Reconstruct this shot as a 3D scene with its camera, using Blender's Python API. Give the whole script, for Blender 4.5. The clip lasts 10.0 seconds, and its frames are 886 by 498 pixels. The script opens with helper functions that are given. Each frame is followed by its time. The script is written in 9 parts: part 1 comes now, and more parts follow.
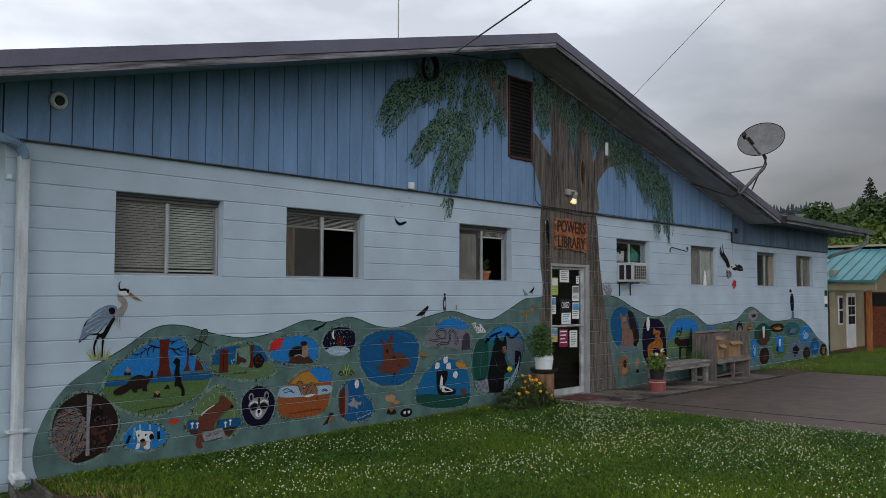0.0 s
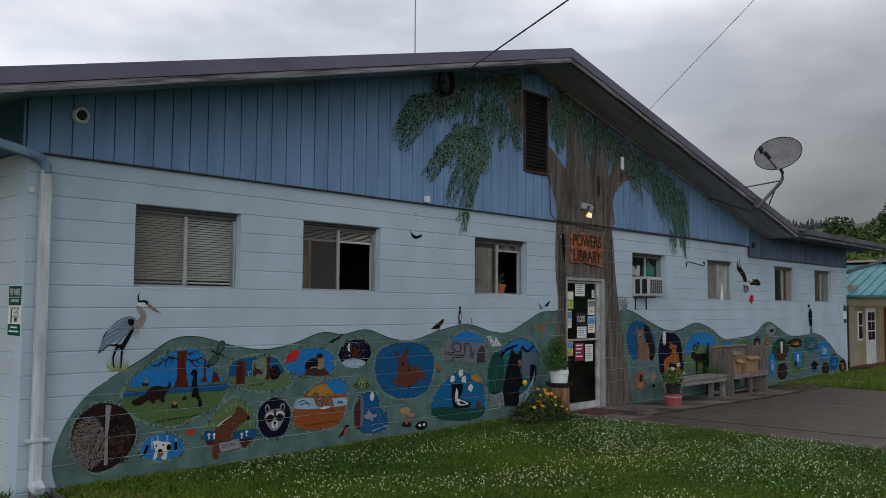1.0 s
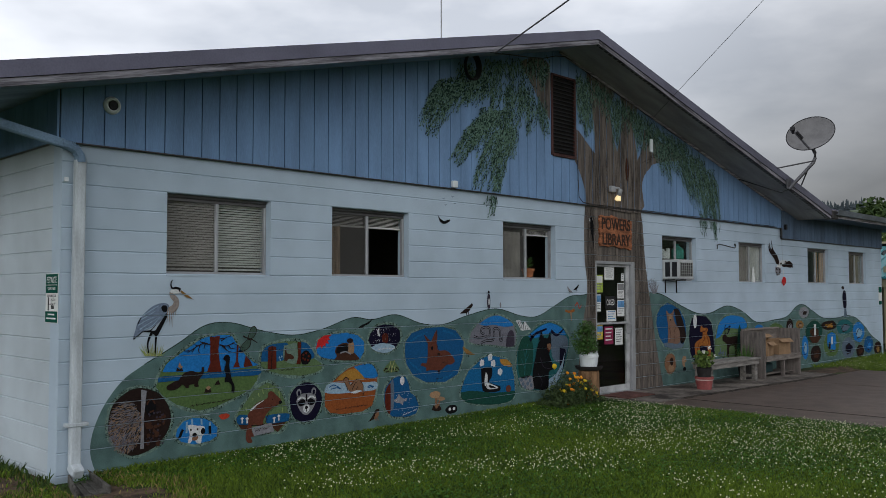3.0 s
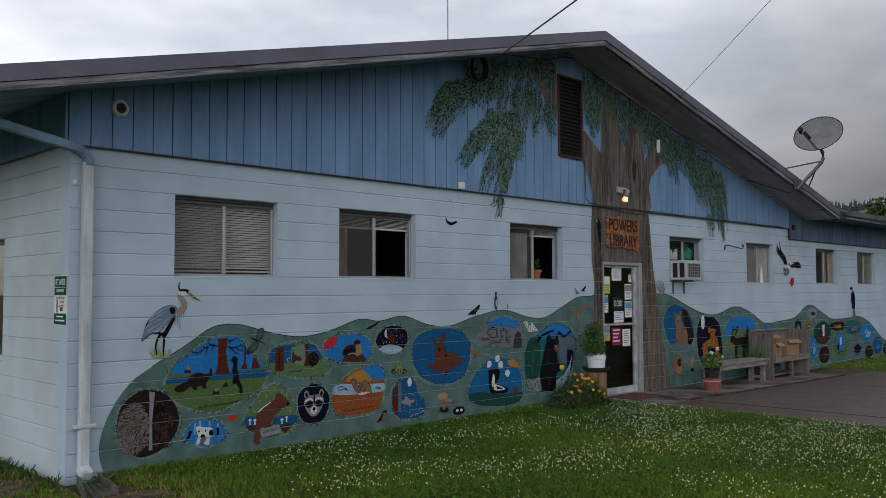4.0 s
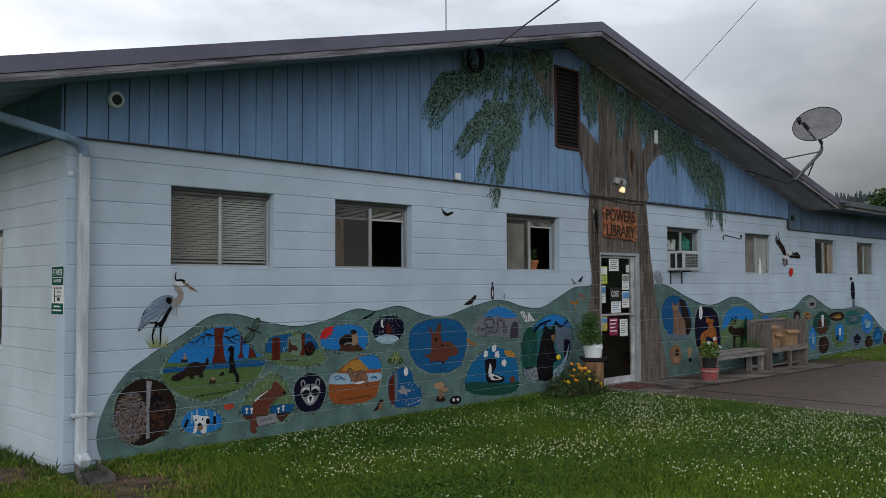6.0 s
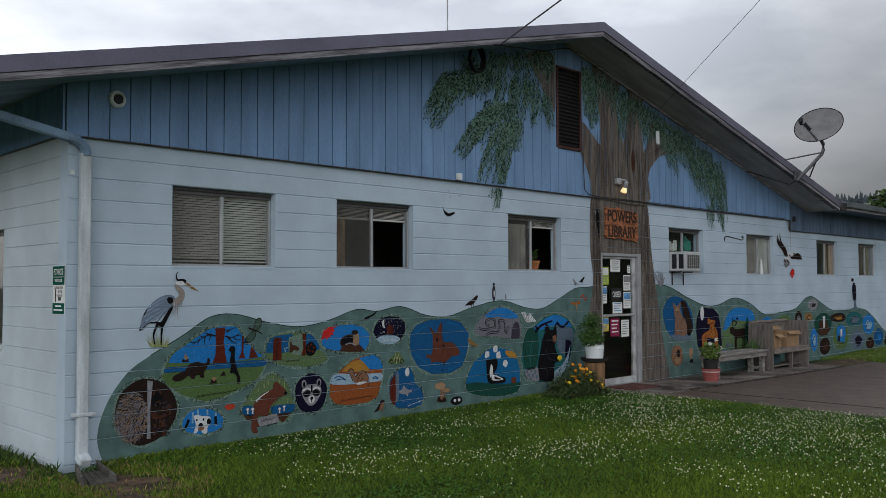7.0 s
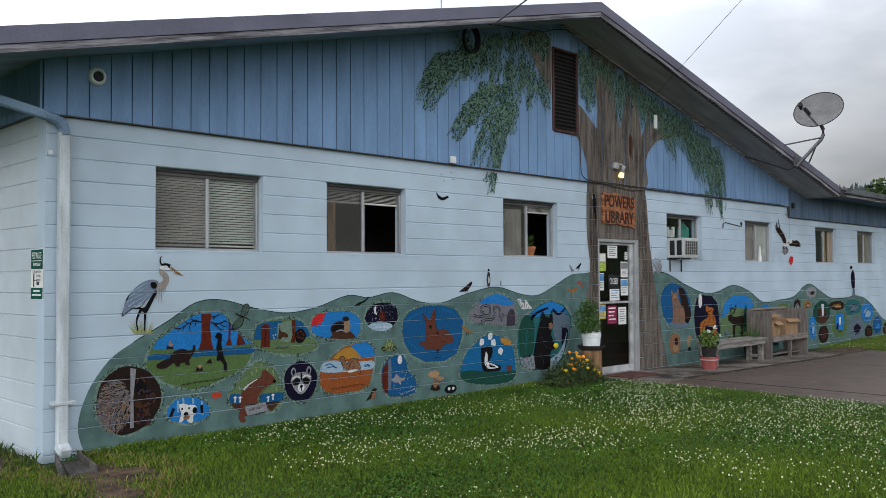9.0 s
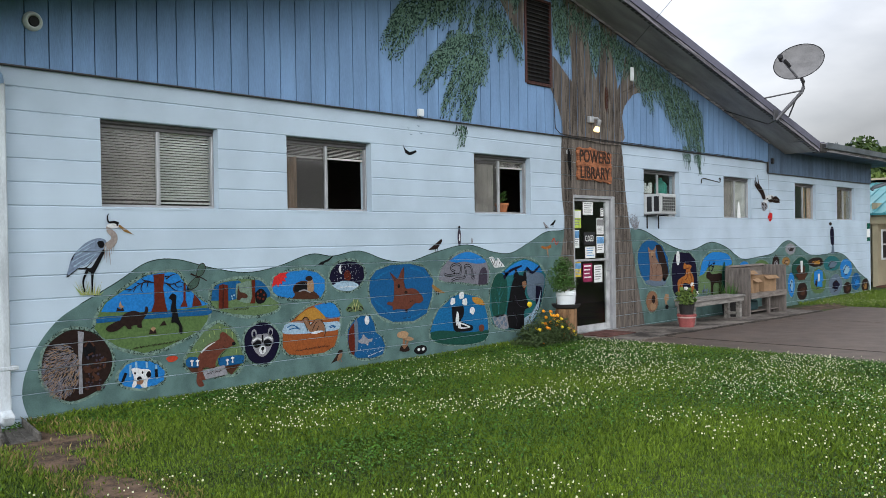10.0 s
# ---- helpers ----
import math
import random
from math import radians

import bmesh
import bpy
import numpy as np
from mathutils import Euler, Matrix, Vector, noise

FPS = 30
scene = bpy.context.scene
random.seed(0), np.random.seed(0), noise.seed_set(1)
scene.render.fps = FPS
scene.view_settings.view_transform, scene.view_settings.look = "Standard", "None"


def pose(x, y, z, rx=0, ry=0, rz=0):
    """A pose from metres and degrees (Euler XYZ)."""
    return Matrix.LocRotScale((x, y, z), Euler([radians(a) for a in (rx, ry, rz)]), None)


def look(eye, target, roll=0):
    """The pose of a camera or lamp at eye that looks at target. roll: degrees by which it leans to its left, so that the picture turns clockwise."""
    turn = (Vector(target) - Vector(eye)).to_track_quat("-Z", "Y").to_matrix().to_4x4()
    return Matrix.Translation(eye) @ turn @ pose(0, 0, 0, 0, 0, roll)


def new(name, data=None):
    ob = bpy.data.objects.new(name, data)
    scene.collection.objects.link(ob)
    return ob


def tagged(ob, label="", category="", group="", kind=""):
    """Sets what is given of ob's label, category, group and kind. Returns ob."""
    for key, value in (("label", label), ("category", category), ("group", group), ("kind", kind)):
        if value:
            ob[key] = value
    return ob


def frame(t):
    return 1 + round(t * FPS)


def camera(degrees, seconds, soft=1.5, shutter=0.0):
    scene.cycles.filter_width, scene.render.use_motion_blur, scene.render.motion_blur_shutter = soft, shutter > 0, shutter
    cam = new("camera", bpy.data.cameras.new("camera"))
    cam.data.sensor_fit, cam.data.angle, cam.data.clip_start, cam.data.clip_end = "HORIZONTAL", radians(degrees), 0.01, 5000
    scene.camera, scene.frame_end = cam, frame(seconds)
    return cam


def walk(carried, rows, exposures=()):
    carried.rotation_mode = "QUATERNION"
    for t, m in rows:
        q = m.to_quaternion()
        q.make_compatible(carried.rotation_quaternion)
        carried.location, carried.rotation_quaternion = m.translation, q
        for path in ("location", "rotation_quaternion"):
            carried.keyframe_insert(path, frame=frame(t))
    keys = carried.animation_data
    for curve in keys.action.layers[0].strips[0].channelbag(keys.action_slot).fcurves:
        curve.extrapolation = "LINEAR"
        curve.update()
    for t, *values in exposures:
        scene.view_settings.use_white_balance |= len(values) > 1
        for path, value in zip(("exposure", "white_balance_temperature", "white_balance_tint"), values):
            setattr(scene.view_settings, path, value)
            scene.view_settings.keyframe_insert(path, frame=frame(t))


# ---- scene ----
cam = camera(54.3, 10.0, 0.55)
PATH = [
    (0, (-3.058, -7.855, 1.782), (-1.561, -6.532, 1.881), 0.2),
    (0.5, (-3.105, -7.89, 1.783), (-1.623, -6.553, 1.916), 0.3),
    (1, (-3.089, -7.911, 1.765), (-1.62, -6.56, 1.897), 0.4),
    (1.5, (-3.106, -7.871, 1.774), (-1.655, -6.5, 1.908), 0.4),
    (2, (-3.085, -7.923, 1.763), (-1.644, -6.54, 1.877), 0.3),
    (2.5, (-3.094, -7.942, 1.756), (-1.663, -6.549, 1.856), 0.1),
    (4, (-3.105, -7.942, 1.752), (-1.692, -6.529, 1.854), -0.2),
    (4.5, (-3.092, -7.981, 1.76), (-1.683, -6.565, 1.849), -0.1),
    (5, (-3.071, -8.045, 1.734), (-1.663, -6.628, 1.817), -0.2),
    (5.5, (-3.076, -8.068, 1.731), (-1.67, -6.649, 1.813), -0.3),
    (7, (-3.073, -8.042, 1.725), (-1.668, -6.621, 1.81), -0.2),
    (7.5, (-3.047, -8.071, 1.716), (-1.639, -6.653, 1.794), -0.2),
    (8, (-3.031, -8.051, 1.712), (-1.625, -6.632, 1.792), -0.2),
    (8.5, (-2.994, -8.111, 1.692), (-1.579, -6.699, 1.774), 0.0),
    (9, (-2.86, -7.866, 1.654), (-1.447, -6.451, 1.719), -0.3),
    (9.5, (-2.63, -7.96, 1.714), (-1.201, -6.563, 1.779), -0.0),
    (10, (-2.463, -7.728, 1.572), (-1.023, -6.34, 1.553), -0.9),
]
EXPOSURE = [(0.0, -0.35), (0.5, -0.54), (1.5, -0.54), (2.5, -0.40), (4.0, -0.46), (4.5, -0.44), (5.0, -0.33), (5.5, -0.29), (7.0, -0.36), (8.0, -0.28), (8.5, -0.40), (9.0, 0.27), (9.5, -0.24), (10.0, 0.68)]
walk(cam, [(t, look(eye, target, roll)) for t, eye, target, roll in PATH], EXPOSURE)

from mathutils.geometry import tessellate_polygon

# ---- sky and light ----
world = bpy.data.worlds.new("overcast_sky")
scene.world = world
world.use_nodes = True
wn, wl = world.node_tree.nodes, world.node_tree.links
wn.clear()
w_out = wn.new("ShaderNodeOutputWorld")
w_bg = wn.new("ShaderNodeBackground")
w_sky = wn.new("ShaderNodeTexSky")
w_sky.sky_type = "NISHITA"
w_sky.sun_disc = False
w_sky.sun_elevation, w_sky.sun_rotation = radians(50), radians(200)
w_co = wn.new("ShaderNodeTexCoord")
w_map = wn.new("ShaderNodeMapping")
w_map.inputs["Scale"].default_value = (1.0, 1.0, 2.6)
w_noise = wn.new("ShaderNodeTexNoise")
w_noise.inputs["Scale"].default_value = 2.6
w_noise.inputs["Detail"].default_value = 6.0
w_noise.inputs["Roughness"].default_value = 0.5
w_ramp = wn.new("ShaderNodeValToRGB")
w_ramp.color_ramp.elements[0].position, w_ramp.color_ramp.elements[0].color = 0.36, (0.55, 0.565, 0.60, 1)
w_ramp.color_ramp.elements[1].position, w_ramp.color_ramp.elements[1].color = 0.62, (1.02, 1.02, 1.04, 1)
w_mix = wn.new("ShaderNodeMixRGB")
w_mix.inputs[0].default_value = 0.97
wl.new(w_co.outputs["Generated"], w_map.inputs["Vector"])
wl.new(w_map.outputs["Vector"], w_noise.inputs["Vector"])
wl.new(w_noise.outputs["Fac"], w_ramp.inputs["Fac"])
wl.new(w_sky.outputs["Color"], w_mix.inputs[1])
wl.new(w_ramp.outputs["Color"], w_mix.inputs[2])
w_dot = wn.new("ShaderNodeVectorMath")
w_dot.operation = "DOT_PRODUCT"
w_dot.inputs[1].default_value = (-0.95, 0.05, 0.75)
w_lift = wn.new("ShaderNodeMapRange")
w_lift.inputs["From Min"].default_value, w_lift.inputs["From Max"].default_value = -0.80, -0.53
w_lift.inputs["To Min"].default_value, w_lift.inputs["To Max"].default_value = 0.30, 1.30
w_tone = wn.new("ShaderNodeVectorMath")
w_tone.operation = "SCALE"
wl.new(w_co.outputs["Generated"], w_dot.inputs[0])
wl.new(w_dot.outputs["Value"], w_lift.inputs["Value"])
wl.new(w_mix.outputs["Color"], w_tone.inputs[0])
wl.new(w_lift.outputs[0], w_tone.inputs["Scale"])
w_dot2 = wn.new("ShaderNodeVectorMath")
w_dot2.operation = "DOT_PRODUCT"
w_dot2.inputs[1].default_value = (0.1, 0.95, 0.25)
w_lift2 = wn.new("ShaderNodeMapRange")
w_lift2.inputs["From Min"].default_value, w_lift2.inputs["From Max"].default_value = -0.3, 0.55
w_lift2.inputs["To Min"].default_value, w_lift2.inputs["To Max"].default_value = 1.0, 1.34
w_tone2 = wn.new("ShaderNodeVectorMath")
w_tone2.operation = "SCALE"
wl.new(w_co.outputs["Generated"], w_dot2.inputs[0])
wl.new(w_dot2.outputs["Value"], w_lift2.inputs["Value"])
wl.new(w_tone.outputs[0], w_tone2.inputs[0])
wl.new(w_lift2.outputs[0], w_tone2.inputs["Scale"])
wl.new(w_tone2.outputs[0], w_bg.inputs["Color"])
w_bg.inputs["Strength"].default_value = 0.80
wl.new(w_bg.outputs["Background"], w_out.inputs["Surface"])
sun = new("sun", bpy.data.lights.new("sun", "SUN"))
sun.data.energy, sun.data.angle, sun.data.color = 0.85, radians(30), (0.97, 0.98, 1.0)
sun.matrix_world = look((0, 0, 0), (0.90, 0.46, -0.22))


# ---- materials ----
def material(name, color, rough=0.7, vary=0.15, scale=3.0, fine=60.0, bump=0.1, metal=0.0, piece=0.0, island=0.0, stretch=(1, 1, 1), dark=None, spec=0.22, spin=0.0):
    """A surface whose colour wanders at two scales and whose relief has a fine grain."""
    m = bpy.data.materials.new(name)
    m.use_nodes = True
    n, l = m.node_tree.nodes, m.node_tree.links
    b = n["Principled BSDF"]
    b.inputs["Roughness"].default_value, b.inputs["Metallic"].default_value = rough, metal
    b.inputs["Specular IOR Level"].default_value = spec
    geo = n.new("ShaderNodeNewGeometry")
    mp = n.new("ShaderNodeMapping")
    if spin:
        mp.vector_type = "TEXTURE"
        stretch = tuple(1 / c for c in stretch)
    mp.inputs["Scale"].default_value, mp.inputs["Rotation"].default_value = stretch, (0, radians(spin), 0)
    l.new(geo.outputs["Position"], mp.inputs["Vector"])
    big, small = n.new("ShaderNodeTexNoise"), n.new("ShaderNodeTexNoise")
    big.inputs["Scale"].default_value, big.inputs["Detail"].default_value = scale, 5.0
    small.inputs["Scale"].default_value, small.inputs["Detail"].default_value = fine, 3.0
    l.new(mp.outputs["Vector"], big.inputs["Vector"])
    l.new(mp.outputs["Vector"], small.inputs["Vector"])
    add = n.new("ShaderNodeMath")
    add.operation = "MULTIPLY_ADD"
    l.new(small.outputs["Fac"], add.inputs[0])
    add.inputs[1].default_value = 0.45
    l.new(big.outputs["Fac"], add.inputs[2])
    last = add.outputs[0]
    for amount, node, socket in ((piece, "ShaderNodeObjectInfo", "Random"), (island, "ShaderNodeNewGeometry", "Random Per Island")):
        if amount:
            src = n.new(node)
            more = n.new("ShaderNodeMath")
            more.operation = "MULTIPLY_ADD"
            l.new(src.outputs[socket], more.inputs[0])
            more.inputs[1].default_value = amount
            l.new(last, more.inputs[2])
            last = more.outputs[0]
    mid = 0.725 + 0.5 * (piece + island)
    ramp = n.new("ShaderNodeValToRGB")
    e = ramp.color_ramp.elements
    low = dark or tuple(c * (1 - vary * 1.6) for c in color)
    half = 0.16 + 0.5 * (piece + island)
    shift = n.new("ShaderNodeMapRange")
    shift.inputs["From Min"].default_value, shift.inputs["From Max"].default_value = mid - half, mid + half
    l.new(last, shift.inputs["Value"])
    e[0].position, e[0].color = 0.0, (*low, 1)
    e[1].position, e[1].color = 1.0, (*(min(1, c * (1 + vary)) for c in color), 1)
    l.new(shift.outputs[0], ramp.inputs["Fac"])
    l.new(ramp.outputs["Color"], b.inputs["Base Color"])
    if bump:
        bp = n.new("ShaderNodeBump")
        bp.inputs["Strength"].default_value, bp.inputs["Distance"].default_value = bump, 0.01
        l.new(add.outputs[0], bp.inputs["Height"])
        l.new(bp.outputs["Normal"], b.inputs["Normal"])
    return m


def glass_material(name, tint, gloss, rough=0.02, mesh=0.0):
    m = bpy.data.materials.new(name)
    m.use_nodes = True
    n, l = m.node_tree.nodes, m.node_tree.links
    n.remove(n["Principled BSDF"])
    t, g, mix, lw = n.new("ShaderNodeBsdfTransparent"), n.new("ShaderNodeBsdfGlossy"), n.new("ShaderNodeMixShader"), n.new("ShaderNodeLayerWeight")
    t.inputs["Color"].default_value = (*tint, 1)
    g.inputs["Roughness"].default_value = rough
    lw.inputs["Blend"].default_value = 0.5
    steep, weigh = n.new("ShaderNodeMath"), n.new("ShaderNodeMath")
    steep.operation, weigh.operation = "POWER", "MULTIPLY_ADD"
    steep.inputs[1].default_value = 5.0
    weigh.inputs[1].default_value, weigh.inputs[2].default_value = 0.8, gloss
    l.new(lw.outputs["Facing"], steep.inputs[0])
    l.new(steep.outputs[0], weigh.inputs[0])
    l.new(weigh.outputs[0], mix.inputs[0])
    l.new(t.outputs[0], mix.inputs[1])
    l.new(g.outputs[0], mix.inputs[2])
    if mesh:
        d, m2 = n.new("ShaderNodeBsdfDiffuse"), n.new("ShaderNodeMixShader")
        d.inputs["Color"].default_value = (0.17, 0.16, 0.155, 1)
        m2.inputs[0].default_value = mesh
        l.new(t.outputs[0], m2.inputs[1])
        l.new(d.outputs[0], m2.inputs[2])
        l.new(m2.outputs[0], mix.inputs[1])
    l.new(mix.outputs[0], n["Material Output"].inputs["Surface"])
    return m


M_WALL = material("painted_block_paint", (0.447, 0.545, 0.632), 0.75, 0.07, 1.3, 180, 0.25, piece=0.03)
# slightly lighter, less blue copy of the block colour, for the side wall
M_SIDEWALL = material("side_block_paint", (0.485, 0.55, 0.59), 0.75, 0.08, 1.3, 180, 0.25, piece=0.03)
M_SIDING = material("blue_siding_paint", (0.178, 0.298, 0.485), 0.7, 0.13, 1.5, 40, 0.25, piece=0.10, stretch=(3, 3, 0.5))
# siding blue darkened so its colour carries the shade under the low eave
M_WINGSIDING = material("shade_darkened_siding", (0.105, 0.155, 0.23), 0.75, 0.2, 1.5, 40, 0.25, piece=0.10, stretch=(3, 3, 0.5))
M_TRIMDARK = material("dark_bronze_metal", (0.06, 0.055, 0.055), 0.45, 0.15, 4, 90, 0.03, metal=0.6)
M_ROOF = material("grey_roof_metal", (0.135, 0.132, 0.178), 0.45, 0.12, 1.2, 60, 0.03, metal=0.35)
M_FASCIA = material("weathered_fascia_wood", (0.34, 0.33, 0.35), 0.8, 0.5, 3, 30, 0.5, stretch=(0.5, 1, 14), dark=(0.10, 0.095, 0.10))
M_RAKE_L = material("weathered_rake_west", (0.20, 0.195, 0.215), 0.8, 0.6, 2.2, 12, 0.5, stretch=(0.7, 1, 14), dark=(0.07, 0.065, 0.075), spin=-13.9)
M_RAKE_R = material("weathered_rake_east", (0.17, 0.165, 0.18), 0.8, 0.6, 2.2, 12, 0.5, stretch=(0.7, 1, 14), dark=(0.05, 0.047, 0.052), spin=13.3)
M_SOFFIT = material("grey_soffit_paint", (0.25, 0.32, 0.41), 0.8, 0.16, 1.5, 60, 0.1, stretch=(0.6, 3, 1))
M_SOFFIT_E = material("plain_grey_soffit_paint", (0.33, 0.335, 0.34), 0.8, 0.16, 1.5, 60, 0.1, stretch=(0.6, 3, 1))
M_PIPE = material("grey_blue_pipe_paint", (0.25, 0.37, 0.52), 0.7, 0.16, 2.5, 60, 0.1)
M_GUTTER = material("dull_dark_gutter_metal", (0.15, 0.17, 0.19), 0.55, 0.2, 2.5, 60, 0.1, metal=0.2)
M_BRONZE = material("dull_bronze_frame", (0.13, 0.125, 0.125), 0.5, 0.12, 5, 90, 0.03, metal=0.3)
M_WHITE = material("white_paint", (0.74, 0.78, 0.79), 0.55, 0.07, 4, 90, 0.08)
M_ALU = material("aluminium_frame", (0.36, 0.37, 0.38), 0.4, 0.08, 5, 120, 0.03, metal=0.3)
M_DARKROOM = material("dim_room_paint", (0.18, 0.16, 0.14), 0.9, 0.1, 2, 50, 0.05)
M_GROUND = material("lawn_soil", (0.036, 0.056, 0.012), 0.95, 0.4, 1.2, 40, 0.6, dark=(0.016, 0.024, 0.007))
M_GLASS = glass_material("window_glass", (0.88, 0.90, 0.89), 0.02)
M_GLASSDIM = glass_material("screened_glass", (0.85, 0.85, 0.84), 0.02, 0.04, 0.17)
M_SLAB = material("brown_grey_concrete", (0.100, 0.073, 0.058), 0.55, 0.16, 3.5, 40, 0.3, spec=0.16)
M_WALK = material("old_dark_concrete", (0.15, 0.132, 0.115), 0.75, 0.6, 1.6, 14, 0.5, dark=(0.03, 0.025, 0.022))


# ---- small builders ----
def finish(name, bm, mat, smooth=False):
    bmesh.ops.recalc_face_normals(bm, faces=bm.faces)
    me = bpy.data.meshes.new(name)
    bm.to_mesh(me)
    bm.free()
    for p in me.polygons:
        p.use_smooth = smooth
    me.materials.append(mat)
    return me


def part(name, bm, mat, parent=None, label="", smooth=False):
    """Links a bmesh as one mesh object, under its thing where one is given."""
    ob = new(name, finish(name, bm, mat, smooth))
    if parent is not None:
        ob.parent = parent
        ob.matrix_parent_inverse = parent.matrix_basis.inverted()
    if label:
        ob["label"] = label
    return ob


def thing(name, at=(0, 0, 0), label="", category="", group="", kind=""):
    ob = new(name)
    ob.empty_display_size = 0.1
    ob.location = at
    return tagged(ob, label, category, group, kind)


def box(bm, x0, x1, y0, y1, z0, z1, bevel=0.0, turn=None):
    made = bmesh.ops.create_cube(bm, size=1.0, matrix=Matrix.Translation(((x0 + x1) / 2, (y0 + y1) / 2, (z0 + z1) / 2)) @ Matrix.Diagonal((x1 - x0, y1 - y0, z1 - z0, 1)))
    vs = made["verts"]
    if bevel:
        es = list({e for v in vs for e in v.link_edges})
        got = bmesh.ops.bevel(bm, geom=es, offset=bevel, segments=1, affect="EDGES")
        vs = list({v for f in got["faces"] for v in f.verts} | {v for v in vs if v.is_valid})
    if turn is not None:
        bmesh.ops.transform(bm, matrix=turn, verts=[v for v in vs if v.is_valid])
    return bm


def boxed(x0, x1, y0, y1, z0, z1, bevel=0.004):
    return box(bmesh.new(), x0, x1, y0, y1, z0, z1, bevel)


def tube(bm, points, radius, sides=8, squash=1.0):
    """A round bar that follows the points; radius may be a list."""
    pts = [Vector(p) for p in points]
    rings = []
    for i, p in enumerate(pts):
        way = (pts[min(i + 1, len(pts) - 1)] - pts[max(i - 1, 0)]).normalized()
        side = way.cross(Vector((0, 0, 1)))
        side = side.normalized() if side.length > 1e-3 else Vector((1, 0, 0))
        up = side.cross(way)
        r = radius[i] if isinstance(radius, (list, tuple)) else radius
        rings.append([bm.verts.new(p + (side * math.cos(a) + up * math.sin(a) * squash) * r) for a in (2 * math.pi * k / sides for k in range(sides))])
    for a, b in zip(rings, rings[1:]):
        for k in range(sides):
            bm.faces.new((a[k], a[(k + 1) % sides], b[(k + 1) % sides], b[k]))
    bm.faces.new(rings[0][::-1])
    bm.faces.new(rings[-1])
    return bm


def lathe(bm, profile, at, sides=20, turn=None):
    """A body of revolution from (radius, height) pairs."""
    m = Matrix.Translation(at) @ (turn or Matrix())
    rings = [[bm.verts.new(m @ Vector((r * math.cos(2 * math.pi * k / sides), r * math.sin(2 * math.pi * k / sides), h))) for k in range(sides)] for r, h in profile]
    for a, b in zip(rings, rings[1:]):
        for k in range(sides):
            bm.faces.new((a[k], a[(k + 1) % sides], b[(k + 1) % sides], b[k]))
    bm.faces.new(rings[0][::-1])
    bm.faces.new(rings[-1])
    return bm


def prism(bm, outline, y0, y1):
    """Extrudes an outline of (x, z) from y0 to y1."""
    a = [bm.verts.new((x, y0, z)) for x, z in outline]
    b = [bm.verts.new((x, y1, z)) for x, z in outline]
    bm.faces.new(a)
    bm.faces.new(b[::-1])
    for i in range(len(a)):
        j = (i + 1) % len(a)
        bm.faces.new((a[i], b[i], b[j], a[j]))
    return bm


# ---- the plan ----
COURSE, HEAD = 0.2032, 2.743            # block course; height of the window heads
SIDING_Z, LOW_Z = 3.125, 2.905           # where the boards begin, main gable and low wing
CORNER_X, WING_X, END_X, DEPTH = 0.035, 15.45, 21.87, 11.0
RIDGE_X, RIDGE_Z, SLOPE_L, SLOPE_R, OVER = 7.47, 5.64, 0.2467, 0.2366, 0.75
EAVE_L, EAVE_R = -1.28, 16.33
WINDOWS = [1.067, 3.131, 6.178, 10.495, 13.45, 16.91, 19.48]
WIN_W, WIN_H = 1.219, 4 * COURSE
DOOR_X0, DOOR_X1, DOOR_Z = 8.43, 9.575, 2.245
GROOVES = [0.2032 * k for k in range(1, 76)]


def roof_top(x):
    return RIDGE_Z - (RIDGE_X - x) * SLOPE_L if x < RIDGE_X else RIDGE_Z - (x - RIDGE_X) * SLOPE_R


def soffit(x):
    return roof_top(x) - 0.20


LEVELS = ((-60.0, 0.035), (0.0, 0.035), (5.0, 0.085), (9.5, 0.085), (12.0, 0.05), (16.5, 0.015), (40.0, 0.015))


def ground_z(x):
    for (a, za), (b, zb) in zip(LEVELS, LEVELS[1:]):
        if x <= b:
            return za + (zb - za) * min(1.0, max(0.0, (x - a) / (b - a)))
    return LEVELS[-1][1]


# ---- ground ----
bm = bmesh.new()
xs = [-3000, -60, -8, 0, 5, 9.5, 12, 16.5, 40, 80, 3000]
ys = [-3000, -40, 0, 40, 3000]
grid = [[bm.verts.new((x, y, ground_z(x))) for y in ys] for x in xs]
for i in range(len(xs) - 1):
    for j in range(len(ys) - 1):
        bm.faces.new((grid[i][j], grid[i + 1][j], grid[i + 1][j + 1], grid[i][j + 1]))
tagged(part("ground", bm, M_GROUND), "green lawn soil under mown grass", "ground", kind="structure")


def slab(name, x0, x1, y0, y1, top, mat, label):
    bm = bmesh.new()
    n = max(2, int((x1 - x0) * 2))
    rows = []
    for i in range(n + 1):
        x = x0 + (x1 - x0) * i / n
        z = ground_z(x) + top
        rows.append([bm.verts.new(p) for p in ((x, y0, z - 0.12), (x, y0, z), (x, y1, z), (x, y1, z - 0.12))])
    for a, b in zip(rows, rows[1:]):
        for k in range(3):
            bm.faces.new((a[k], a[k + 1], b[k + 1], b[k]))
    bm.faces.new(rows[0])
    bm.faces.new(rows[-1][::-1])
    return tagged(part(name, bm, mat), label, "pavement", kind="structure")


slab("pavement", 8.12, 9.065, -30, -1.15, 0.012, M_SLAB, "narrow brown-grey concrete strip beside the lawn")
slab("pavement", 9.10, 13.38, -30, -1.15, 0.012, M_SLAB, "brown-grey concrete driveway slab with a broom finish")
slab("pavement", 13.395, 16.9, -30, -1.15, 0.012, M_SLAB, "brown-grey concrete driveway slab with a broom finish")


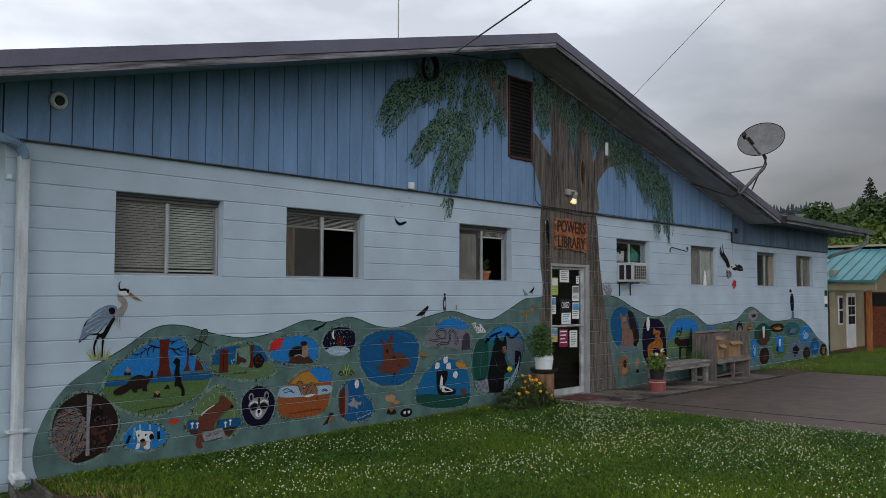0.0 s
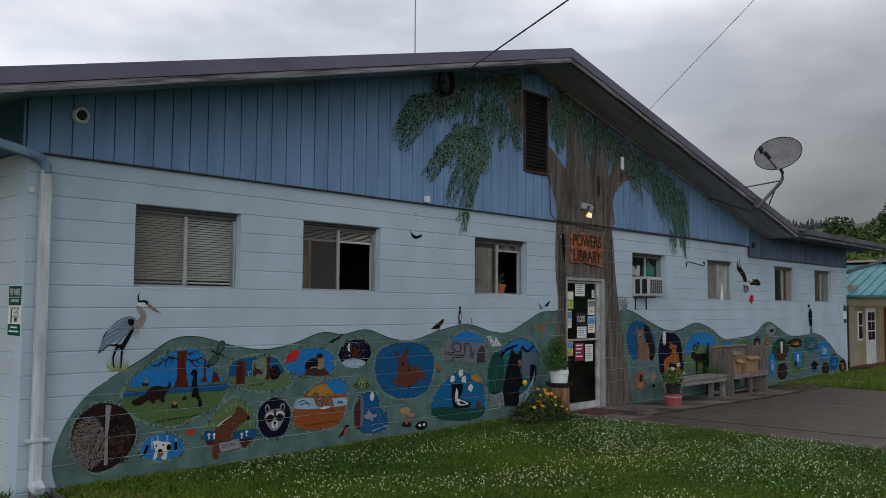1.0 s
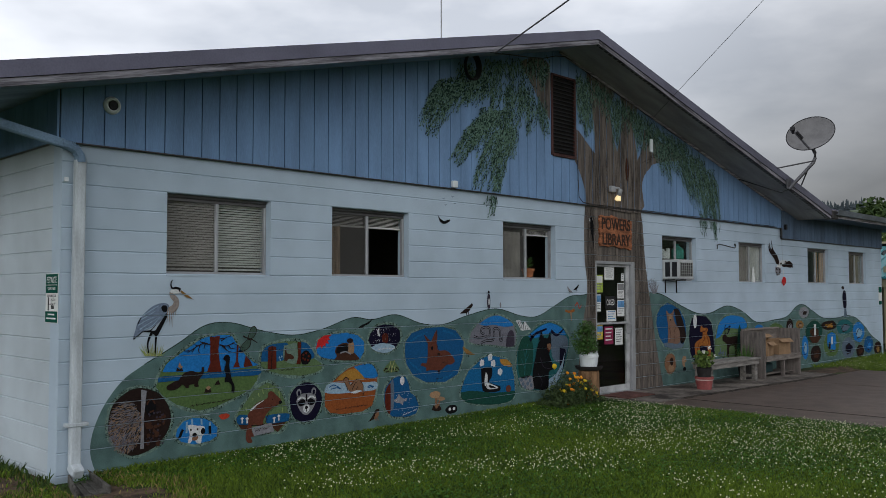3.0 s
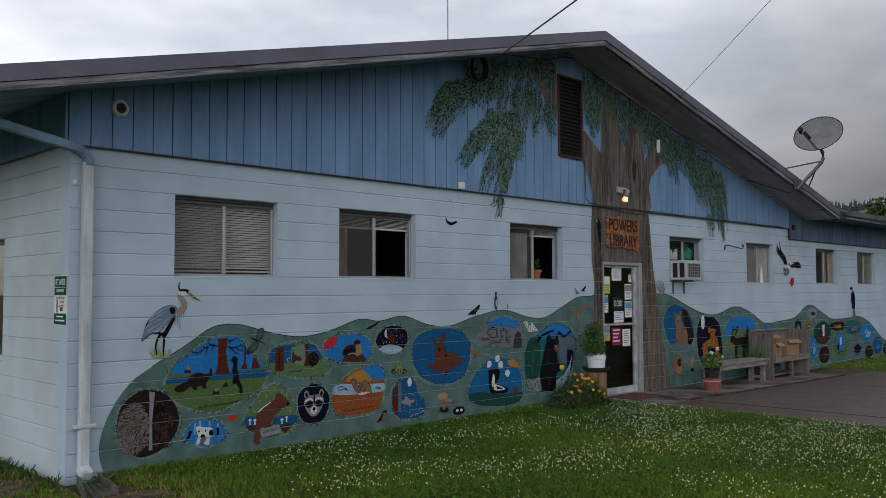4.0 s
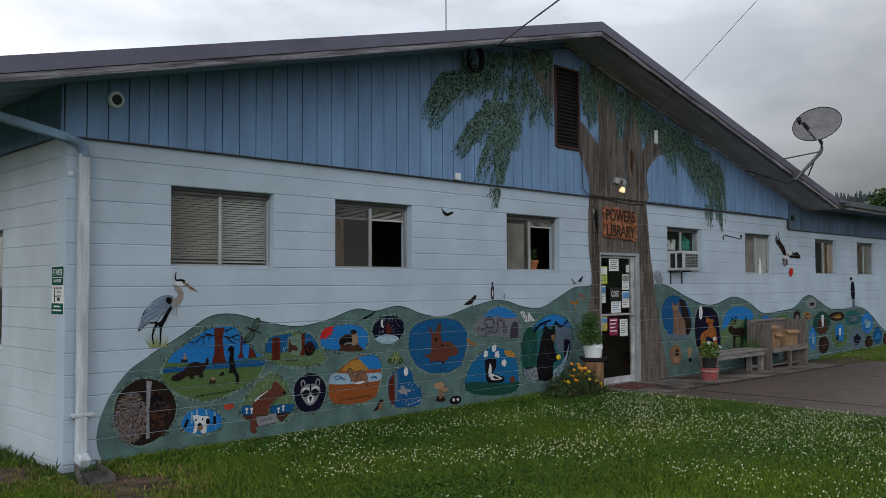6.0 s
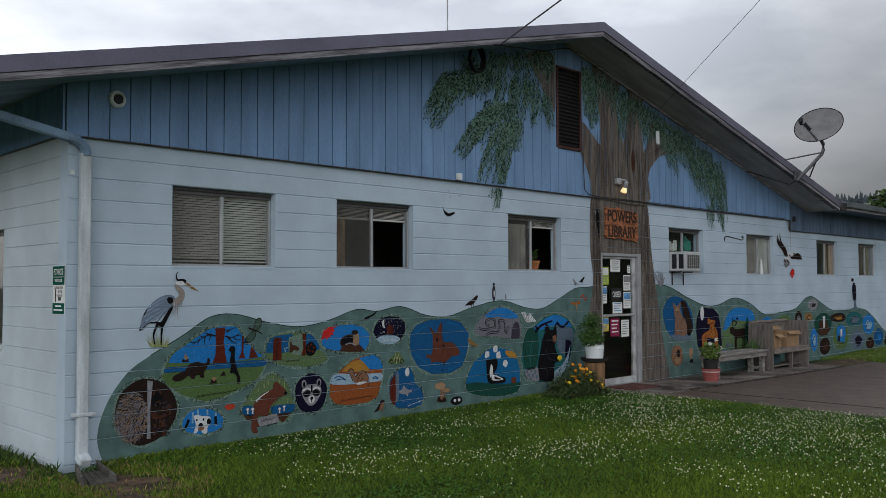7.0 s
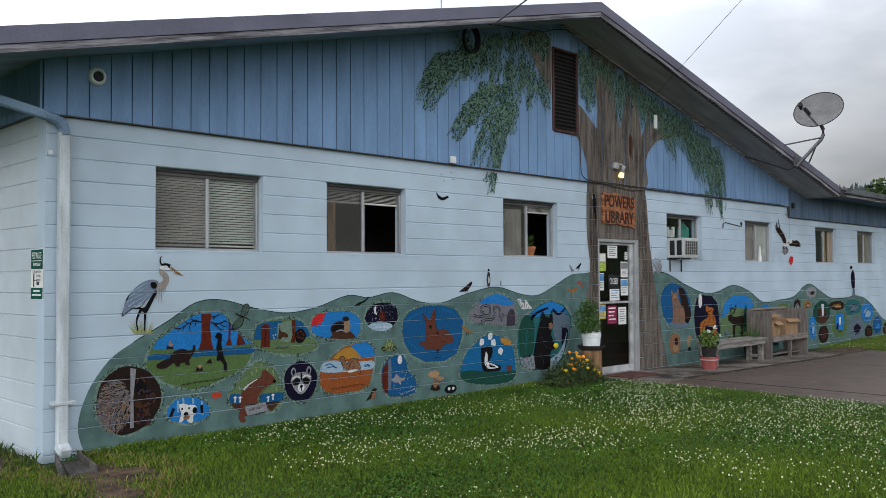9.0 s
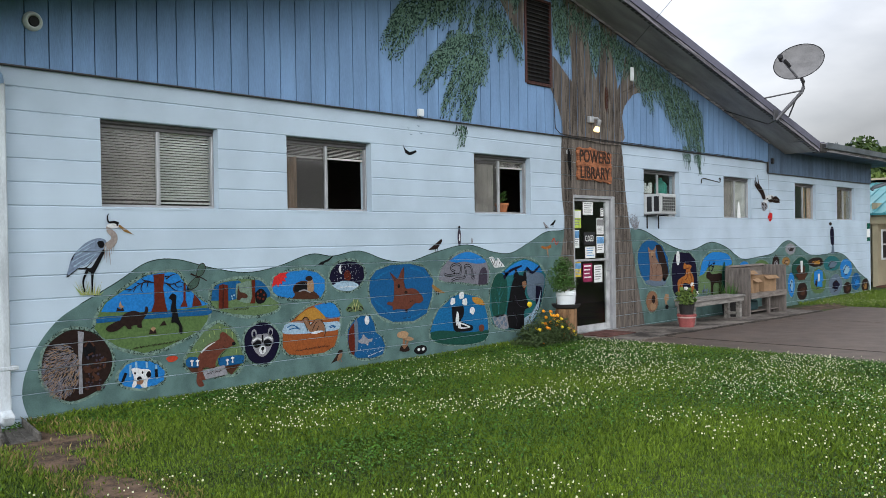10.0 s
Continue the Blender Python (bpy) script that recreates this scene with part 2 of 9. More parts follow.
def walk_edge(x):
    """Front edge of the old walk, a little uneven."""
    return -1.15 + 0.01 * math.sin(x * 1.7)


bm = bmesh.new()
rows = []
for i in range(38):
    x = 8.05 + 0.2 * i
    z = ground_z(x) + 0.018
    e = walk_edge(x) + 0.012 * math.sin(x * 9.0)
    rows.append([bm.verts.new(p) for p in ((x, e, z - 0.1), (x, e, z), (x, -0.004, z), (x, -0.004, z - 0.1))])
for p, q in zip(rows, rows[1:]):
    for k in range(3):
        bm.faces.new((p[k], p[k + 1], q[k + 1], q[k]))
tagged(part("walkway", bm, M_WALK), "old dark stained concrete walk along the library wall", "pavement", kind="structure")
M_DIRT = material("damp_dirt", (0.042, 0.034, 0.027), 0.95, 0.4, 6, 60, 0.8)
bm = bmesh.new()
left, right = [], []
for i in range(105):
    x = 9.1 + 0.06 * i
    z = ground_z(x) - 0.018
    w = 0.045 + 0.035 * noise.noise((x * 3.0, 0.0, 1.0)) + 0.02 * noise.noise((x * 11.0, 2.0, 1.0))
    left.append(bm.verts.new((x, walk_edge(x) - w, z + 0.031)))
    right.append((bm.verts.new((x, walk_edge(x) + 0.01, z + 0.048)), bm.verts.new((x, walk_edge(x) + 0.03 + w, z + 0.034))))
for i in range(104):
    bm.faces.new((left[i], left[i + 1], right[i + 1][0], right[i][0]))
    bm.faces.new((right[i][0], right[i + 1][0], right[i + 1][1], right[i][1]))
tagged(part("dirt_seam", bm, M_DIRT), "dark seam of dirt between walk and driveway", "soil", kind="structure")

bm = bmesh.new()
left, right = [], []
for i in range(120):
    y = -1.2 - 0.08 * i
    w = 0.012 + 0.010 * noise.noise((y * 4.0, 5.0, 1.0))
    left.append(bm.verts.new((9.072 - w, y, 0.0995)))
    right.append(bm.verts.new((9.093 + w, y, 0.0995)))
for i in range(119):
    bm.faces.new((left[i], right[i], right[i + 1], left[i + 1]))
tagged(part("dirt_seam", bm, M_DIRT), "dirt-filled joint in the driveway beside the lawn", "soil", kind="structure")

# ---- library walls ----
def chamfered(u0, u1, z0, z1, place, soft=0.009, thick=0.2):
    """A length of block course with softened joint edges; place(u, depth, z) sets it on its wall."""
    bm = bmesh.new()
    prof = ((thick, z0), (thick, z1), (soft, z1), (0, z1 - soft), (0, z0 + soft), (soft, z0))
    a = [bm.verts.new(place(u0, d, z)) for d, z in prof]
    b = [bm.verts.new(place(u1, d, z)) for d, z in prof]
    bm.faces.new(a)
    bm.faces.new(b[::-1])
    for i in range(6):
        bm.faces.new((a[i], b[i], b[(i + 1) % 6], a[(i + 1) % 6]))
    return bm


def block_wall(parent, u0, u1, top, openings, place, mat=M_WALL):
    """Courses of painted block, cut round the openings (u0, u1, z0, z1)."""
    k = -2
    while True:
        z1, z0 = min(top, HEAD - COURSE * k), HEAD - COURSE * (k + 1)
        k += 1
        if z1 <= z0:
            continue
        if z1 < -0.3:
            break
        cuts = sorted({u0, u1, *(c for o in openings if o[2] < z1 - 1e-4 and o[3] > z0 + 1e-4 for c in o[:2] if u0 < c < u1)})
        for a, b in zip(cuts, cuts[1:]):
            spans = [(z0, z1)]
            for o in openings:
                if o[0] < (a + b) / 2 < o[1]:
                    spans = [s for lo, hi in spans for s in ((lo, min(hi, o[2])), (max(lo, o[3]), hi)) if s[1] - s[0] > 1e-3]
            for lo, hi in spans:
                part("block_course", chamfered(a, b, lo, hi, place), mat, parent)


wall_front = thing("wall_front", (8, 0, 0), "pale blue-white painted concrete block wall with a mural", "wall", kind="structure")
front_open = [(x, x + WIN_W, HEAD - WIN_H, HEAD) for x in WINDOWS] + [(DOOR_X0, DOOR_X1, -1, DOOR_Z)]
block_wall(wall_front, CORNER_X, WING_X, SIDING_Z + 0.01, front_open, lambda u, d, z: (u, d, z))
block_wall(wall_front, WING_X, END_X, LOW_Z + 0.006, front_open, lambda u, d, z: (u, d, z))
wall_side = thing("wall_side", (0, 5, 0), "pale blue-white painted concrete block side wall", "wall", kind="structure")
SIDE_WIN = (1.69, 2.91, HEAD - 8 * COURSE, HEAD - 2 * COURSE)
block_wall(wall_side, 0.2, DEPTH, SIDING_Z + 0.01, [SIDE_WIN], lambda u, d, z: (CORNER_X + d, u, z), M_SIDEWALL)
bm = bmesh.new()
box(bm, END_X - 0.2, END_X, 0.2, DEPTH, -0.3, 3.5)
tagged(part("wall_east", bm, M_WALL), "pale painted block end wall", "wall", kind="structure")
bm = bmesh.new()
box(bm, 0.2, END_X - 0.2, DEPTH - 0.2, DEPTH, -0.3, 3.1)
tagged(part("wall_back", bm, M_WALL), "plain painted block back wall", "wall", kind="structure")
tagged(part("ceiling", boxed(0.2, END_X - 0.2, 0.2, DEPTH - 0.2, 2.98, 3.08, 0), M_DARKROOM), "dim interior ceiling", "ceiling", kind="structure")
tagged(part("floor", boxed(0.2, END_X - 0.2, 0.2, DEPTH - 0.2, -0.1, 0.02, 0), M_DARKROOM), "dim interior floor", "floor", kind="structure")
tagged(part("wall_inner", boxed(0.2, END_X - 0.2, 4.2, 4.3, 0.02, 2.98, 0), M_DARKROOM), "dim inner room wall", "wall", kind="structure")

# vertical boards of the gable, the side and the low wing
gable = thing("gable_siding", (8, -0.03, 3.1), "blue painted vertical board siding with dark grooves", "siding", kind="structure")
edges = [0.0] + GROOVES + [WING_X]
LOUVER = (7.275, 7.875, 3.815, 5.065)
for a, b in zip(edges, edges[1:]):
    if b - a < 0.02:
        continue
    a2, b2 = a + 0.005, b - 0.005
    lows = [(SIDING_Z, None)]
    if a2 < LOUVER[1] - 0.03 and b2 > LOUVER[0] + 0.03:
        lows = [(SIDING_Z, LOUVER[2]), (LOUVER[3], None)]
        for u, v in ((a2, LOUVER[0] - 0.013), (LOUVER[1] + 0.013, b2)):
            if v - u > 0.01:
                part("board", prism(bmesh.new(), [(u, LOUVER[2]), (v, LOUVER[2]), (v, LOUVER[3]), (u, LOUVER[3])], -0.03, -0.008), M_SIDING, gable)
    for lo, hi in lows:
        bm = bmesh.new()
        ridge = [(RIDGE_X, soffit(RIDGE_X) + 0.05)] if hi is None and a2 < RIDGE_X < b2 else []
        ha, hb = (soffit(a2) + 0.05, soffit(b2) + 0.05) if hi is None else (hi, hi)
        prism(bm, [(a2, lo), (b2, lo), (b2, hb)] + ridge + [(a2, ha)], -0.03, -0.008)
        part("board", bm, M_SIDING, gable)
bm = bmesh.new()
prism(bm, [(0, SIDING_Z), (WING_X, SIDING_Z), (WING_X, soffit(WING_X) + 0.05), (RIDGE_X, soffit(RIDGE_X) + 0.05), (0, soffit(0) + 0.05)], -0.010, 0.05)
part("backing", bm, M_TRIMDARK, gable)
part("drip_edge", boxed(0.0, WING_X, -0.045, -0.002, SIDING_Z - 0.016, SIDING_Z - 0.002, 0.003), M_TRIMDARK, gable, "dark metal drip edge")
side_siding = thing("side_siding", (0, 5, 3.1), "dark blue painted board siding under the side eave", "siding", kind="structure")
for k in range(54):
    part("board", boxed(-0.03, -0.008, 0.2032 * k + 0.004 - 0.03 * (k == 0), 0.2032 * (k + 1) - 0.004, SIDING_Z, soffit(0) + 0.03, 0), M_SIDING, side_siding)
part("backing", boxed(-0.010, 0.09, 0.06, DEPTH, SIDING_Z, soffit(0) + 0.03, 0), M_TRIMDARK, side_siding)
wing = thing("wing_siding", (20, 0, 2.9), "shaded blue-grey board siding of the low wing", "siding", kind="structure")
for k in range(32):
    a = WING_X + 0.02 + 0.2 * k
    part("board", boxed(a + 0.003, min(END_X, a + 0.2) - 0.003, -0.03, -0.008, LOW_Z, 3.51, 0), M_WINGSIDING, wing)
part("backing", boxed(WING_X, END_X, -0.010, 0.05, LOW_Z, 3.51, 0), M_TRIMDARK, wing)
part("drip_edge", boxed(WING_X, END_X, -0.04, -0.002, LOW_Z - 0.02, LOW_Z - 0.002, 0.003), M_TRIMDARK, wing)

# ---- roofs ----
roof = thing("roof", (RIDGE_X, 4, RIDGE_Z), "grey metal gable roof with deep overhangs", "roof", kind="structure")
Y0, Y1 = -OVER, DEPTH + 0.5
for name, x_eave, ridge_drop, eave_drop in (("slope_west", EAVE_L, 0.052, 0.052), ("slope_east", EAVE_R, 0.055, 0.015)):
    zr, ze = RIDGE_Z - ridge_drop, roof_top(x_eave) - eave_drop

    def layer(top, bottom, y0, y1):
        return prism(bmesh.new(), [(RIDGE_X, zr + top), (x_eave, ze + top), (x_eave, ze + bottom), (RIDGE_X, zr + bottom)], y0, y1)

    part("roof_slope", layer(0.0, -0.05, Y0, Y1), M_ROOF, roof)
    bm = prism(bmesh.new(), [(RIDGE_X, RIDGE_Z - 0.19), (x_eave, roof_top(x_eave) - 0.19), (x_eave, roof_top(x_eave) - 0.20), (RIDGE_X, RIDGE_Z - 0.20)], Y0 + 0.004, Y1)
    part("soffit", bm, M_SOFFIT if x_eave < 0 else M_SOFFIT_E, roof, "grey painted soffit")
    if x_eave > 0:
        part("soffit_vent", prism(bmesh.new(), [(RIDGE_X + 0.1, RIDGE_Z - 0.226), (x_eave - 0.1, roof_top(x_eave - 0.1) - 0.203), (x_eave - 0.1, roof_top(x_eave - 0.1) - 0.207), (RIDGE_X + 0.1, RIDGE_Z - 0.230)], Y0 + 0.05, Y0 + 0.095), M_TRIMDARK, roof, "dark perforated soffit vent strip")
        part("frieze", prism(bmesh.new(), [(RIDGE_X, soffit(RIDGE_X) - 0.002), (WING_X, soffit(WING_X) - 0.002), (WING_X, soffit(WING_X) - 0.045), (RIDGE_X, soffit(RIDGE_X) - 0.045)], -0.062, -0.0445), M_FASCIA, roof, "narrow weathered trim under the soffit")
        n_bars = int((x_eave - RIDGE_X) / 0.12)
        for i in range(n_bars):
            x = RIDGE_X + 0.12 + 0.12 * i
            z = RIDGE_Z - 0.226 - 0.004 + (roof_top(x_eave - 0.1) - 0.203 - RIDGE_Z + 0.226) * (x - RIDGE_X - 0.1) / (x_eave - RIDGE_X - 0.2)
            part("vent_bar", boxed(x, x + 0.03, Y0 + 0.05, Y0 + 0.095, z - 0.008, z - 0.001, 0), M_SOFFIT_E, roof)
    part("rake_trim", layer(0.015, -0.125, Y0 - 0.03, Y0 - 0.003), M_ROOF, roof, "grey metal rake trim")
    part("rake_board", layer(-0.13, -0.195, Y0 - 0.016, Y0 + 0.016), M_RAKE_L if x_eave < 0 else M_RAKE_R, roof, "weathered grey wooden rake board with flaking paint")

# ---- low wing roof ----
wing_roof = thing("wing_roof", (20, 0, 3.6), "low grey metal roof over the wing with a gutter", "roof", kind="structure")
bm = bmesh.new()
a = [bm.verts.new(p) for p in ((15.6, -0.72, 3.55), (23.0, -0.72, 3.55), (23.0, DEPTH, 4.23), (15.6, DEPTH, 4.23))]
b = [bm.verts.new(v.co - Vector((0, 0, 0.05))) for v in a]
bm.faces.new(a)
bm.faces.new(b[::-1])
for i in range(4):
    bm.faces.new((a[i], b[i], b[(i + 1) % 4], a[(i + 1) % 4]))
part("roof_slope", bm, M_ROOF, wing_roof)
# both wing soffits take the darkened siding colour, with eave shade in it
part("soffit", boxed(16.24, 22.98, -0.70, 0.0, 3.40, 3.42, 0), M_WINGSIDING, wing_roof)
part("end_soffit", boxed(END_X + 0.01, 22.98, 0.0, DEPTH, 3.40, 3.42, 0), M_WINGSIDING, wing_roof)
part("fascia", boxed(16.4, 23.0, -0.745, -0.722, 3.37, 3.53, 0.004), M_FASCIA, wing_roof)
for k in range(24):
    part("roof_rib", boxed(16.38 + 0.28 * k, 16.43 + 0.28 * k, -0.74, 2.0, 3.552, 3.572, 0.004), M_ROOF, wing_roof)
gutter = thing("gutter", (21, -0.8, 3.55), "painted grey metal rain gutter along the low eave", "gutter")
bm = prism(bmesh.new(), [(0, 0), (0.10, 0), (0.13, 0.11), (0.12, 0.11), (0.09, 0.012), (0.012, 0.012), (0.012, 0.11), (0, 0.11)], 16.5, 23.05)
bmesh.ops.transform(bm, matrix=Matrix(((0, 1, 0, 0), (-1, 0, 0, -0.747), (0, 0, 1, 3.43), (0, 0, 0, 1))), verts=bm.verts)
part("trough", bm, M_GUTTER, gutter)
part("downpipe", tube(bmesh.new(), [(22.75, -0.8, 3.43), (22.75, -0.8, 3.2), (22.6, -0.7, 3.08), (21.95, -0.06, 2.80), (21.92, -0.03, 2.74)], 0.05, 10), M_GUTTER, gutter)
part("corner_flashing", boxed(16.32, 16.66, -0.80, -0.60, 3.33, 3.53, 0.02), M_TRIMDARK, wing_roof, "dark bent flashing at the roof junction")

# ---- side gutter and downspout ----
downspout = thing("downspout", (0.13, -0.06, 0.1), "white metal downspout strapped to the block wall", "downspout")
M_SPOUT = material("chalky_white_metal", (0.52, 0.57, 0.60), 0.6, 0.16, 3, 60, 0.1, stretch=(4, 4, 0.6))
part("pipe", boxed(0.126, 0.224, -0.088, -0.012, 0.20, 2.97, 0.012), M_SPOUT, downspout)
bm = bmesh.new()
box(bm, -1.25, 0.02, -0.095, -0.02, 3.055, 3.135, 0.01, Matrix.Translation((0.02, 0, 3.085)) @ Matrix.Rotation(radians(11.5), 4, "Y") @ Matrix.Translation((-0.02, 0, -3.085)))
part("offset_pipe", bm, M_PIPE, downspout, "grey-blue sloping offset pipe")
part("elbow", tube(bmesh.new(), [(0.0, -0.055, 3.095), (0.07, -0.055, 3.082), (0.13, -0.055, 3.052), (0.167, -0.055, 3.0), (0.175, -0.055, 2.94)], [0.05, 0.054, 0.056, 0.058, 0.06], 10, 0.8), M_PIPE, downspout)
for k in range(5):
    part("elbow_ridge", tube(bmesh.new(), [(0.07 + 0.022 * k, -0.055, 3.085 - 0.005 * k * k), (0.076 + 0.022 * k, -0.055, 3.081 - 0.005 * k * k)], 0.062, 10, 0.8), M_PIPE, downspout)
part("strap", boxed(0.085, 0.285, -0.094, -0.004, 0.54, 0.575, 0.006), M_SPOUT, downspout)
bm = box(bmesh.new(), 0.128, 0.226, -0.165, -0.012, 0.11, 0.21, 0.012)
bmesh.ops.transform(bm, matrix=Matrix.Translation((0.177, -0.08, 0.18)) @ Matrix.Rotation(radians(28), 4, "X") @ Matrix.Translation((-0.177, 0.08, -0.18)), verts=bm.verts)
part("kickout", bm, M_SPOUT, downspout, "bent white outlet with chipped paint")
side_gutter = thing("gutter", (EAVE_L, 5, 3.3), "grey metal gutter along the side eave", "gutter")
part("trough", boxed(EAVE_L - 0.12, EAVE_L - 0.005, -0.7, DEPTH, 3.22, 3.34, 0.02), M_PIPE, side_gutter)
M_CONC = material("dirty_splash_concrete", (0.085, 0.080, 0.072), 0.9, 0.45, 9, 60, 0.6, dark=(0.04, 0.037, 0.033))
splash = thing("splash_block", (0.14, -0.4, 0.035), "dark weathered splash trough under the downspout", "splash block")


def skewed(bm):
    """Runs the trough askew from the wall and widens it to the front."""
    for v in bm.verts:
        f = (-0.06 - v.co.y) / 0.62
        v.co.x = 0.215 - 0.14 * f + (v.co.x - 0.15) * (1 + 0.45 * f)
        v.co.z = 0.035 + v.co.z * (1.0 - 0.25 * max(0, f))
    return bm


part("tray", skewed(box(bmesh.new(), 0.055, 0.245, -0.68, -0.10, 0.0, 0.025, 0.008)), M_CONC, splash)
for x0 in (0.045, 0.235):
    part("lip", skewed(box(bmesh.new(), x0, x0 + 0.022, -0.70, -0.09, 0.0, 0.095, 0.008)), M_CONC, splash)
for k in range(3):
    part("ridge", skewed(box(bmesh.new(), 0.09 + 0.045 * k, 0.102 + 0.045 * k, -0.66, -0.14, 0.0255, 0.036, 0.004)), M_CONC, splash)

# ---- windows ----
M_BLIND = material("cream_blind", (0.72, 0.70, 0.66), 0.6, 0.08, 4, 90, 0.02, piece=0.05)
M_TAN = material("tan_curtain", (0.44, 0.31, 0.21), 0.9, 0.2, 5, 60, 0.2, stretch=(8, 8, 0.6))
M_TERRA = material("terracotta_clay", (0.42, 0.16, 0.07), 0.85, 0.15, 8, 80, 0.2)
M_LEAF = material("plant_leaf", (0.06, 0.13, 0.03), 0.6, 0.4, 5, 60, 0.05, island=0.5)
M_TEAL = material("teal_card", (0.05, 0.30, 0.24), 0.5, 0.15, 9, 60, 0.02)
M_PAPER = material("white_paper", (0.72, 0.73, 0.71), 0.7, 0.04, 6, 60, 0.02)
M_BLACK = material("black_plastic", (0.018, 0.018, 0.02), 0.5, 0.15, 6, 60, 0.03)
window_label = {
    0: "sliding window with closed cream blinds behind", 1: "half-open sliding window with a raised blind",
    2: "half-open sliding window with a flower pot on the sill", 3: "sliding window holding an air conditioner",
    4: "sliding window with cream blinds and a dim pane", 5: "narrow-looking sliding window with tan curtains", 6: "sliding window with a dim grey curtain"}


def window(k, x):
    z0, z1, x1 = HEAD - WIN_H, HEAD, x + WIN_W
    w = thing("window_%d" % (k + 1), (x, 0.09, z0), window_label[k], "window", kind="structure")
    xm = x + WIN_W * 0.5
    y0 = 0.086 if k < 4 else 0.066
    y1 = y0 + 0.05
    part("head", boxed(x, x1, y0 - 0.006, y1, z1 - 0.030, z1, 0.004), M_BRONZE, w)
    part("head_track", boxed(x, x1, y0 + 0.012, y1, z1 - 0.040, z1 - 0.0305, 0.002), M_TRIMDARK, w)
    part("top_rail", boxed(x + 0.002, x1 - 0.002, y0 + 0.004, y1, z1 - 0.068, z1 - 0.0405, 0.003), M_BRONZE, w)
    part("bottom_rail", boxed(x, x1, y0, y1, z0, z0 + 0.03, 0.004), M_ALU, w)
    part("jamb", boxed(x, x + 0.028, y0, y1, z0 + 0.03, z1 - 0.069, 0.004), M_TRIMDARK, w)
    part("jamb", boxed(x1 - 0.026, x1, y0, y1, z0 + 0.03, z1 - 0.069, 0.004), M_ALU, w)
    part("meeting_stile", boxed(xm - 0.018, xm + 0.018, y0 - 0.004, y0 + 0.030, z0 + 0.03, z1 - 0.069, 0.004), M_ALU, w)
    pane = part("pane", boxed(x + 0.028, xm - 0.022, y0 + 0.018, y0 + 0.024, z0 + 0.03, z1 - 0.069, 0), M_GLASS if k in (3, 5, 6) else M_GLASSDIM, w, "dim pane")
    pane.visible_shadow = False
    if k in (0, 4, 5, 6):
        pane = part("pane", boxed(xm + 0.022, x1 - 0.026, y0 + 0.034, y0 + 0.040, z0 + 0.03, z1 - 0.069, 0), M_GLASS, w)
        pane.visible_shadow = False
    if k == 3:
        pane = part("pane", boxed(xm + 0.022, x1 - 0.026, y0 + 0.034, y0 + 0.040, z0 + 0.42, z1 - 0.069, 0), M_GLASS, w)
        pane.visible_shadow = False
    bm = prism(bmesh.new(), [(-0.005, z0 - 0.020), (y0, z0 - 0.020), (y0, z0 + 0.008), (-0.005, z0 - 0.004)], x + 0.001, x1 - 0.001)
    bmesh.ops.transform(bm, matrix=Matrix(((0, 1, 0, 0), (1, 0, 0, 0), (0, 0, 1, 0), (0, 0, 0, 1))), verts=bm.verts)
    part("window_sill", bm, M_WALL, w, "painted sloping sill")
    return w


def blind(x0, x1, z0, z1, top, pitch, tilt, label, y=0.160):
    b = thing("window_blind", ((x0 + x1) / 2, y, top), label, "blind", "blinds in the library windows")
    part("head_rail", boxed(x0, x1, y - 0.014, y + 0.013, top - 0.03, top, 0.003), M_BLIND, b)
    n = int((z1 - z0) / pitch)
    bm = box(bmesh.new(), 0, x1 - x0, -0.012, 0.012, -0.0008, 0.0008)
    bmesh.ops.rotate(bm, verts=bm.verts, cent=(0, 0, 0), matrix=Matrix.Rotation(radians(tilt), 3, "X"))
    me = finish("slat", bm, M_BLIND)
    for i in range(n):
        s = new("slat", me)
        s.parent = b
        s.matrix_parent_inverse = Matrix.Translation((-(x0 + x1) / 2, -y, -top))
        s.location = (x0, y, z1 - pitch * (i + 0.5))
    part("bottom_bar", boxed(x0, x1, y - 0.012, y + 0.012, z0 - 0.012, z0 + 0.008, 0.003), M_BLIND, b)


for k, x in enumerate(WINDOWS):
    window(k, x)
ZB = HEAD - WIN_H
W1, W2, W3, W4, W5, W6, W7 = WINDOWS
blind(W1 + 0.035, W1 + 0.605, ZB + 0.06, HEAD - 0.08, HEAD - 0.05, 0.026, 58, "closed cream slat blind behind a dim pane")
blind(W1 + 0.607, W1 + 1.215, ZB + 0.06, HEAD - 0.08, HEAD - 0.05, 0.026, 50, "closed cream slat blind in bright light")
blind(W2 + 0.62, W2 + 1.215, HEAD - 0.20, HEAD - 0.07, HEAD - 0.05, 0.016, 20, "raised cream slat blind gathered at the top")
blind(W2 + 0.03, W2 + 0.60, HEAD - 0.20, HEAD - 0.07, HEAD - 0.05, 0.016, 20, "raised cream slat blind behind a dim pane")
blind(W3 + 0.63, W3 + 1.215, HEAD - 0.15, HEAD - 0.07, HEAD - 0.05, 0.014, 20, "raised pale blind gathered at the top")
blind(W5 + 0.60, W5 + 1.215, ZB + 0.05, HEAD - 0.07, HEAD - 0.05, 0.022, 62, "lowered cream slat blind", 0.130)


